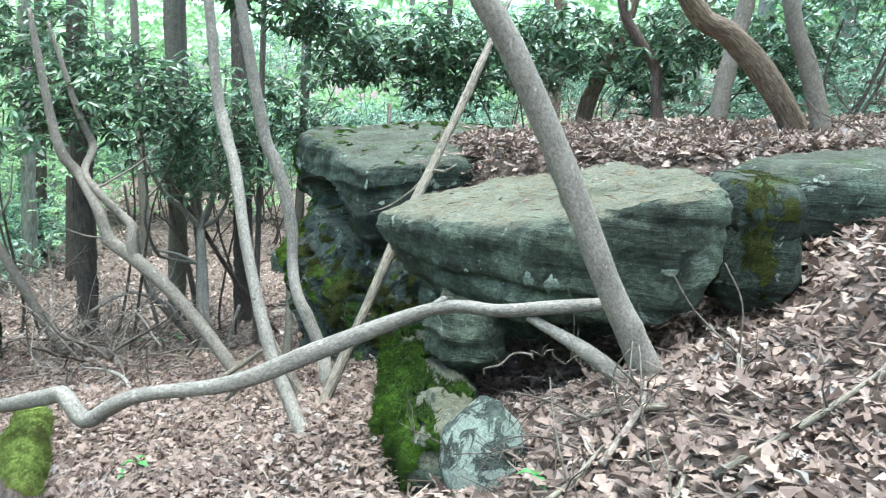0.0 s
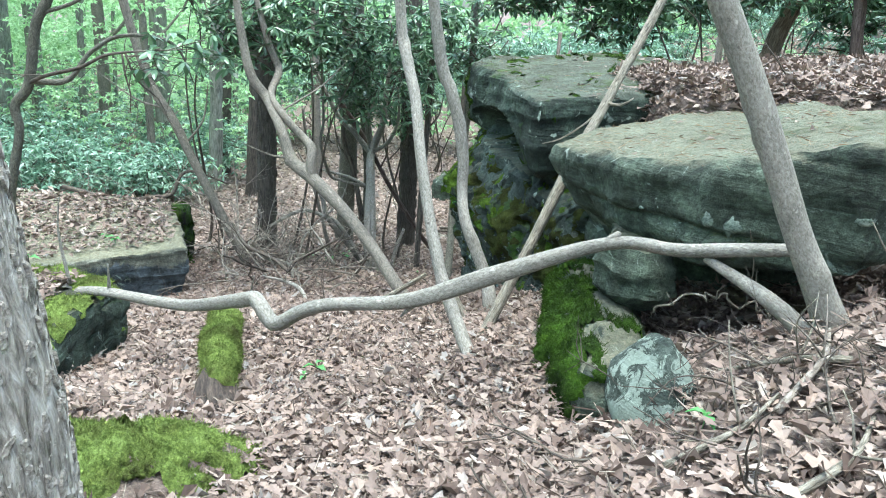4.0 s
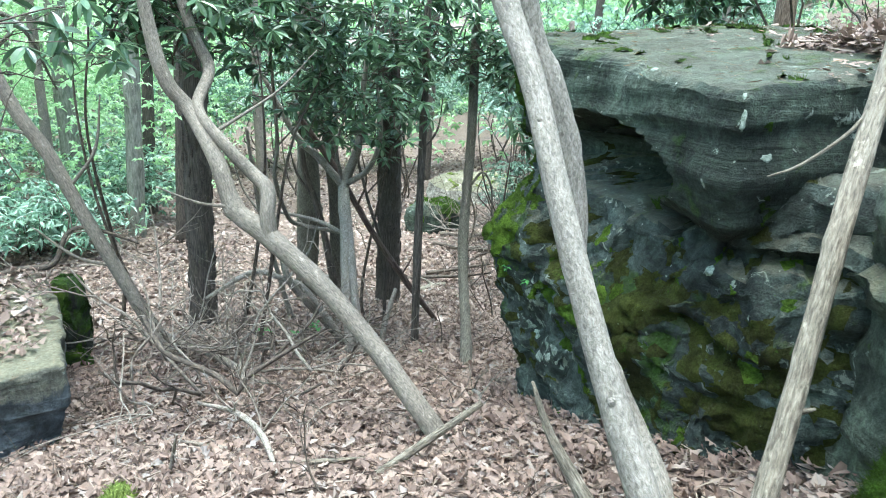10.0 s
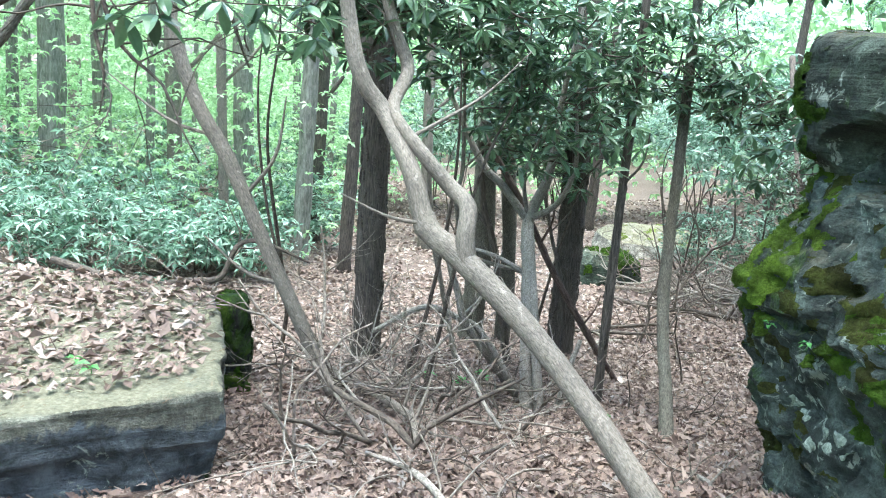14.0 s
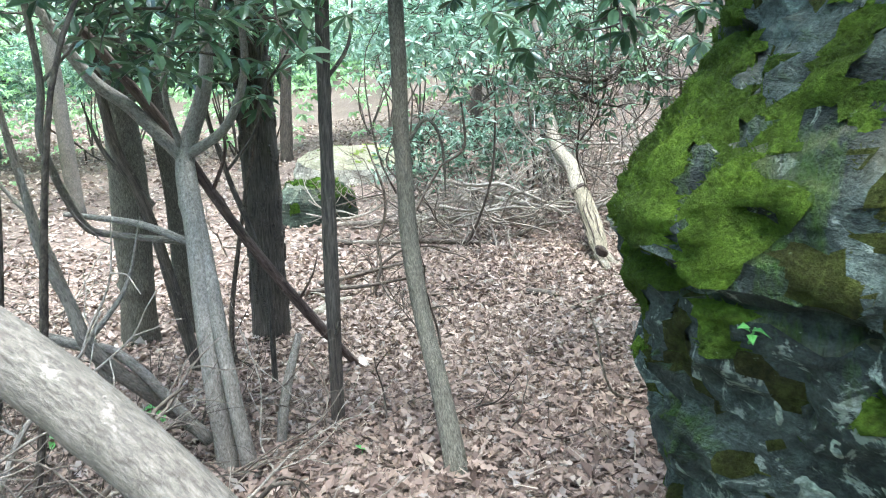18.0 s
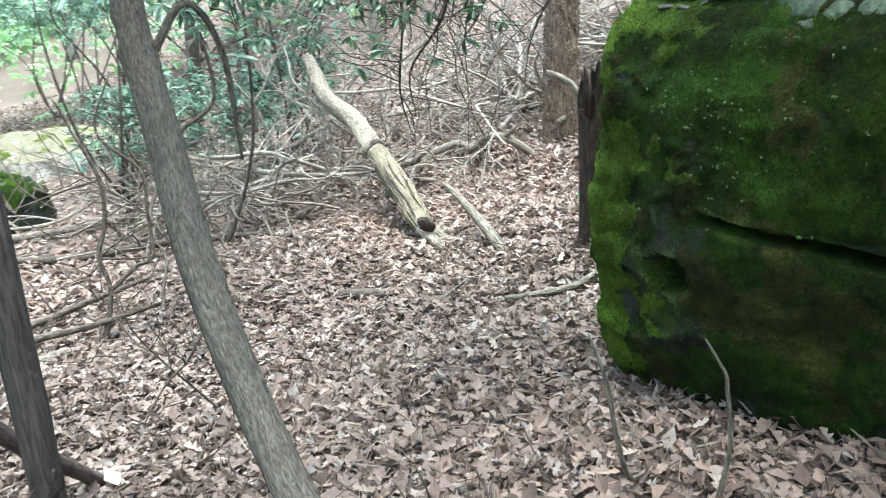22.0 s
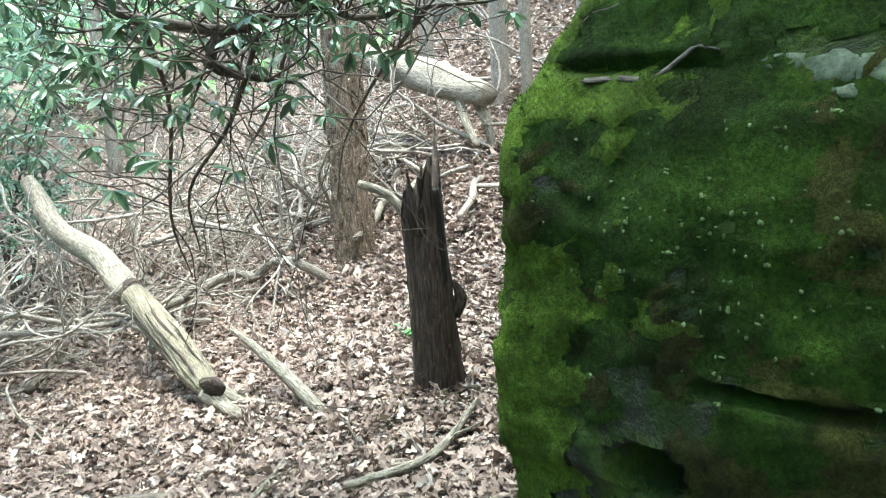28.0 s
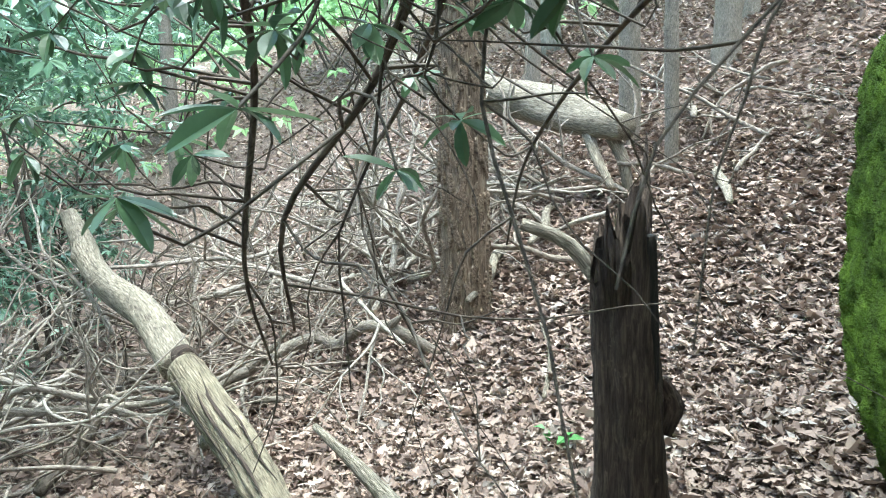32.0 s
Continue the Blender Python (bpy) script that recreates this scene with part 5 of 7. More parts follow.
def snag():
    t = thing("broken_snag", "rotten dark broken snag with a splintered top", "stump")
    g = np.random.default_rng(5)
    sides, rows = 28, 26
    base, tip = np.array([4.02, 10.48, -1.74]), np.array([3.87, 10.46, -0.44])
    verts = []
    for i in range(rows):
        u = i / (rows - 1)
        c = base + (tip - base) * u
        for k in range(sides):
            a = 2 * math.pi * k / sides
            r = (0.132 - 0.034 * u + 0.06 * math.exp(-u * 9)) * (1 + 0.10 * math.sin(3 * a + 2 * u) + 0.06 * math.sin(7 * a + 5 * u) + g.normal(0, 0.02))
            cut = -0.05 + 0.07 * math.sin(2 * a + 0.6) + 0.06 * math.sin(5 * a) + 0.04 * math.sin(11 * a) + (0.4 if k == 27 else 0.1 if k in (26, 0) else 0)
            z = c[2] + max(0, u - 0.7) / 0.3 * cut
            verts.append((c[0] + r * math.cos(a), c[1] + r * math.sin(a), z))
    n = len(verts)
    for k in range(sides):
        a = 2 * math.pi * k / sides
        verts.append((tip[0] + 0.07 * math.cos(a), tip[1] + 0.07 * math.sin(a), tip[2] - 0.3))
    faces = [(i * sides + k, i * sides + (k + 1) % sides, (i + 1) * sides + (k + 1) % sides, (i + 1) * sides + k) for i in range(rows - 1) for k in range(sides)]
    faces += [((rows - 1) * sides + k, (rows - 1) * sides + (k + 1) % sides, n + (k + 1) % sides, n + k) for k in range(sides)]
    faces.append(tuple(n + k for k in range(sides)))
    part("shell", mesh_of("shell", verts, faces, M_ROT), t)
    v, f = tube([(4.0, 10.36, -1.2), (4.03, 10.345, -1.1), (4.0, 10.37, -1.0)], [0.02, 0.035, 0.012], 8, 0.03, 0.1)
    part("burl", mesh_of("burl", v, f, M_ROT), t)
    # A black strip paints the shade of a hollow; none is cut.
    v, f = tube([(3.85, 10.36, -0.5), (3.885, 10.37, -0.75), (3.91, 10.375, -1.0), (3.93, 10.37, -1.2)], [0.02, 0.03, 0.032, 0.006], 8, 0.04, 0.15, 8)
    part("hollow", mesh_of("hollow", v, f, M_HOLLOW_SHADE), t, "black strip for the shaded hollow down the front")
    v, f = tube([(3.9, 10.5, -0.75), (3.85, 10.65, -0.55), (3.78, 10.8, -0.48)], [0.03, 0.025, 0.02], 8, 0.05, 0.1)
    part("branch_stub", mesh_of("branch_stub", v, f, M_DEAD), t)


snag()


def mossy_log():
    t = thing("mossy_log", "rotting log wrapped in bright green moss", "log")
    v, f = tube([(-1.27, 4.85, -0.72), (-1.17, 4.5, -0.62), (-1.0, 3.9, -0.44), (-0.84, 3.3, -0.24), (-0.7, 2.75, -0.17), (-0.61, 2.38, -0.15)], [0.085, 0.1, 0.1, 0.1, 0.11, 0.095], 30, 0.02, 0.07, 3, knots=14)
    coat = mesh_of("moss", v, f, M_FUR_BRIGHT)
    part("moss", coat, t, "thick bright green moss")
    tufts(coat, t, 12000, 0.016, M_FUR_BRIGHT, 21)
    v, f = tube([(-0.68, 2.62, -0.2), (-0.61, 2.38, -0.19), (-0.56, 2.2, -0.19), (-0.51, 2.02, -0.2), (-0.48, 1.92, -0.26)], [0.09, 0.112, 0.112, 0.1, 0.05], 26, 0.012, 0.22, 4, knots=8)
    part("rotten_end", mesh_of("rotten_end", v, f, M_ROT), t, "crumbling dark rotten wood end")


mossy_log()

tree("far_log", "big pale fallen log beyond the clearing", M_DEAD, [(7.22, 12.1, -0.08), (7.25, 12.35, -0.02), (7.32, 13.1, 0.17), (7.42, 14.0, 0.4), (7.5, 14.9, 0.64)], [0.12, 0.165, 0.165, 0.16, 0.15], category="dead log", sides=22, flare=0, rough=0.09, seed=22,
     limbs=[([(7.26, 12.5, 0.0), (7.1, 12.3, -0.3), (7.0, 12.1, -0.55)], [0.05, 0.04, 0.03]), ([(7.23, 12.25, -0.1), (7.28, 12.15, -0.35), (7.3, 12.1, -0.7)], [0.05, 0.045, 0.04])])
for i, (x, y, lx, r) in enumerate([(7.75, 11.95, -0.12, 0.05), (8.3, 12.6, -0.05, 0.085), (9.9, 12.3, 0.1, 0.12), (9.3, 14.3, 0, 0.08), (11.5, 12.6, -0.1, 0.1)]):
    z = float(land(x, y))
    tree("slim_tree", "slim grey-brown woodland trunk", M_GREY_BARK, up([(x, y, z - 0.2), (x + lx * 0.5, y, z + 1.0), (x + lx, y, z + 2.2)], 4), [r * 1.2, r, r * 0.9, r * 0.5], flare=0.4, seed=30 + i, group="woodland trees")

# trees on the shelf above the outcrop
for i, (pts, rr, mt) in enumerate([
        ([(4.3, 8.0, 1.0), (4.37, 8.0, 1.84), (4.73, 8.0, 2.72)], [0.14, 0.12, 0.1, 0.05], M_FLAKY_BARK),
        ([(4.9, 7.0, 1.2), (4.79, 7.0, 1.96), (4.74, 7.0, 2.3), (4.45, 7.0, 2.65), (4.26, 7.0, 3.0)], [0.09, 0.08, 0.07, 0.06, 0.04], M_RED_BARK),
        ([(5.0, 4.6, 1.55), (4.87, 4.6, 1.82), (4.5, 4.6, 2.25), (4.18, 4.6, 2.51), (3.8, 4.6, 2.75)], [0.16, 0.13, 0.11, 0.095, 0.06], M_FLAKY_BARK),
        ([(4.98, 4.3, 1.6), (4.91, 4.3, 1.86), (4.72, 4.3, 2.3), (4.5, 4.3, 2.78)], [0.11, 0.085, 0.08, 0.07, 0.05], M_GREY_BARK),
        ([(5.1, 6.2, 1.4), (5.15, 6.2, 2.2), (5.3, 6.2, 3.2)], [0.13, 0.11, 0.1, 0.06], M_GREY_BARK)]):
    tree("shelf_tree", "crooked tree rooted on the leafy rock shelf", mt, up(pts, 2.5), [0.75 * r for r in rr], flare=0.5, seed=40 + i, group="shelf trees")

# ---- woodland behind: trunks with crowns ----
g = np.random.default_rng(23)
spots = []
while len(spots) < 70:
    a, d = g.uniform(-2.2, 2.3), g.uniform(10, 42)
    x, y = 0.5 - d * math.sin(a), 5 + d * math.cos(a)
    if y < 4 and x > 0 and d < 14:
        continue
    if abs(x - 2) < 8.5 and y < 27:
        continue
    spots.append((x, y))
for i, (x, y) in enumerate(spots):
    z = float(land(x, y))
    far = math.hypot(x - 0.5, y - 5)
    r = g.uniform(0.06, 0.2)
    h = g.uniform(9, 15)
    lx, ly = g.normal(0, 0.35, 2)
    t = tree("woodland_tree", "tall straight grey trunk in the green wood", M_FAR_BARK if i % 4 else M_GREY_BARK,
             [(x, y, z - 0.3), (x + lx * 0.3, y + ly * 0.3, z + h * 0.35), (x + lx, y + ly, z + h)], [r * 1.2, r, r * 0.4], sides=9, step=0.6, flare=0.3, knots=0, seed=60 + i, group="woodland trees")
    n = int(g.uniform(150, 240))
    cen = np.column_stack([x + lx + g.normal(0, 1.7, n), y + ly + g.normal(0, 1.7, n), z + h * g.uniform(0.28, 1.05, n)])
    v, tr = whorls(g, cen, 0.17 + 0.004 * far, 6, far_leaf(), -0.2)
    part("crown", big_mesh("crown", v, tr, M_CANOPY), t, "bright spring-green foliage")


for i, (x, y, r) in enumerate([(-3.2, 14.0, 0.09), (-2.4, 17.5, 0.1), (4.9, 20.5, 0.1), (7.4, 18.6, 0.08), (-4.4, 16.5, 0.1), (-5.2, 14.2, 0.07), (1.2, 23.0, 0.12), (-6.6, 15.5, 0.12)]):
    z = float(land(x, y))
    tree("woodland_tree", "slim grey trunk beyond the clearing", M_GREY_BARK if i % 2 else M_DARK_BARK, [(x, y, z - 0.2), (x + 0.1 * (-1) ** i, y, z + 3), (x + 0.25 * (-1) ** i, y, z + 8)], [r * 1.2, r, r * 0.6], sides=10, step=0.4, flare=0.4, knots=0, seed=140 + i, group="woodland trees",
         limbs=[([(x + 0.1 * (-1) ** i, y, z + 2.6), (x + 0.6, y + 0.2, z + 3.4), (x + 1.1, y + 0.3, z + 4.6)], [r * 0.4, r * 0.3, 0.01])])


# ---- rhododendrons ----
def rhododendron(label, at, centre, spread, n, size, material, stems, seed, leaves=8, bark=M_TWIG_DARK, shape=None):
    """A bush: crooked stems from its foot to the crown, and rosettes of long leaves through the crown."""
    g2 = np.random.default_rng(seed)
    t = thing("rhododendron", label, "bush", "rhododendrons")
    c, s = np.array(centre, float), np.array(spread, float)
    q = g2.normal(0, 1, (n, 3))
    q *= (g2.uniform(0.25, 1, n) ** 0.45 / np.linalg.norm(q, axis=1))[:, None]
    clump = g2.normal(0, 0.55, (max(4, n // 14), 3))
    cen = c + s * (0.72 * q + 0.35 * clump[g2.integers(0, len(clump), n)])
    v, tr = whorls(g2, cen, size, leaves, shape, -0.15)
    part("crown", big_mesh("crown", v, tr, material), t, kind="stuff")
    foot = np.array(at, float)
    for k in range(stems):
        end = cen[g2.integers(0, n)]
        mid = foot * 0.5 + end * 0.5 + g2.normal(0, 0.22, 3)
        pts = [foot + g2.normal(0, 0.15, 3) * (1, 1, 0), foot * 0.75 + mid * 0.25 + g2.normal(0, 0.1, 3), mid, mid * 0.4 + end * 0.6 + g2.normal(0, 0.15, 3), end]
        v, f = tube(pts, [0.022, 0.018, 0.014, 0.009, 0.004], 7, 0.15, 0.06, seed + k)
        part("stem", mesh_of("stem", v, f, bark), t)
    near = cen[g2.integers(0, n, min(n, 90))]
    lines = []
    for e in near:
        a = e + (c - e) * g2.uniform(0.15, 0.4) + g2.normal(0, 0.1, 3)
        lines.append(([a, (a + e) / 2 + g2.normal(0, 0.05, 3), e], [0.008, 0.003]))
    part("twig_spray", twig_mesh("twig_spray", lines, bark), t, kind="stuff")
    return t


def foot(x, y):
    return (x, y, float(land(x, y)) - 0.1)


DARKLAB = "tall dark-leaved rhododendron over the leaf litter"
for i, (at, c, w, n, stems) in enumerate([((-1.3, 8.2), (-1.2, 8.3, 1.75), (1.0, 0.9, 0.85), 240, 2), ((-0.5, 8.7), (-0.3, 9.0, 1.25), (0.95, 0.9, 0.85), 230, 0), ((0.6, 9.6), (0.75, 10.0, 1.55), (1.0, 0.9, 0.8), 160, 0),
                                          ((-0.4, 10.5), (-0.4, 10.6, 0.75), (1.3, 0.8, 0.9), 270, 1), ((-2.6, 9.4), (-2.2, 8.6, 2.3), (1.0, 1.0, 0.7), 170, 2), ((1.9, 10.4), (1.35, 9.9, 1.1), (0.75, 0.7, 0.45), 90, 0),
                                          ((2.2, 10.6), (1.55, 8.5, 2.25), (0.85, 0.7, 0.5), 170, 0), ((3.0, 10.4), (2.6, 8.0, 2.45), (0.95, 0.7, 0.5), 190, 0), ((5.0, 8.6), (4.0, 7.8, 2.6), (0.95, 0.7, 0.55), 190, 1), ((6.0, 7.6), (5.3, 7.2, 2.75), (0.95, 0.8, 0.6), 180, 1),
                                          # The last two crowns are added overhead, mostly unseen, to shade the litter.
                                          ((-1.9, 8.0), (-1.75, 7.4, 1.5), (0.6, 0.5, 0.45), 80, 0), ((-0.4, 8.5), (0.2, 6.9, 2.85), (0.9, 0.9, 0.3), 170, 0), ((0.9, 8.6), (1.0, 7.5, 2.6), (0.8, 0.8, 0.35), 150, 0)]):
    rhododendron(DARKLAB, foot(*at), c, w, n, 0.14, M_RHODO, stems, 201 + 60 * i)

rhododendron("leafy rhododendron drooping over the dead branches", foot(2.2, 13.2), (2.35, 12.75, 0.45), (1.0, 0.85, 0.85), 190, 0.13, M_RHODO_LIT, 1, 209, 8)
rhododendron("leafy rhododendron drooping over the dead branches", foot(4.2, 15.8), (4.0, 15.2, 1.0), (1.3, 0.9, 0.9), 190, 0.14, M_RHODO_LIT, 1, 199, 8)

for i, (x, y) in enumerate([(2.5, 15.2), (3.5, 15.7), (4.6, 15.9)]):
    rhododendron("leafy rhododendron behind the dead branches", foot(x, y), (x, y, float(land(x, y)) + 0.95), (0.8, 0.6, 0.75), 210, 0.12, M_RHODO_LIT, 2, 901 + i, 7, shape=slim_leaf())

for i, (c, n) in enumerate([((2.7, 8.7, 2.15), 150), ((4.0, 9.3, 2.4), 170), ((5.3, 8.5, 2.5), 170), ((6.4, 7.2, 2.7), 150)]):
    rhododendron("rhododendron crown spreading above the outcrop", (0.3 * c[0] + 2.6, 7.6, 0.55), c, (0.95, 0.8, 0.6), n, 0.15, M_RHODO, 2, 190 + i)


def bough(label, limbs, tips, size, seed, per=3, scatter=0.12, wild=5):
    """An overhanging branch: limbs (points, radii), with leaf rosettes at the given tips and around them."""
    g2 = np.random.default_rng(seed)
    t = thing("rhododendron_branch", label, "branch", "overhanging branches")
    for i, (pts, rr) in enumerate(limbs):
        v, f = tube(pts, rr, 8, 0.06, 0.08, seed + i)
        part("limb", mesh_of("limb", v, f, M_TWIG_DARK), t)
    tips = np.array(tips, float)
    cen = (np.repeat(tips, per, 0) + g2.normal(0, scatter, (len(tips) * per, 3)))
    v, tr = whorls(g2, cen, size, 7, fine_leaf(), -0.35)
    part("foliage", big_mesh("foliage", v, tr, M_RHODO), t, kind="stuff")
    roots = np.vstack([smooth_path(p, 0.03) for p, _ in limbs])
    lines = []
    for e in cen:
        near = np.argsort(np.linalg.norm(roots - e, axis=1))
        a = roots[near[g2.integers(0, min(len(near), 45))]]
        bend = (e - a) * 0.5 + g2.normal(0, 0.07, 3)
        lines.append(([a, a + bend * 0.55 + g2.normal(0, 0.03, 3), a + bend + np.array([0, 0, -0.03]), e], [0.0045, 0.002]))
    for _ in range(wild):
        lines += twig_lines(g2, roots[g2.integers(0, len(roots))], g2.normal(0, 1, 3) + np.array([0, 0, -0.5]), g2.uniform(0.35, 1.0), g2.uniform(0.003, 0.006), 1, 0.35, 2)
    part("twig_spray", twig_mesh("twig_spray", lines, M_TWIG_DARK), t, kind="stuff")


bough("dark rhododendron branch hanging over the lower clearing",
      [([(2.45, 12.2, 1.6), (2.3, 11.2, 0.8), (2.24, 10.5, 0.3), (2.34, 10.24, 0.21), (2.47, 10.09, 0.20), (2.57, 9.99, 0.30), (2.62, 9.9, 0.5)], [0.035, 0.03, 0.026, 0.024, 0.022, 0.018, 0.008]),
       ([(2.42, 10.15, 0.18), (2.38, 10.18, 0.09), (2.44, 10.10, 0.05), (2.6, 10.0, 0.02)], [0.016, 0.018, 0.013, 0.005]),
       ([(2.57, 9.99, 0.3), (2.69, 9.82, 0.22), (2.85, 9.65, 0.25), (2.98, 9.5, 0.26)], [0.014, 0.012, 0.01, 0.006])] +
      [([(2.5, 10.06, 0.2), (2.55, 10.3, -0.1), (2.5, 10.5, -0.35), (2.6, 10.6, -0.6)], [0.01, 0.008, 0.006, 0.003]),
       ([(2.3, 10.4, 0.25), (2.6, 10.7, -0.05), (2.7, 10.9, -0.5), (2.85, 11.0, -0.8)], [0.012, 0.009, 0.007, 0.003]),
       ([(2.85, 10.2, 0.4), (3.4, 11.0, -0.07), (3.3, 11.1, -0.3), (3.1, 10.86, -0.5), (3.25, 10.8, -0.82)], [0.012, 0.01, 0.008, 0.006, 0.003]),
       ([(2.85, 9.65, 0.25), (3.2, 10.2, 0.0), (3.35, 10.5, -0.25), (3.4, 10.6, -0.5)], [0.01, 0.008, 0.006, 0.003])],
      [(1.97, 10.54, 0.26), (2.12, 10.33, 0.08), (2.19, 10.25, 0.05), (2.29, 10.2, 0.32), (2.39, 10.05, 0.1), (2.55, 9.95, 0.1), (2.59, 9.81, 0.35), (2.75, 9.75, 0.3), (2.4, 11.0, 0.1), (2.56, 10.8, 0.1), (2.35, 11.1, -0.2), (2.8, 10.5, 0.15), (3.0, 10.3, 0.2), (2.3, 11.3, 0.25), (2.9, 10.0, 0.3), (3.1, 10.4, 0.3), (3.3, 10.8, 0.35), (3.0, 11.0, 0.4), (2.6, 11.2, 0.4), (3.5, 11.2, 0.45), (1.88, 10.0, 0.42), (1.93, 9.8, 0.25), (2.2, 9.7, 0.4), (2.45, 9.6, 0.5), (2.75, 9.4, 0.5), (3.0, 9.35, 0.45), (2.3, 10.0, 0.6), (2.0, 10.6, 0.5)], 0.074, 206, 8, 0.12, 24)
bough("leafy rhododendron branch above the mossy rocks",
      [([(2.4, 10.6, 1.4), (1.9, 9.3, 1.0), (1.7, 8.5, 0.75), (1.6, 8.2, 0.6)], [0.02, 0.016, 0.012, 0.006])],
      [(1.25, 8.6, 0.75), (1.43, 8.5, 0.8), (1.64, 8.5, 0.75), (1.8, 8.4, 0.68), (1.97, 8.4, 0.8), (2.06, 8.3, 0.65), (1.54, 8.6, 0.65), (1.32, 8.7, 0.7), (1.73, 8.6, 0.6), (2.2, 8.8, 0.9), (2.4, 9.0, 0.8)], 0.14, 207, 3, 0.14)
bough("leafy branch drooping over the flat slab",
      [([(-3.06, 5.4, 1.06), (-2.8, 5.2, 1.16), (-2.45, 5.07, 1.26), (-2.3, 5.09, 1.35), (-2.1, 5.11, 1.4), (-1.6, 5.3, 1.45)], [0.018, 0.018, 0.015, 0.011, 0.007, 0.004]),
       ([(-2.2, 5.3, 1.38), (-2.17, 5.27, 1.2), (-2.12, 5.24, 1.04), (-2.12, 5.2, 0.89)], [0.01, 0.009, 0.007, 0.003]),
       ([(-2.18, 5.31, 1.38), (-2.07, 5.27, 1.16), (-1.89, 5.25, 1.02), (-1.81, 5.23, 0.87), (-1.72, 5.2, 0.74)], [0.01, 0.009, 0.007, 0.005, 0.003])],
      [(-1.97, 5.32, 1.4), (-1.79, 5.35, 1.42), (-2.11, 5.31, 1.42), (-1.6, 5.6, 1.4), (-1.5, 5.8, 1.45), (-1.5, 6.0, 1.3)], 0.14, 208, 3, 0.1)
LITLAB = "rhododendron thicket with long green leaves coloured as if sunlit"
k = 210
def thicket(rows, n, s, flat):
    """Bushes of the bright thicket: rows of x, y, height of the crown, its width."""
    global k
    for x, y, h, w in rows:
        z = float(land(x, y))
        rhododendron(LITLAB, foot(x, y), (x, y, z + h), (w, w, min(h, 1.6) * flat), n, s, M_RHODO_LIT, 4, k, 7, shape=slim_leaf())
        k += 1


thicket([(-7.5, 9.5, 0.75, 1.7), (-6, 11.5, 0.65, 1.5), (-4.8, 12.6, 0.55, 1.4), (-9.5, 8, 0.9, 1.8), (-7, 13.5, 0.8, 1.8), (-4.6, 15.6, 0.7, 1.5), (-9, 13, 0.95, 2), (-11.5, 10.5, 1.1, 2.2), (-12, 14.5, 1.2, 2.4), (-6, 18, 1.0, 2.2), (-9, 18, 1.2, 2.6), (-13, 6.5, 1.4, 2.2), (-9.5, 5, 1.2, 1.8)], 430, 0.15, 0.9)
thicket([(-3, 23.5, 2.2, 2.4), (0.5, 25, 2.4, 2.4), (3.6, 25.5, 2.6, 2.6), (6.8, 25, 2.6, 2.6), (9.6, 23.5, 2.6, 2.6), (12.5, 21, 2.6, 2.4), (-6, 23, 1.6, 2.6), (14.5, 17, 2.8, 2.4)], 640, 0.19, 0.62)
thicket([(3.2, 18.2, 2.6, 1.5), (5.6, 19.5, 2.8, 1.9), (8.2, 19.5, 2.8, 2), (0.6, 20, 3.2, 1.8), (10.8, 18, 2.8, 1.9), (-2, 19.5, 3.2, 1.8), (2.4, 15.6, 2.9, 1.2), (4.6, 16.2, 2.5, 1.3)], 420, 0.14, 0.62)
for x, y, h, w in [(6.2, 8.7, 2.6, 1.5), (7.6, 7.4, 2.4, 1.7), (8.4, 9.4, 2.6, 1.6), (6.4, 6.0, 1.9, 1.2), (15.5, 12.5, 1.6, 2.0), (17.0, 15.5, 1.8, 2.2), (14.0, 9.5, 2.0, 2.0), (18.5, 11.0, 2.0, 2.4), (9.5, 6.0, 2.6, 1.9), (11.5, 8.0, 3, 2.2), (9.0, 3.0, 1.8, 1.7), (4.0, 24.0, 5.2, 2.2), (7.5, 23.5, 5.2, 2.2), (12.0, 12.5, 4.0, 2.2), (0.0, 24.5, 5.4, 2.2)]:
    z = float(land(x, y))
    rhododendron(LITLAB, foot(x, y), (x, y, z + h), (w, w, 1.0), 400, 0.14, M_RHODO_LIT, 5, k, 7, shape=slim_leaf())
    k += 1


# ---- brush: dry tangled branches ----
def brush(label, boxes, count, length, radius, seed, material=M_TWIG, flat=0.5, depth=2):
    g2 = np.random.default_rng(seed)
    lines = []
    for _ in range(count):
        x0, x1, y0, y1, lift = boxes[g2.integers(0, len(boxes))]
        x, y = g2.uniform(x0, x1), g2.uniform(y0, y1)
        z = float(land(x, y)) + g2.uniform(0.0, lift)
        w = np.array([g2.normal(0, 1), g2.normal(0, 1), g2.uniform(-0.1, 1) * flat])
        lines += twig_lines(g2, (x, y, z), w, length * g2.uniform(0.5, 1.3), radius * g2.uniform(0.5, 1.4), depth, 0.4, 3)
    ob = new("brush", twig_mesh("brush", lines, material))
    return tagged(ob, label, "brush", kind="stuff")


def dry_branch(at, way, length, radius, seed, material=None, label="pale crooked dead branch in the brush pile", group="brush pile branches"):
    """One dead crooked branch of the brush pile, with its side twigs."""
    g2 = np.random.default_rng(seed)
    t, material = thing("dead_branch", label, "branch", group), material or M_BRANCH
    lines = twig_lines(g2, at, way, length, radius, 2, 0.42, 3)
    v, f = tube(lines[0][0], [radius, radius * 0.8, radius * 0.4], 8, 0.06, 0.1, seed, knots=4)
    part("shaft", mesh_of("shaft", v, f, material), t)
    for pts, rr in lines[1:]:
        v, f = tube(pts, rr, 5, 0.08, 0.08, seed, ends=False)
        part("side_twig", mesh_of("side_twig", v, f, material), t)


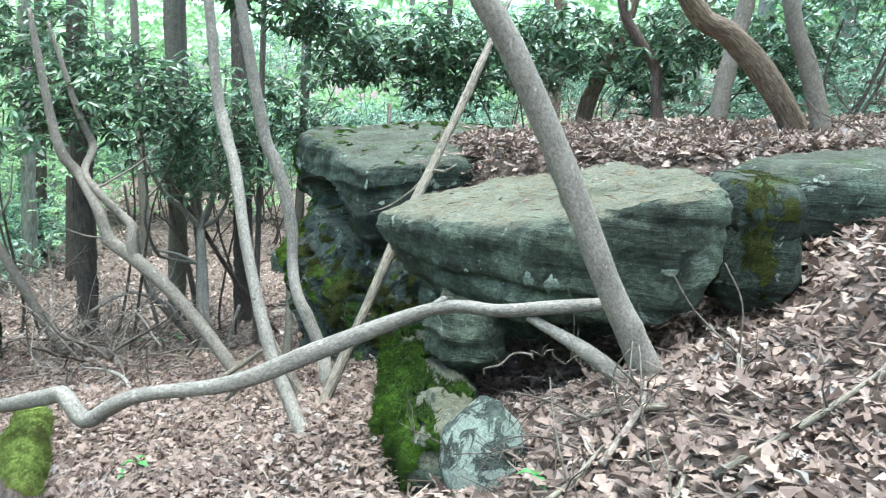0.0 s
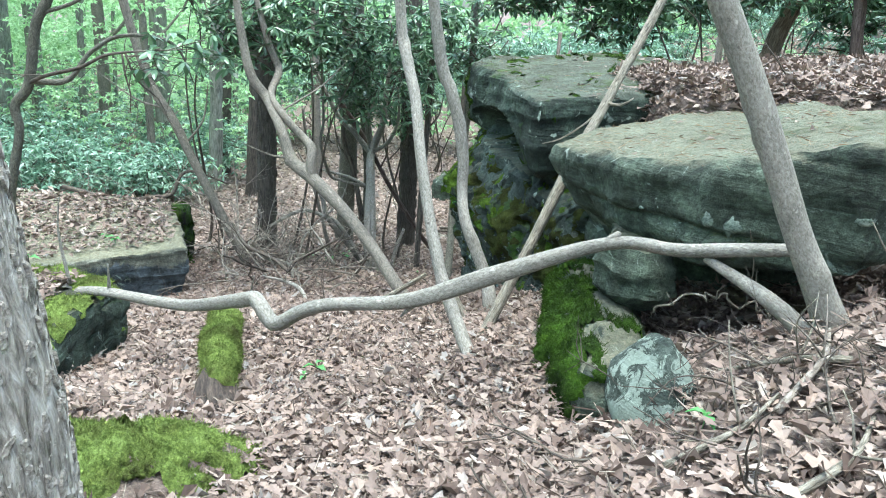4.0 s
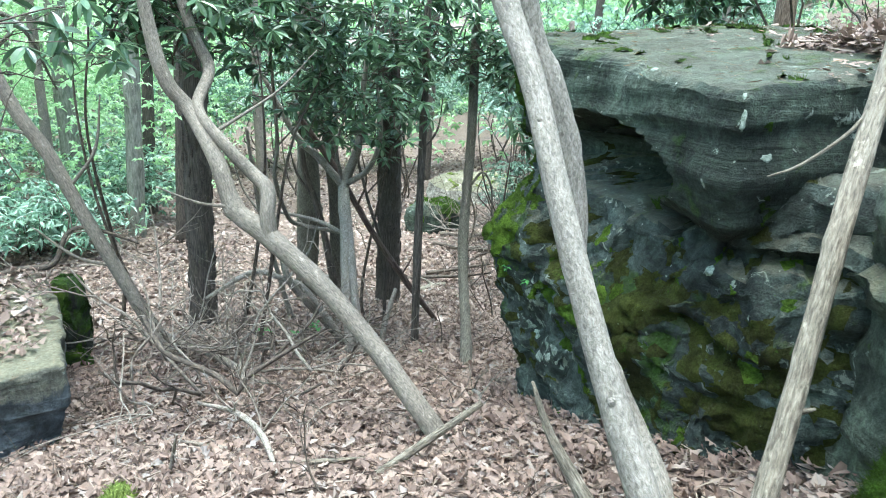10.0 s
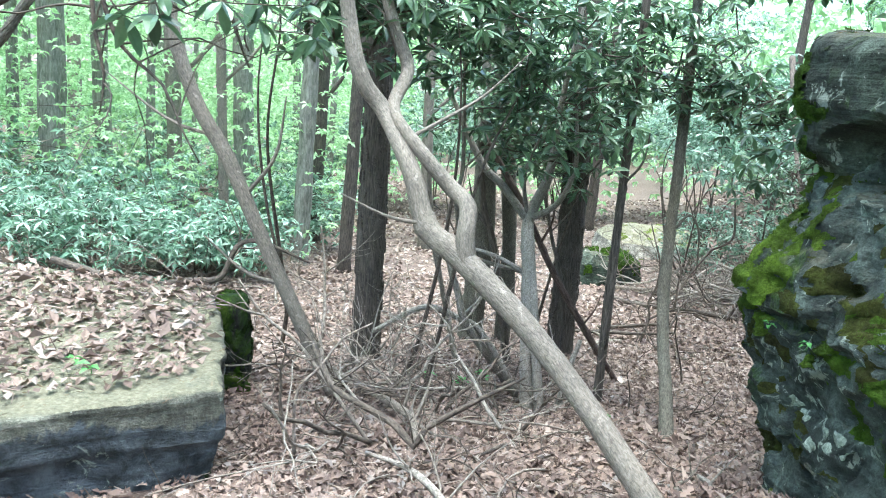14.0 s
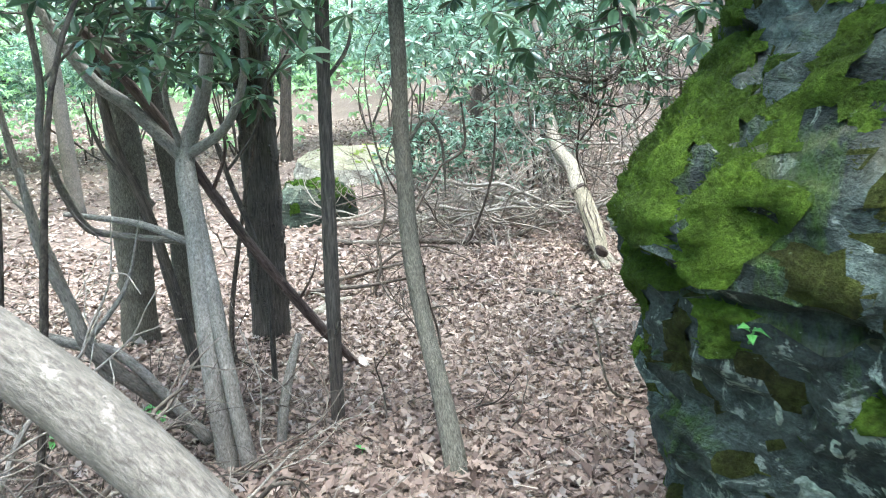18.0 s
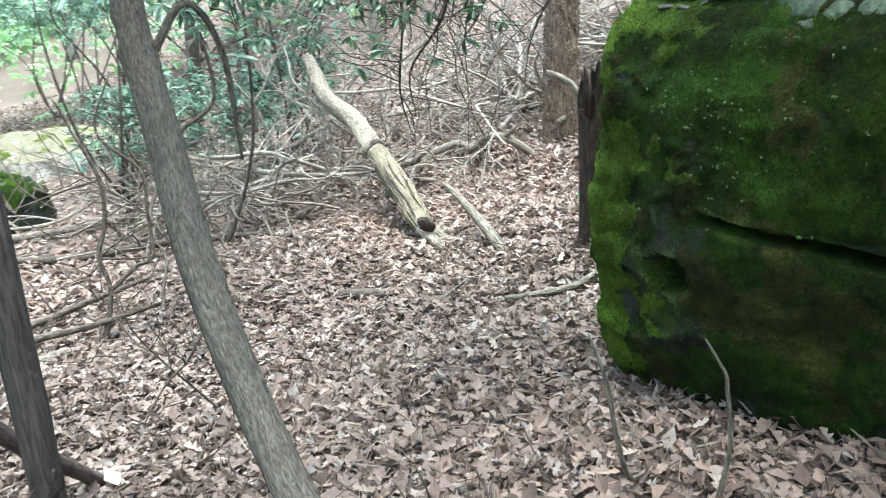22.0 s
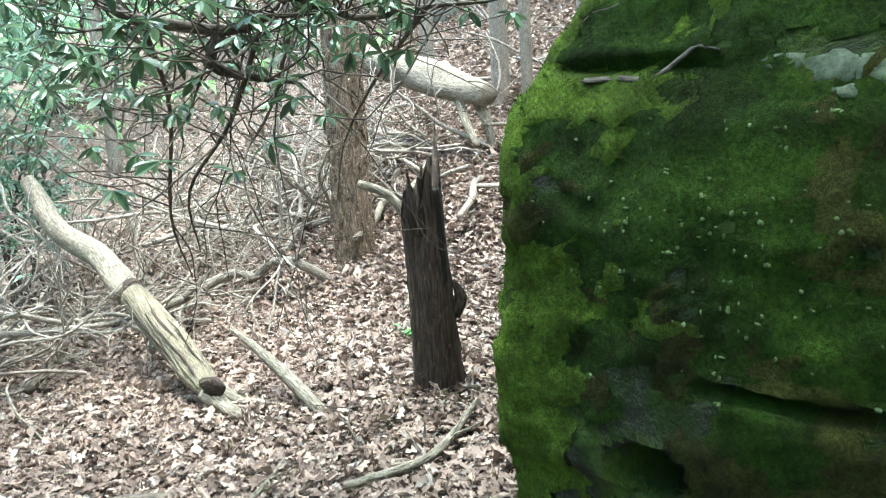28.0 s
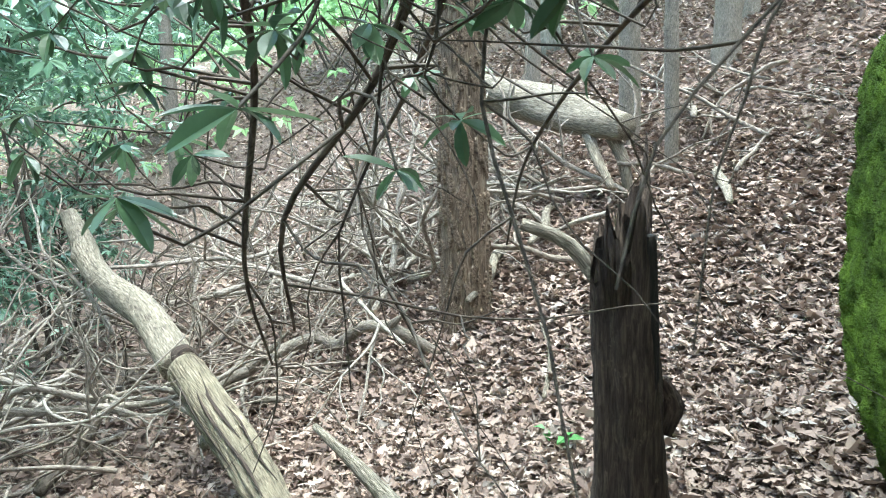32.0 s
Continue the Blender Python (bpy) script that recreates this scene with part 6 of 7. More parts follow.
g = np.random.default_rng(311)
for i in range(96):
    x, y = g.uniform(2.2, 7.6), g.uniform(12.8, 15.2)
    if y < 13.6 and x < 3.4:
        y += 0.8
    dry_branch((x, y, float(land(x, y)) + g.uniform(0.03, 0.4 if y < 13.6 else 0.75)), (g.normal(0, 1), g.normal(0, 0.6), g.uniform(-0.2, 0.4)), g.uniform(0.9, 1.9), g.uniform(0.012, 0.026), 320 + i)
g = np.random.default_rng(391)
for i in range(26):
    x, y = g.uniform(6.0, 9.2), g.uniform(11.2, 13.0)
    dry_branch((x, y, float(land(x, y)) + g.uniform(0.03, 0.3)), (g.normal(0, 1), g.normal(0, 0.7), g.uniform(-0.15, 0.3)), g.uniform(0.8, 1.7), g.uniform(0.012, 0.024), 560 + i, M_TWIG if i % 2 else M_BRANCH)
g = np.random.default_rng(411)
for i in range(34):
    x, y = g.uniform(-2.3, -0.35), g.uniform(5.9, 8.8)
    if x < -1.75 and y < 7.2:
        x += 0.7
    dry_branch((x, y, float(land(x, y)) + g.uniform(0.02, 0.3)), (g.normal(0, 1), g.normal(0, 0.7), g.uniform(-0.1, 0.7)), g.uniform(0.6, 1.3), g.uniform(0.006, 0.015), 420 + i, (M_TWIG, M_TWIG_DARK, M_BRANCH)[i % 3], "crooked dead branch tangled by the leaning trees", "tangled branches")
brush("tangle of dry grey branches at the clearing's edge", [(2.2, 5.2, 13.0, 15.5, 0.5), (4.2, 6.6, 13.0, 14.8, 0.6), (5.8, 8.2, 13.0, 14.5, 0.5), (2.6, 5.4, 12.8, 14.2, 0.3)], 130, 1.0, 0.011, 301, M_TWIG, 0.4)
brush("thin dry shrub twigs before the lower clearing", [(1.2, 2.6, 11.4, 14.0, 0.4), (0.9, 1.6, 9.8, 11.0, 0.2)], 12, 0.8, 0.01, 302, M_TWIG_DARK, 1.0)
brush("snarl of dead twigs at the foot of the leaning trees", [(-1.9, -0.5, 6.2, 8.2, 0.35), (-1.5, -0.2, 5.6, 7.6, 0.15)], 26, 0.75, 0.007, 303)
brush("dark twigs matted at the foot of the leaning trees", [(-1.9, -0.3, 6.0, 8.4, 0.3), (-1.5, -0.4, 7.2, 9.0, 0.25)], 34, 0.8, 0.006, 306, M_TWIG_DARK, 0.7)
brush("fine twigs scattered on the bare earth by the slab", [(1.3, 2.6, 0.5, 1.6, 0.03)], 60, 0.35, 0.005, 307, M_TWIG_DARK, 0.08, 1)
brush("dry twigs strewn over the litter", [(0.8, 3.2, -0.4, 1.2, 0.03), (-1.0, 1.0, 3.5, 7.0, 0.02), (1.0, 4.0, 9.0, 12.5, 0.02), (2.5, 5.0, 2.8, 5.5, 0.05), (-1.0, 2.0, 8.0, 10.5, 0.02)], 130, 0.55, 0.006, 304, M_TWIG_DARK, 0.05, 1)
brush("low bare undergrowth along the far litter", [(-3.5, -1.5, 9.0, 12.0, 0.4), (-1.0, 3.5, 13.5, 16.0, 0.4), (-6.0, -3.0, 8.0, 10.0, 0.4)], 60, 1.1, 0.012, 305, M_TWIG, 0.8)

# ---- far woods: foliage that closes the view ----
g = np.random.default_rng(77)
n = 24000
a = g.uniform(-2.7, 2.7, n)
d = g.uniform(0, 1, n) ** 0.7 * 26 + 15
x, y = 0.5 - d * np.sin(a), 4 + d * np.cos(a)
ok = ~((np.abs(x - 1.5) < 6.0) & (y < 24))
x, y, d = x[ok], y[ok], d[ok]
z = land(x, y) + g.uniform(0, 1, len(x)) ** 1.6 * (2.0 + 0.42 * d) + 0.2
v, tr = whorls(g, np.column_stack([x, y, z]), 0.22, 5, far_leaf(), -0.2)
tagged(new("far_foliage", big_mesh("far_foliage", v, tr, M_CANOPY)), "bright green leaves of the wood behind", "foliage", kind="stuff")

n = 20000
a = g.uniform(-3.1, 3.1, n)
d = g.uniform(40, 62, n)
x, y = 0.5 - d * np.sin(a), 4 + d * np.cos(a)
v, tr = whorls(g, np.column_stack([x, y, land(x, y) + 0.3 + g.uniform(0, 1, n) ** 2.6 * 18]), 0.8, 5, far_leaf(), -0.2)
tagged(new("far_foliage", big_mesh("far_foliage", v, tr, M_CANOPY)), "pale green haze of distant woodland leaves", "foliage", kind="stuff")

n = 9000
x = g.uniform(-13, -3.5, n)
y = g.uniform(13, 25, n)
sprays = np.round(np.column_stack([x, y, land(x, y) + 0.5 + g.uniform(0, 1, n) * 4.5]) / (1.1, 1.1, 0.5)) * (1.1, 1.1, 0.5) + g.normal(0, 0.24, (n, 3)) * (1, 1, 0.35)
v, tr = whorls(g, sprays, 0.11, 5, short_leaf(), -0.1)
tagged(new("understory_leaves", big_mesh("understory_leaves", v, tr, M_CANOPY)), "layered yellow-green leaf sprays of young beeches", "foliage", kind="stuff")
for i, (x, y, r) in enumerate([(-8.4, 14.6, 0.2), (-8.9, 17.2, 0.15), (-7.4, 16.0, 0.07), (-5.7, 16.4, 0.17), (-4.0, 14.3, 0.12), (-7.0, 20.0, 0.14), (-10.2, 16.2, 0.1), (-6.4, 22.0, 0.1), (-9.6, 21.0, 0.12), (-8.0, 23.0, 0.09), (-5.2, 20.5, 0.07), (-6.9, 18.4, 0.05), (-7.9, 19.0, 0.05), (-5.0, 24.0, 0.1)]):
    z = float(land(x, y))
    tree("woodland_tree", "tall pale-barked trunk in the bright wood", M_FAR_BARK, [(x, y, z - 0.2), (x + 0.08 * (-1) ** i, y, z + 3), (x + 0.2 * (-1) ** i, y, z + 9)], [r * 1.15, r, r * 0.7], sides=12, step=0.3, flare=0.3, knots=0.4, seed=160 + i, group="woodland trees")

# ---- leaf litter ----
TRACK = np.array([(0.6, -1.5), (0.0, 0.0), (-0.1, 1.5), (-0.4, 2.2), (-0.2, 4.2), (0.1, 6.0), (0.2, 7.6), (1.0, 8.4), (1.6, 9.4), (3.2, 10.6)])


def track_gap(x, y):
    best = np.full(x.shape, 99.0)
    for a, b2 in zip(TRACK[:-1], TRACK[1:]):
        d = b2 - a
        u = np.clip(((x - a[0]) * d[0] + (y - a[1]) * d[1]) / (d @ d), 0, 1)
        best = np.minimum(best, np.hypot(x - a[0] - u * d[0], y - a[1] - u * d[1]))
    return best


def slab_top(x, y):
    """The litter also lies on the flat slab, the squared block and the shelf."""
    z = land(x, y)
    on = (x < -2.1 - 0.36 * np.clip(y - 6.1, 0, 3) - 1.15 * np.clip(6.1 - y, 0, 3)) & (x > -5.0) & (y > 4.9) & (y < 7.6)
    z = np.where(on, np.maximum(z, -0.51), z)
    on = (x < -1.95) & (x > -3.1) & (y > 2.2) & (y < 3.7)
    return np.where(on, np.maximum(z, -0.06), z)


def litter(count, x0, x1, y0, y1, size, keep, seed, lift=0.05, shape=None):
    g2 = np.random.default_rng(seed)
    x, y = g2.uniform(x0, x1, count * 4), g2.uniform(y0, y1, count * 4)
    ok = g2.uniform(0, 1, count * 4) < keep(track_gap(x, y), x, y)
    x, y = x[ok][:count], y[ok][:count]
    n = len(x)
    z = slab_top(x, y) + g2.uniform(0.0, 1, n) ** 2 * lift + 0.006
    s = size * g2.uniform(0.55, 1.35, n)
    return strew(shape or oak_leaf(), np.column_stack([x, y, z]), g2.uniform(0, 6.28, n), g2.normal(0.05, 0.15, n), g2.normal(0, 0.19, n), s, g2.normal(0.15, 0.6, n), g2.normal(0.0, 0.25, n))


def bare(x, y):
    """Share of leaves that lie on the trodden earth before the slab and on the sandy rim of the flat rock."""
    return 1 - 0.8 * np.exp(-(((x - 1.95) / 0.5) ** 2 + ((y - 1.35) / 0.4) ** 2)) - 0.4 * np.exp(-(((x - 1.9) / 0.7) ** 2 + ((y - 0.75) / 0.3) ** 2)) - 0.62 * ((x < -1.95) & (y > 4.7) & (y < 7.6)) * ease(-4.6, -3.0, x - 0.4 * (y - 6.2))


v, tr = litter(60000, -3.6, 6.6, -1.2, 13.0, 0.066, lambda d, x, y: np.where(d < 2.5, 1.0, 0.18) * bare(x, y), 401)
tagged(new("leaf_litter", big_mesh("leaf_litter", v, tr, M_LITTER)), "carpet of dry curled brown oak leaves", "leaf litter", kind="stuff")
v, tr = litter(80000, -5.5, 8.5, -1.2, 14.5, 0.072, lambda d, x, y: np.where(d < 4.5, 1.0, 0.5) * bare(x, y), 405, 0.04, short_leaf())
tagged(new("leaf_litter", big_mesh("leaf_litter", v, tr, M_LITTER)), "small dry brown leaves of the forest floor", "leaf litter", kind="stuff")
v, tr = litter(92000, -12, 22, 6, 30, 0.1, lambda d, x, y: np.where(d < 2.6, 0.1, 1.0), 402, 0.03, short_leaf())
tagged(new("leaf_litter", big_mesh("leaf_litter", v, tr, M_LITTER_LIT)), "farther spread of dry brown leaves", "leaf litter", kind="stuff")
# Paler leaves also put the clearing's stronger light into the colour.
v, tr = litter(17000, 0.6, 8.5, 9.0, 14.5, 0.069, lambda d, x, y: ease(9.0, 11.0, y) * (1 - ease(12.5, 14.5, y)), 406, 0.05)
tagged(new("leaf_litter", big_mesh("leaf_litter", v, tr, M_LITTER_LIT)), "oak leaves of the lower clearing in brighter lit colours", "leaf litter", kind="stuff")
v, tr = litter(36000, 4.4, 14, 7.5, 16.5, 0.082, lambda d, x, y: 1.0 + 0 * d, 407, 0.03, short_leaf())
tagged(new("leaf_litter", big_mesh("leaf_litter", v, tr, M_LITTER_LIT)), "dry leaves on the slope past the mossy rock", "leaf litter", kind="stuff")
v, tr = litter(900, 1.5, 3.8, -0.7, 1.3, 0.09, lambda d, x, y: bare(x, y), 408, 0.05)
tagged(new("leaf_litter", big_mesh("leaf_litter", v, tr, M_LITTER)), "large dry oak leaves on the bank", "leaf litter", kind="stuff")
v, tr = litter(12000, 1.8, 6.0, 1.8, 7.2, 0.088, lambda d, x, y: 1.0 + 0 * d, 403, 0.04)
tagged(new("leaf_litter", big_mesh("leaf_litter", v, tr, M_LITTER)), "dry brown leaves covering the rock shelf", "leaf litter", kind="stuff")
v, tr = litter(22000, -9, 11, -8, 6, 0.1, lambda d, x, y: np.where((y > -1.0) & (x > -5.2) & (x < 8), 0.0, 1.0), 404, 0.03, short_leaf())
tagged(new("leaf_litter", big_mesh("leaf_litter", v, tr, M_LITTER)), "dry brown leaves behind the start of the walk", "leaf litter", kind="stuff")
g = np.random.default_rng(431)
n = 48000
x, y = g.uniform(-3.5, 7, n), g.uniform(-1.2, 13, n)
ok = g.uniform(0, 1, n) < np.where(track_gap(x, y) < 2.2, 1.0, 0.25)
x, y = x[ok], y[ok]
n = len(x)
chip = (np.array([(0, 0.028, 0), (1, 0.02, 0), (0, -0.028, 0), (1, -0.02, 0), (0, 0, 0.05), (1, 0, 0.035)], float), np.array([(0, 4, 5), (0, 5, 1), (2, 5, 4), (2, 3, 5), (1, 5, 3), (0, 2, 4)]))
v, tr = strew(chip, np.column_stack([x, y, slab_top(x, y) + g.uniform(0.012, 0.05, n)]), g.uniform(0, 6.28, n), g.normal(0, 0.16, n), g.normal(0, 0.3, n), g.uniform(0.03, 0.13, n), g.normal(0, 0.2, n), g.normal(0, 0.06, n))
tagged(new("twig_litter", big_mesh("twig_litter", v, tr, M_CHIP)), "bits of broken twig and stalk among the leaves", "leaf litter", kind="stuff")
g = np.random.default_rng(409)
n = 36000
x, y = g.uniform(-4, 7, n), g.uniform(-1.2, 13.5, n)
ok = g.uniform(0, 1, n) < np.where(track_gap(x, y) < 3.2, 1.0, 0.35)
x, y = x[ok], y[ok]
n = len(x)
v, tr = strew(short_leaf(), np.column_stack([x, y, slab_top(x, y) + g.uniform(0.005, 0.03, n)]), g.uniform(0, 6.28, n), g.normal(0, 0.3, n), g.normal(0, 0.4, n), g.uniform(0.025, 0.065, n), g.normal(0, 0.5, n), g.normal(0, 0.3, n))
tagged(new("leaf_crumbs", big_mesh("leaf_crumbs", v, tr, M_LITTER)), "broken crumbs of dry brown leaf", "leaf litter", kind="stuff")


def fallen_on(ob, count, size, shape, material, seed, label, x0, x1, y0, y1):
    """Leaves or needles dropped on a rock's top."""
    tree_of = BVHTree.FromPolygons([v.co for v in ob.data.vertices], [p.vertices for p in ob.data.polygons])
    g2 = np.random.default_rng(seed)
    spots = []
    for x, y in zip(g2.uniform(x0, x1, count), g2.uniform(y0, y1, count)):
        place, normal, _, _ = tree_of.ray_cast(Vector((x, y, 9)), Vector((0, 0, -1)))
        if place and normal.z > 0.75:
            spots.append(tuple(place + Vector((0, 0, 0.004))))
    n = len(spots)
    v, tr = strew(shape, np.array(spots), g2.uniform(0, 6.28, n), g2.normal(0.05, 0.12, n), g2.normal(0, 0.2, n), size * g2.uniform(0.5, 1.3, n), g2.normal(0, 0.3, n), g2.normal(0, 0.15, n))
    tagged(new("leaf_litter", big_mesh("leaf_litter", v, tr, material)), label, "leaf litter", kind="stuff")


needle = (np.array([(0, 0.02, 0), (1, 0, 0), (0, -0.02, 0), (0.5, 0, 0.03)], float), np.array([(0, 2, 3), (2, 1, 3), (1, 0, 3)]))
fallen_on(FRONT, 1500, 0.06, needle, M_NEEDLE, 420, "orange-brown needles strewn on the slab", 1.2, 3.0, 1.6, 4.0)
fallen_on(FRONT, 60, 0.05, short_leaf(), M_LITTER, 421, "few leaf crumbs on the slab", 1.2, 3.0, 1.6, 4.0)
fallen_on(cap, 500, 0.06, needle, M_NEEDLE, 422, "orange-brown needles strewn on the cap slab", 0.8, 3.0, 4.2, 7.0)
fallen_on(cap, 150, 0.08, oak_leaf(), M_LITTER, 423, "dry leaves on the back of the cap slab", 1.6, 3.0, 4.4, 7.0)
fallen_on(LEFT, 700, 0.06, needle, M_NEEDLE, 424, "needles strewn on the flat slab", -5.0, -1.9, 4.6, 7.6)


# ---- bark plates, sticks, roots and seedlings ----
def plate_mesh(g2, w, h, thick, material):
    k = 8
    a = np.linspace(0, 2 * np.pi, k, endpoint=False)
    r = g2.uniform(0.75, 1.1, k)
    lo = np.column_stack([w * r * np.cos(a), h * r * np.sin(a), np.full(k, -0.006)])
    hi = np.column_stack([0.8 * w * r * np.cos(a), 0.8 * h * r * np.sin(a), thick * g2.uniform(0.7, 1.2, k)])
    verts = np.vstack([lo, hi, [[0, 0, thick * 1.1]]])
    faces = [(i, (i + 1) % k, k + (i + 1) % k, k + i) for i in range(k)] + [(k + i, k + (i + 1) % k, 2 * k) for i in range(k)]
    return mesh_of("bark_plate", verts, faces, material, False)


def plated(t, line, radii, count, z0, z1, w, h, thick, material, seed):
    """Bark plates over a trunk, each lying on its surface."""
    g2 = np.random.default_rng(seed)
    kinds = [plate_mesh(g2, w, h, thick, material) for _ in range(9)]
    pts = smooth_path(line, 0.05)
    rr = np.interp(np.linspace(0, 1, len(pts)), np.linspace(0, 1, len(radii)), radii)
    inside = [i for i in range(1, len(pts) - 1) if z0 < pts[i][2] < z1]
    rows = int(math.sqrt(count * (z1 - z0) / (2 * math.pi * rr[inside[0]]) * w / h)) + 1
    per = max(3, count // rows)
    for r0 in range(rows):
        for k in range(per):
            u = inside[0] + (r0 + 0.5 + g2.uniform(-0.4, 0.4)) / rows * (len(inside) - 2)
            i, w0 = int(u), u - int(u)
            here, girth = pts[i] * (1 - w0) + pts[i + 1] * w0, rr[i]
            axis_z = Vector(pts[i + 1] - pts[i - 1]).normalized()
            a = 2 * math.pi * (k + 0.5 * (r0 % 2) + g2.uniform(-0.3, 0.3)) / per
            out = Vector((math.cos(a), math.sin(a), 0))
            out = (out - axis_z * out.dot(axis_z)).normalized()
            side = axis_z.cross(out)
            m3 = Matrix((side, axis_z, out)).transposed()
            s3 = g2.uniform(0.75, 1.25)
            ob = part("bark_plate", kinds[g2.integers(0, 9)], t)
            ob.matrix_basis = Matrix.Translation(Vector(here) + out * girth * 1.02) @ m3.to_4x4() @ Matrix.Rotation(g2.normal(0, 0.2), 4, 'Z') @ Matrix.Diagonal((s3, s3 * g2.uniform(0.8, 1.3), 1, 1))


plated(SCALY, SCALY_LINE, SCALY_R, 300, 0.4, 2.2, 0.013, 0.034, 0.004, M_SCALY_BARK, 501)
g = np.random.default_rng(503)
line, n = smooth_path(SCALY_LINE, 0.01), 5200
girth = np.interp(np.linspace(0, 1, len(line)), np.linspace(0, 1, len(SCALY_R)), SCALY_R)
i0 = g.integers(5, int(np.argmin(abs(line[:, 2] - 2.4))), n)
ang = g.uniform(0, 2 * np.pi, n)
out = np.column_stack([np.cos(ang), np.sin(ang), np.zeros(n)])
side = np.column_stack([-np.sin(ang), np.cos(ang), np.zeros(n)])
mid = line[i0] + out * (girth[i0] * 1.005)[:, None]
wide, tall, lip = g.uniform(0.004, 0.012, (n, 1)), g.uniform(0.01, 0.034, (n, 1)), g.uniform(0.0006, 0.0022, (n, 1))
rise = np.array([-0.12, 0, 1.0])
flake = np.stack([mid - side * wide - rise * tall - out * 0.003, mid + side * wide * 0.8 - rise * tall * g.uniform(0.6, 1.2, (n, 1)) + out * lip, mid + side * wide + rise * tall * g.uniform(0.5, 1, (n, 1)) - out * 0.003, mid - side * wide * 0.7 + rise * tall + out * lip], 1).reshape(-1, 3)
k4 = np.arange(n)[:, None] * 4
v4 = np.column_stack([flake, np.tile(g.uniform(0, 1, (n, 3)), (1, 4)).reshape(-1, 3)])
part("bark_flake", mesh_of("bark_flake", v4, (k4 + np.array([[0, 1, 2, 3]])).tolist(), M_SCALY_BARK, False), SCALY, "loose pale bark flakes", "stuff")
plated(FLAKY, FLAKY_LINE, FLAKY_R, 240, -1.4, 0.9, 0.022, 0.07, 0.012, M_FLAKY_BARK, 502)
for i, (t, line, rad) in enumerate(DARK_TREES):
    plated(t, line, rad, 150, -1.7, 1.4, 0.018, 0.08, 0.009, M_DARK_BARK, 510 + i)


def stick(label, pts, radii, material=M_TWIG, seed=0, name="dead_stick", forks=0):
    t = thing(name, label, "stick", "loose sticks")
    v, f = tube(pts, radii, 8, 0.05, 0.08, seed)
    part("shaft", mesh_of("shaft", v, f, material), t)
    g2 = np.random.default_rng(seed + 900)
    for _ in range(forks):
        i = g2.integers(1, len(pts) - 1) if len(pts) > 2 else 0
        a = np.array(pts[i], float)
        e = a + g2.normal(0, 0.14, 3) + np.array([0, 0, 0.1])
        v, f = tube([a, (a + e) / 2 + g2.normal(0, 0.02, 3), e], [radii[-1] * 0.8, 0.002], 5, 0.04, 0.05)
        part("side_twig", mesh_of("side_twig", v, f, material), t)


stick("crooked exposed root looping over the leaf litter", [(-1.55, 6.3, -0.35), (-1.38, 6.1, -0.5), (-1.25, 6.08, -0.56), (-1.02, 6.02, -0.64), (-0.91, 5.97, -0.72), (-0.86, 6.0, -0.63), (-0.64, 6.14, -0.52), (-0.38, 6.22, -0.38)], [0.014, 0.017, 0.016, 0.018, 0.019, 0.015, 0.011, 0.005], M_TWIG_DARK, 1, "exposed_root", 9)
stick("dry branch lying along the back of the slab", [(-3.9, 7.6, -0.42), (-3.55, 7.61, -0.5), (-3.28, 7.61, -0.58), (-2.9, 7.67, -0.5), (-2.65, 7.71, -0.46), (-2.55, 7.78, -0.23), (-2.38, 7.81, -0.18), (-2.0, 7.8, -0.3)], [0.03, 0.032, 0.03, 0.026, 0.024, 0.02, 0.016, 0.008], M_TWIG_DARK, 2, "dead_branch", 4)
stick("wavy root arching from the flaky tree", [(3.6, 12.5, -1.62), (3.95, 12.9, -1.5), (4.3, 13.1, -1.52), (4.65, 13.25, -1.5), (4.85, 13.1, -1.42), (4.9, 12.95, -1.46), (4.95, 12.8, -1.34), (4.95, 12.55, -1.3), (5.1, 12.4, -1.42), (5.3, 12.35, -1.6)], [0.025, 0.03, 0.032, 0.034, 0.036, 0.038, 0.04, 0.04, 0.04, 0.045], M_GREY_BARK, 3, "exposed_root", 2)
stick("weathered stick crossing the leaning trunk's foot", [(-0.1, 5.0, -0.72), (0.24, 5.1, -0.52), (0.48, 5.15, -0.36)], [0.026, 0.024, 0.016], M_DEAD, 4)
stick("long fallen branch across the far litter", [(0.9, 14.6, -2.15), (1.4, 14.1, -2.1), (2.0, 13.7, -2.0), (2.6, 13.3, -1.95), (3.1, 12.9, -1.92)], [0.03, 0.034, 0.032, 0.03, 0.014], M_TWIG_DARK, 5, "dead_branch", 5)
stick("fallen branch resting on the litter", [(0.3, 12.3, -2.05), (0.75, 12.2, -1.98), (1.1, 12.0, -1.9), (1.5, 11.8, -1.78)], [0.026, 0.026, 0.02, 0.012], M_TWIG_DARK, 6, "dead_branch", 5)
stick("weathered stick on the leafy bank", [(2.05, 1.28, 0.70), (2.4, 1.36, 0.86), (2.74, 1.42, 1.0), (3.1, 1.5, 1.2)], [0.022, 0.02, 0.018, 0.012], M_DEAD, 7)
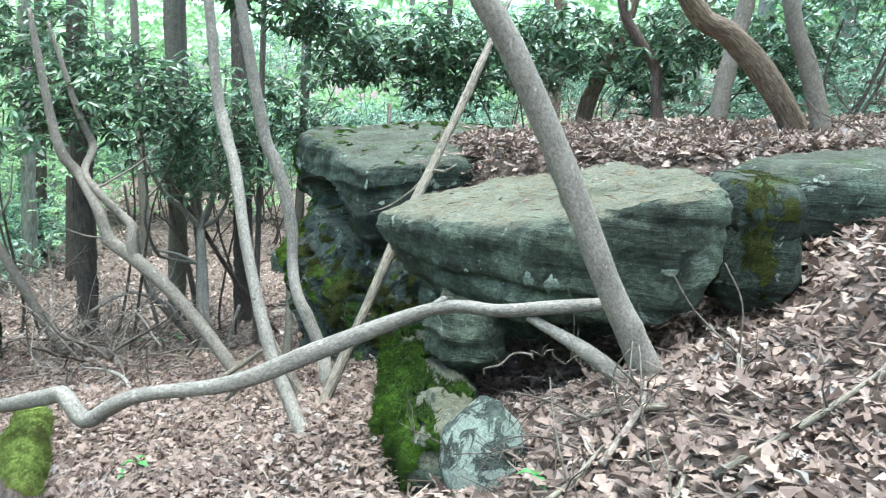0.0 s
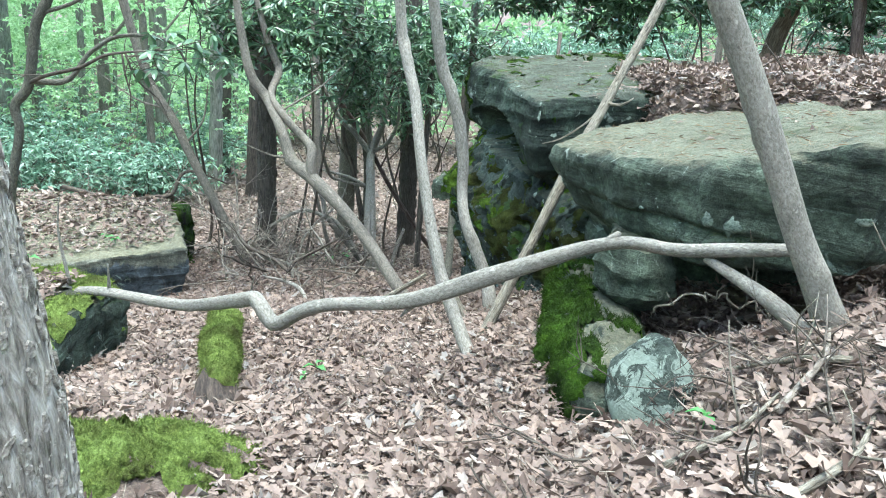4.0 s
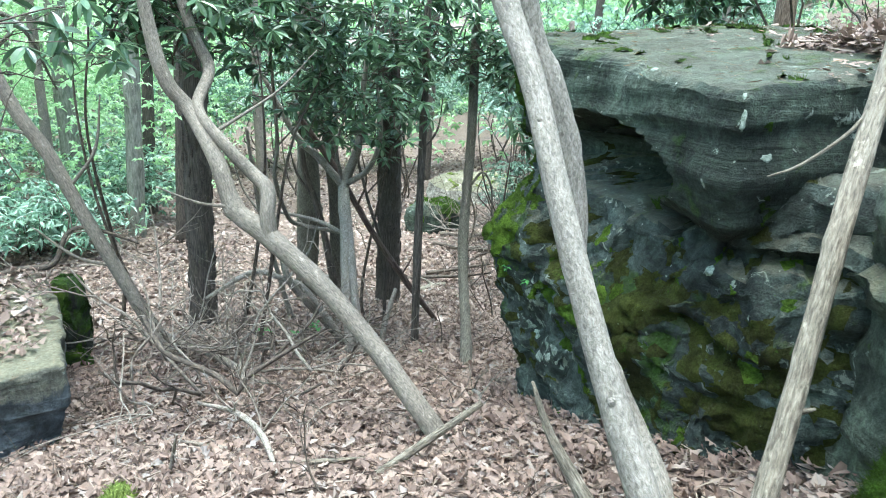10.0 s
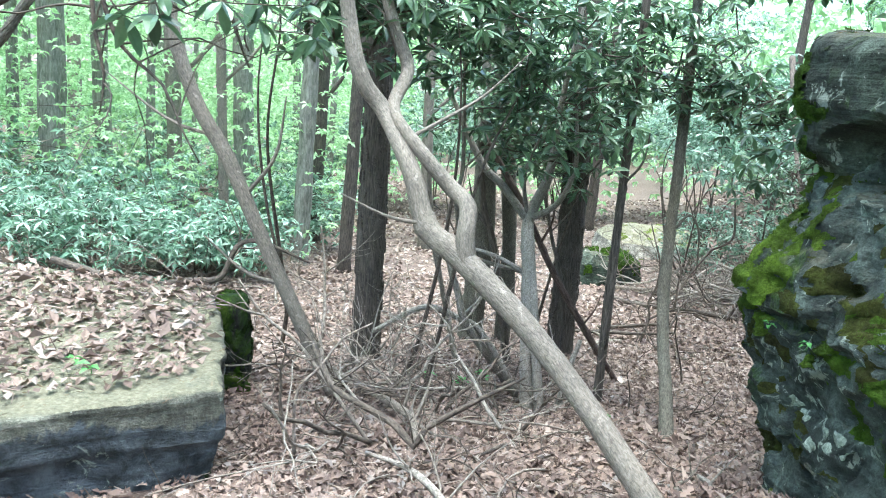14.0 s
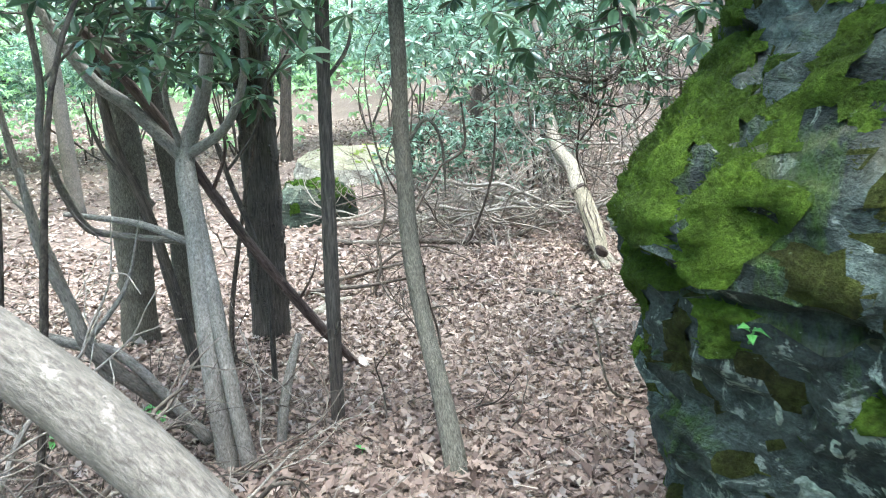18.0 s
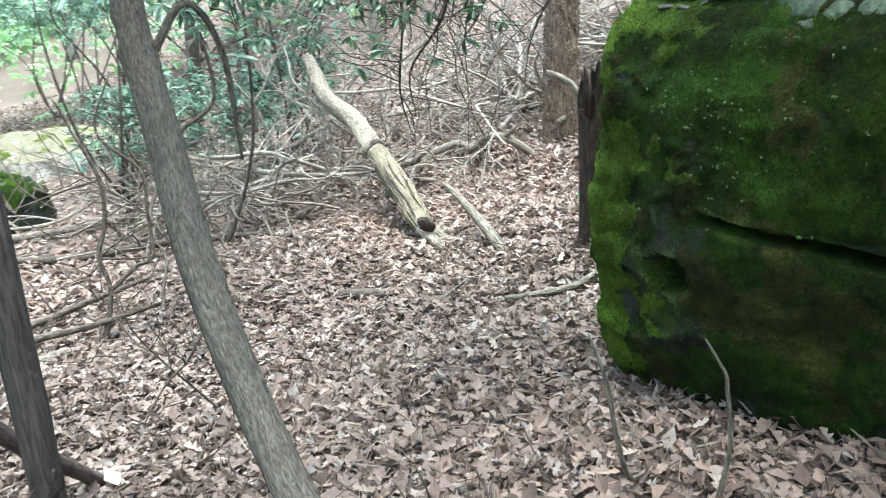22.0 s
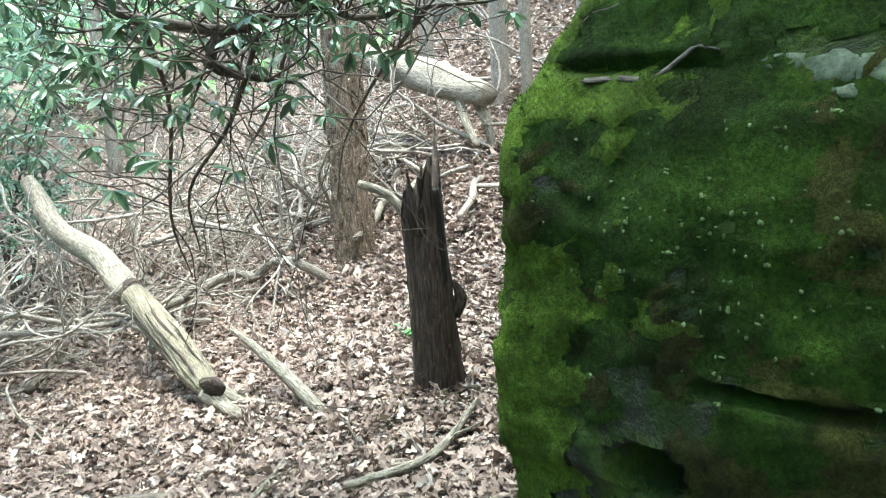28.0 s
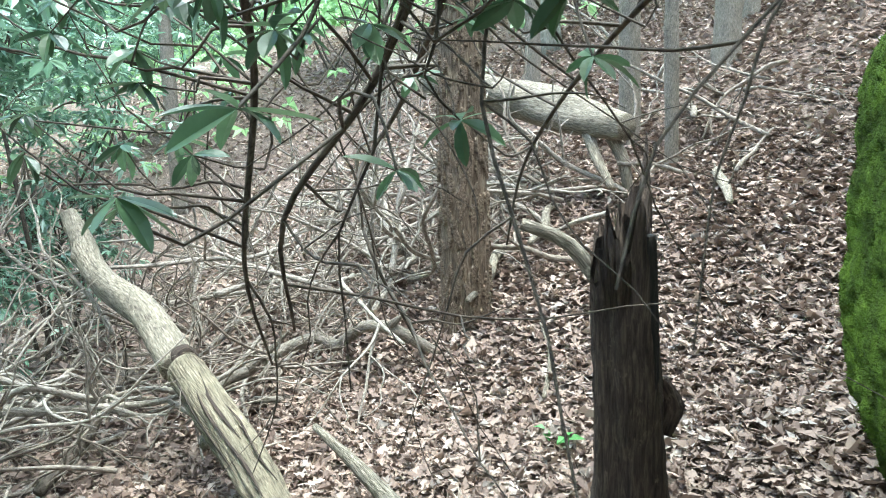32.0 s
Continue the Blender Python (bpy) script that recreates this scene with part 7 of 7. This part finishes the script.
for i, (x, y, a, l) in enumerate([(1.3, 0.7, 0.5, 0.5), (1.7, 0.85, 0.9, 0.6), (1.9, 0.5, 0.2, 0.7), (2.2, 0.9, 1.2, 0.5), (1.5, 0.3, 0.7, 0.5), (2.5, 0.6, 0.6, 0.8), (2.0, 1.0, 2.4, 0.45), (-0.8, 5.4, 2.6, 0.6), (-0.5, 5.1, 0.3, 0.4), (0.9, 8.9, 1.2, 0.6),
                                  (2.6, 10.6, 0.3, 0.5), (3.1, 9.9, 0.9, 0.6), (1.8, 11.2, 2.8, 0.5), (2.2, 10.9, 0.1, 0.35), (4.9, 11.4, 0.6, 0.8), (0.45, 5.9, 1.7, 0.6), (0.5, 6.4, 1.2, 0.5)]):
    if l < 0.1:
        continue
    e = (x + l * math.cos(a), y + l * math.sin(a))
    mid = (x + 0.5 * l * math.cos(a) + 0.04, y + 0.5 * l * math.sin(a) - 0.03)
    stick("dry broken stick lying on the leaves", [(x, y, float(land(x, y)) + 0.03), (*mid, float(land(*mid)) + 0.05), (*e, float(land(*e)) + 0.04)], [0.014, 0.012, 0.006], M_TWIG if i % 2 else M_DEAD, 20 + i, forks=2)
stick("half-buried rotten branch on the litter", [(3.2, 10.48, -1.78), (3.36, 10.22, -1.72), (3.52, 9.96, -1.64)], [0.03, 0.03, 0.022], M_TWIG_DARK, 8, "dead_branch", 1)
stick("short weathered log lying in the leaves", [(2.5, 11.55, -1.93), (2.6, 11.25, -1.86), (2.68, 11.05, -1.82)], [0.03, 0.045, 0.035], M_TWIG_DARK, 9, "dead_branch")
stick("pale bent stalk by the mossy rock", [(1.98, 8.45, -1.46), (1.78, 8.36, -1.34), (1.68, 8.34, -1.12), (1.66, 8.36, -0.98), (1.6, 8.38, -0.82)], [0.009, 0.009, 0.007, 0.006, 0.003], M_DEAD, 50)
stick("pale upright stalk by the mossy rock", [(1.92, 8.16, -1.5), (1.95, 8.14, -1.2), (1.92, 8.15, -1.0), (1.9, 8.15, -0.94), (1.87, 8.2, -0.85)], [0.01, 0.009, 0.007, 0.006, 0.003], M_DEAD, 51)
stick("forked pale root at the outcrop's foot", [(0.42, 6.0, -0.98), (0.55, 6.05, -0.9), (0.62, 6.2, -0.85), (0.6, 6.35, -0.88)], [0.02, 0.024, 0.02, 0.01], M_PALE_BARK, 52, "exposed_root", 2)
stick("grey root sweeping along the ground from the leaning tree", [(-1.95, 7.75, -0.93), (-1.8, 7.65, -1.04), (-1.47, 7.45, -1.08), (-1.12, 6.95, -0.98), (-1.02, 6.75, -0.96), (-0.98, 6.6, -1.03)], [0.04, 0.034, 0.03, 0.028, 0.026, 0.018], M_GREY_BARK, 70, "exposed_root", 5)
stick("pale crooked branch fallen on the leaves", [(-1.16, 6.0, -0.8), (-0.9, 5.82, -0.77), (-0.69, 5.42, -0.69), (-0.54, 4.92, -0.62)], [0.012, 0.018, 0.018, 0.008], M_BRANCH, 71, "dead_branch", 6)
stick("forked pale twig standing in the litter", [(-1.09, 5.06, -0.72), (-1.06, 5.04, -0.58), (-1.0, 4.9, -0.4)], [0.01, 0.009, 0.004], M_BRANCH, 72, "dead_branch", 3)
stick("dark stem bending into the litter by the forked tree", [(-0.39, 8.9, -1.62), (-0.62, 8.7, -1.25), (-0.87, 8.5, -0.85), (-0.95, 8.56, -0.63), (-1.06, 8.62, -0.35), (-1.1, 8.68, 0.0)], [0.034, 0.036, 0.036, 0.03, 0.024, 0.012], M_GREY_BARK, 73, "bent_stem", 2)
stick("weathered branch lying across the clearing", [(0.65, 12.53, -2.03), (0.97, 12.69, -2.04), (1.3, 12.75, -2.0), (1.65, 12.75, -1.94)], [0.03, 0.028, 0.022, 0.01], M_TWIG_DARK, 74, "dead_branch", 6)
stick("long grey branch lying across the far litter", [(1.1, 15.6, -2.24), (1.58, 15.3, -2.17), (2.0, 15.1, -2.1), (2.39, 14.95, -2.06)], [0.04, 0.04, 0.036, 0.02], M_TWIG, 75, "dead_branch", 4)
stick("short rotten log sunk in the leaves", [(0.5, 11.5, -1.96), (0.73, 11.93, -2.03), (0.9, 11.95, -2.02)], [0.05, 0.055, 0.04], M_DEAD, 76, "dead_branch", 1)
stick("crooked dark root arching over the litter", [(3.1, 13.17, -1.86), (3.5, 13.4, -1.72), (3.6, 13.5, -1.6), (3.9, 13.75, -1.6), (4.13, 13.78, -1.62)], [0.03, 0.032, 0.026, 0.024, 0.014], M_TWIG_DARK, 77, "exposed_root", 3)
stick("flat weathered branch by the mossy rock", [(2.97, 10.27, -1.68), (3.23, 10.05, -1.62), (3.44, 10.03, -1.58), (3.74, 10.08, -1.52)], [0.02, 0.026, 0.022, 0.012], M_DEAD, 78, "dead_branch", 2)
for i, (x, y) in enumerate([(7.0, 11.2), (6.2, 11.6), (5.9, 12.4), (8.4, 12.0), (6.6, 12.4)]):
    z = float(land(x, y))
    stick("grey fallen branch below the pale log", [(x - 0.6, y - 0.2, z + 0.06), (x - 0.1, y, z + 0.12), (x + 0.4, y + 0.25, z + 0.22), (x + 0.9, y + 0.2, z + 0.16)], [0.02, 0.035, 0.032, 0.014], M_TWIG if i % 2 else M_DEAD, 79 + i, "dead_branch", 4)
shrub = thing("bare_shrub", "leafless crooked dark shrub in the clearing", "shrub")
for i, (pts, rr) in enumerate([([(1.086, 11.93, -2.06), (1.207, 12.046, -1.724), (1.19, 12.13, -1.512), (1.267, 12.18, -1.312), (1.292, 12.246, -1.048), (1.191, 12.334, -0.722), (1.128, 12.373, -0.535)], [0.022, 0.016, 0.012, 0.007]),
                               ([(1.188, 11.955, -1.687), (1.375, 11.962, -1.561), (1.47, 11.952, -1.521), (1.497, 12.032, -1.26), (1.508, 12.101, -0.995), (1.308, 12.203, -0.742), (1.446, 12.22, -0.388)], [0.014, 0.012, 0.01, 0.005]),
                               ([(1.513, 12.106, -0.969), (1.388, 12.192, -0.696), (1.194, 12.253, -0.579)], [0.008, 0.006, 0.003]), ([(1.29, 12.25, -1.05), (1.1, 12.4, -1.12), (0.785, 12.5, -1.22)], [0.008, 0.006, 0.003]),
                               ([(2.134, 12.462, -0.2), (2.171, 12.42, -0.57), (2.112, 12.421, -0.714), (1.946, 12.462, -0.824), (1.895, 12.465, -0.894), (1.6, 12.3, -1.3), (1.47, 11.96, -1.5)], [0.008, 0.014, 0.014, 0.014, 0.012, 0.012, 0.012])]):
    v, f = tube(pts, rr, 8, 0.04, 0.1, 600 + i, knots=6)
    part("stem", mesh_of("stem", v, f, M_TWIG_DARK), shrub)
g = np.random.default_rng(612)
lines = []
for p in [(1.2, 12.1, -1.5), (1.27, 12.18, -1.3), (1.29, 12.25, -1.05), (1.19, 12.33, -0.72), (1.5, 12.1, -1.0), (1.49, 12.03, -1.26), (1.31, 12.2, -0.74), (1.1, 12.4, -1.12), (1.38, 11.96, -1.56)]:
    lines += twig_lines(g, p, g.normal(0, 1, 3) + np.array([-0.2, 0, 0.4]), g.uniform(0.4, 0.8), 0.006, 1, 0.4, 3)
part("twig_spray", twig_mesh("twig_spray", lines, M_TWIG_DARK), shrub, kind="stuff")
g = np.random.default_rng(60)
pts = [np.array((1.56, 1.9, 0.66))]
for i in range(22):
    pts.append(pts[-1] + np.array([0.022, 0.0, 0]) + g.normal(0, 0.022, 3))
stick("pale squiggle of dried vine in the hollow", [tuple(p) for p in pts], [0.005, 0.005], M_DEAD, 61, "dry_vine", 4)
M_SEEDLING = leaf_material("seedling_leaf", [(0.0, (0.07, 0.24, 0.05)), (1.0, (0.14, 0.36, 0.10))], 0.45, 0.35)


def seedling(label, at, size, leaves, seed):
    g2 = np.random.default_rng(seed)
    t = thing("seedling", label, "plant", "seedlings")
    v, f = tube([at, (at[0] + 0.01, at[1], at[2] + size * 0.9)], [0.003, 0.002], 5, 0.03, 0.02)
    part("stalk", mesh_of("stalk", v, f, M_SEEDLING), t)
    for k in range(leaves):
        v, tr = strew(short_leaf(), np.array([[at[0], at[1], at[2] + size * (0.9 - 0.12 * k)]]), np.array([k * 2.4 + seed]), g2.normal(0.1, 0.2, 1), g2.normal(0, 0.2, 1), np.array([size * g2.uniform(0.8, 1.2)]), np.array([0.3]), np.array([0.2]))
        part("leaf", big_mesh("leaf", v, tr, M_SEEDLING), t)


for i, (x, y, z, s3, k) in enumerate([(-0.17, 2.98, None, 0.09, 3), (-0.2, 2.75, None, 0.06, 2), (-3.2, 4.9, -0.51, 0.14, 5), (-3.05, 5.1, -0.51, 0.1, 4), (-3.35, 5.3, -0.51, 0.12, 5), (0.35, 8.3, None, 0.05, 2), (4.45, 11.0, None, 0.09, 4), (4.5, 11.15, None, 0.07, 3), (1.5, 0.95, None, 0.07, 3),
                                      (-2.6, 5.9, -0.51, 0.07, 4), (-2.75, 6.0, -0.51, 0.06, 4), (-0.9, 8.9, None, 0.1, 5), (-0.7, 9.3, None, 0.1, 5), (-1.2, 9.0, None, 0.1, 5), (0.76, 5.62, 0.12, 0.04, 4), (0.70, 5.95, 0.1, 0.035, 4), (0.8, 5.8, 0.33, 0.04, 4)]):
    seedling("small fresh green seedling", (x, y, (float(land(x, y)) + 0.01) if z is None else z), s3, k, 70 + i)
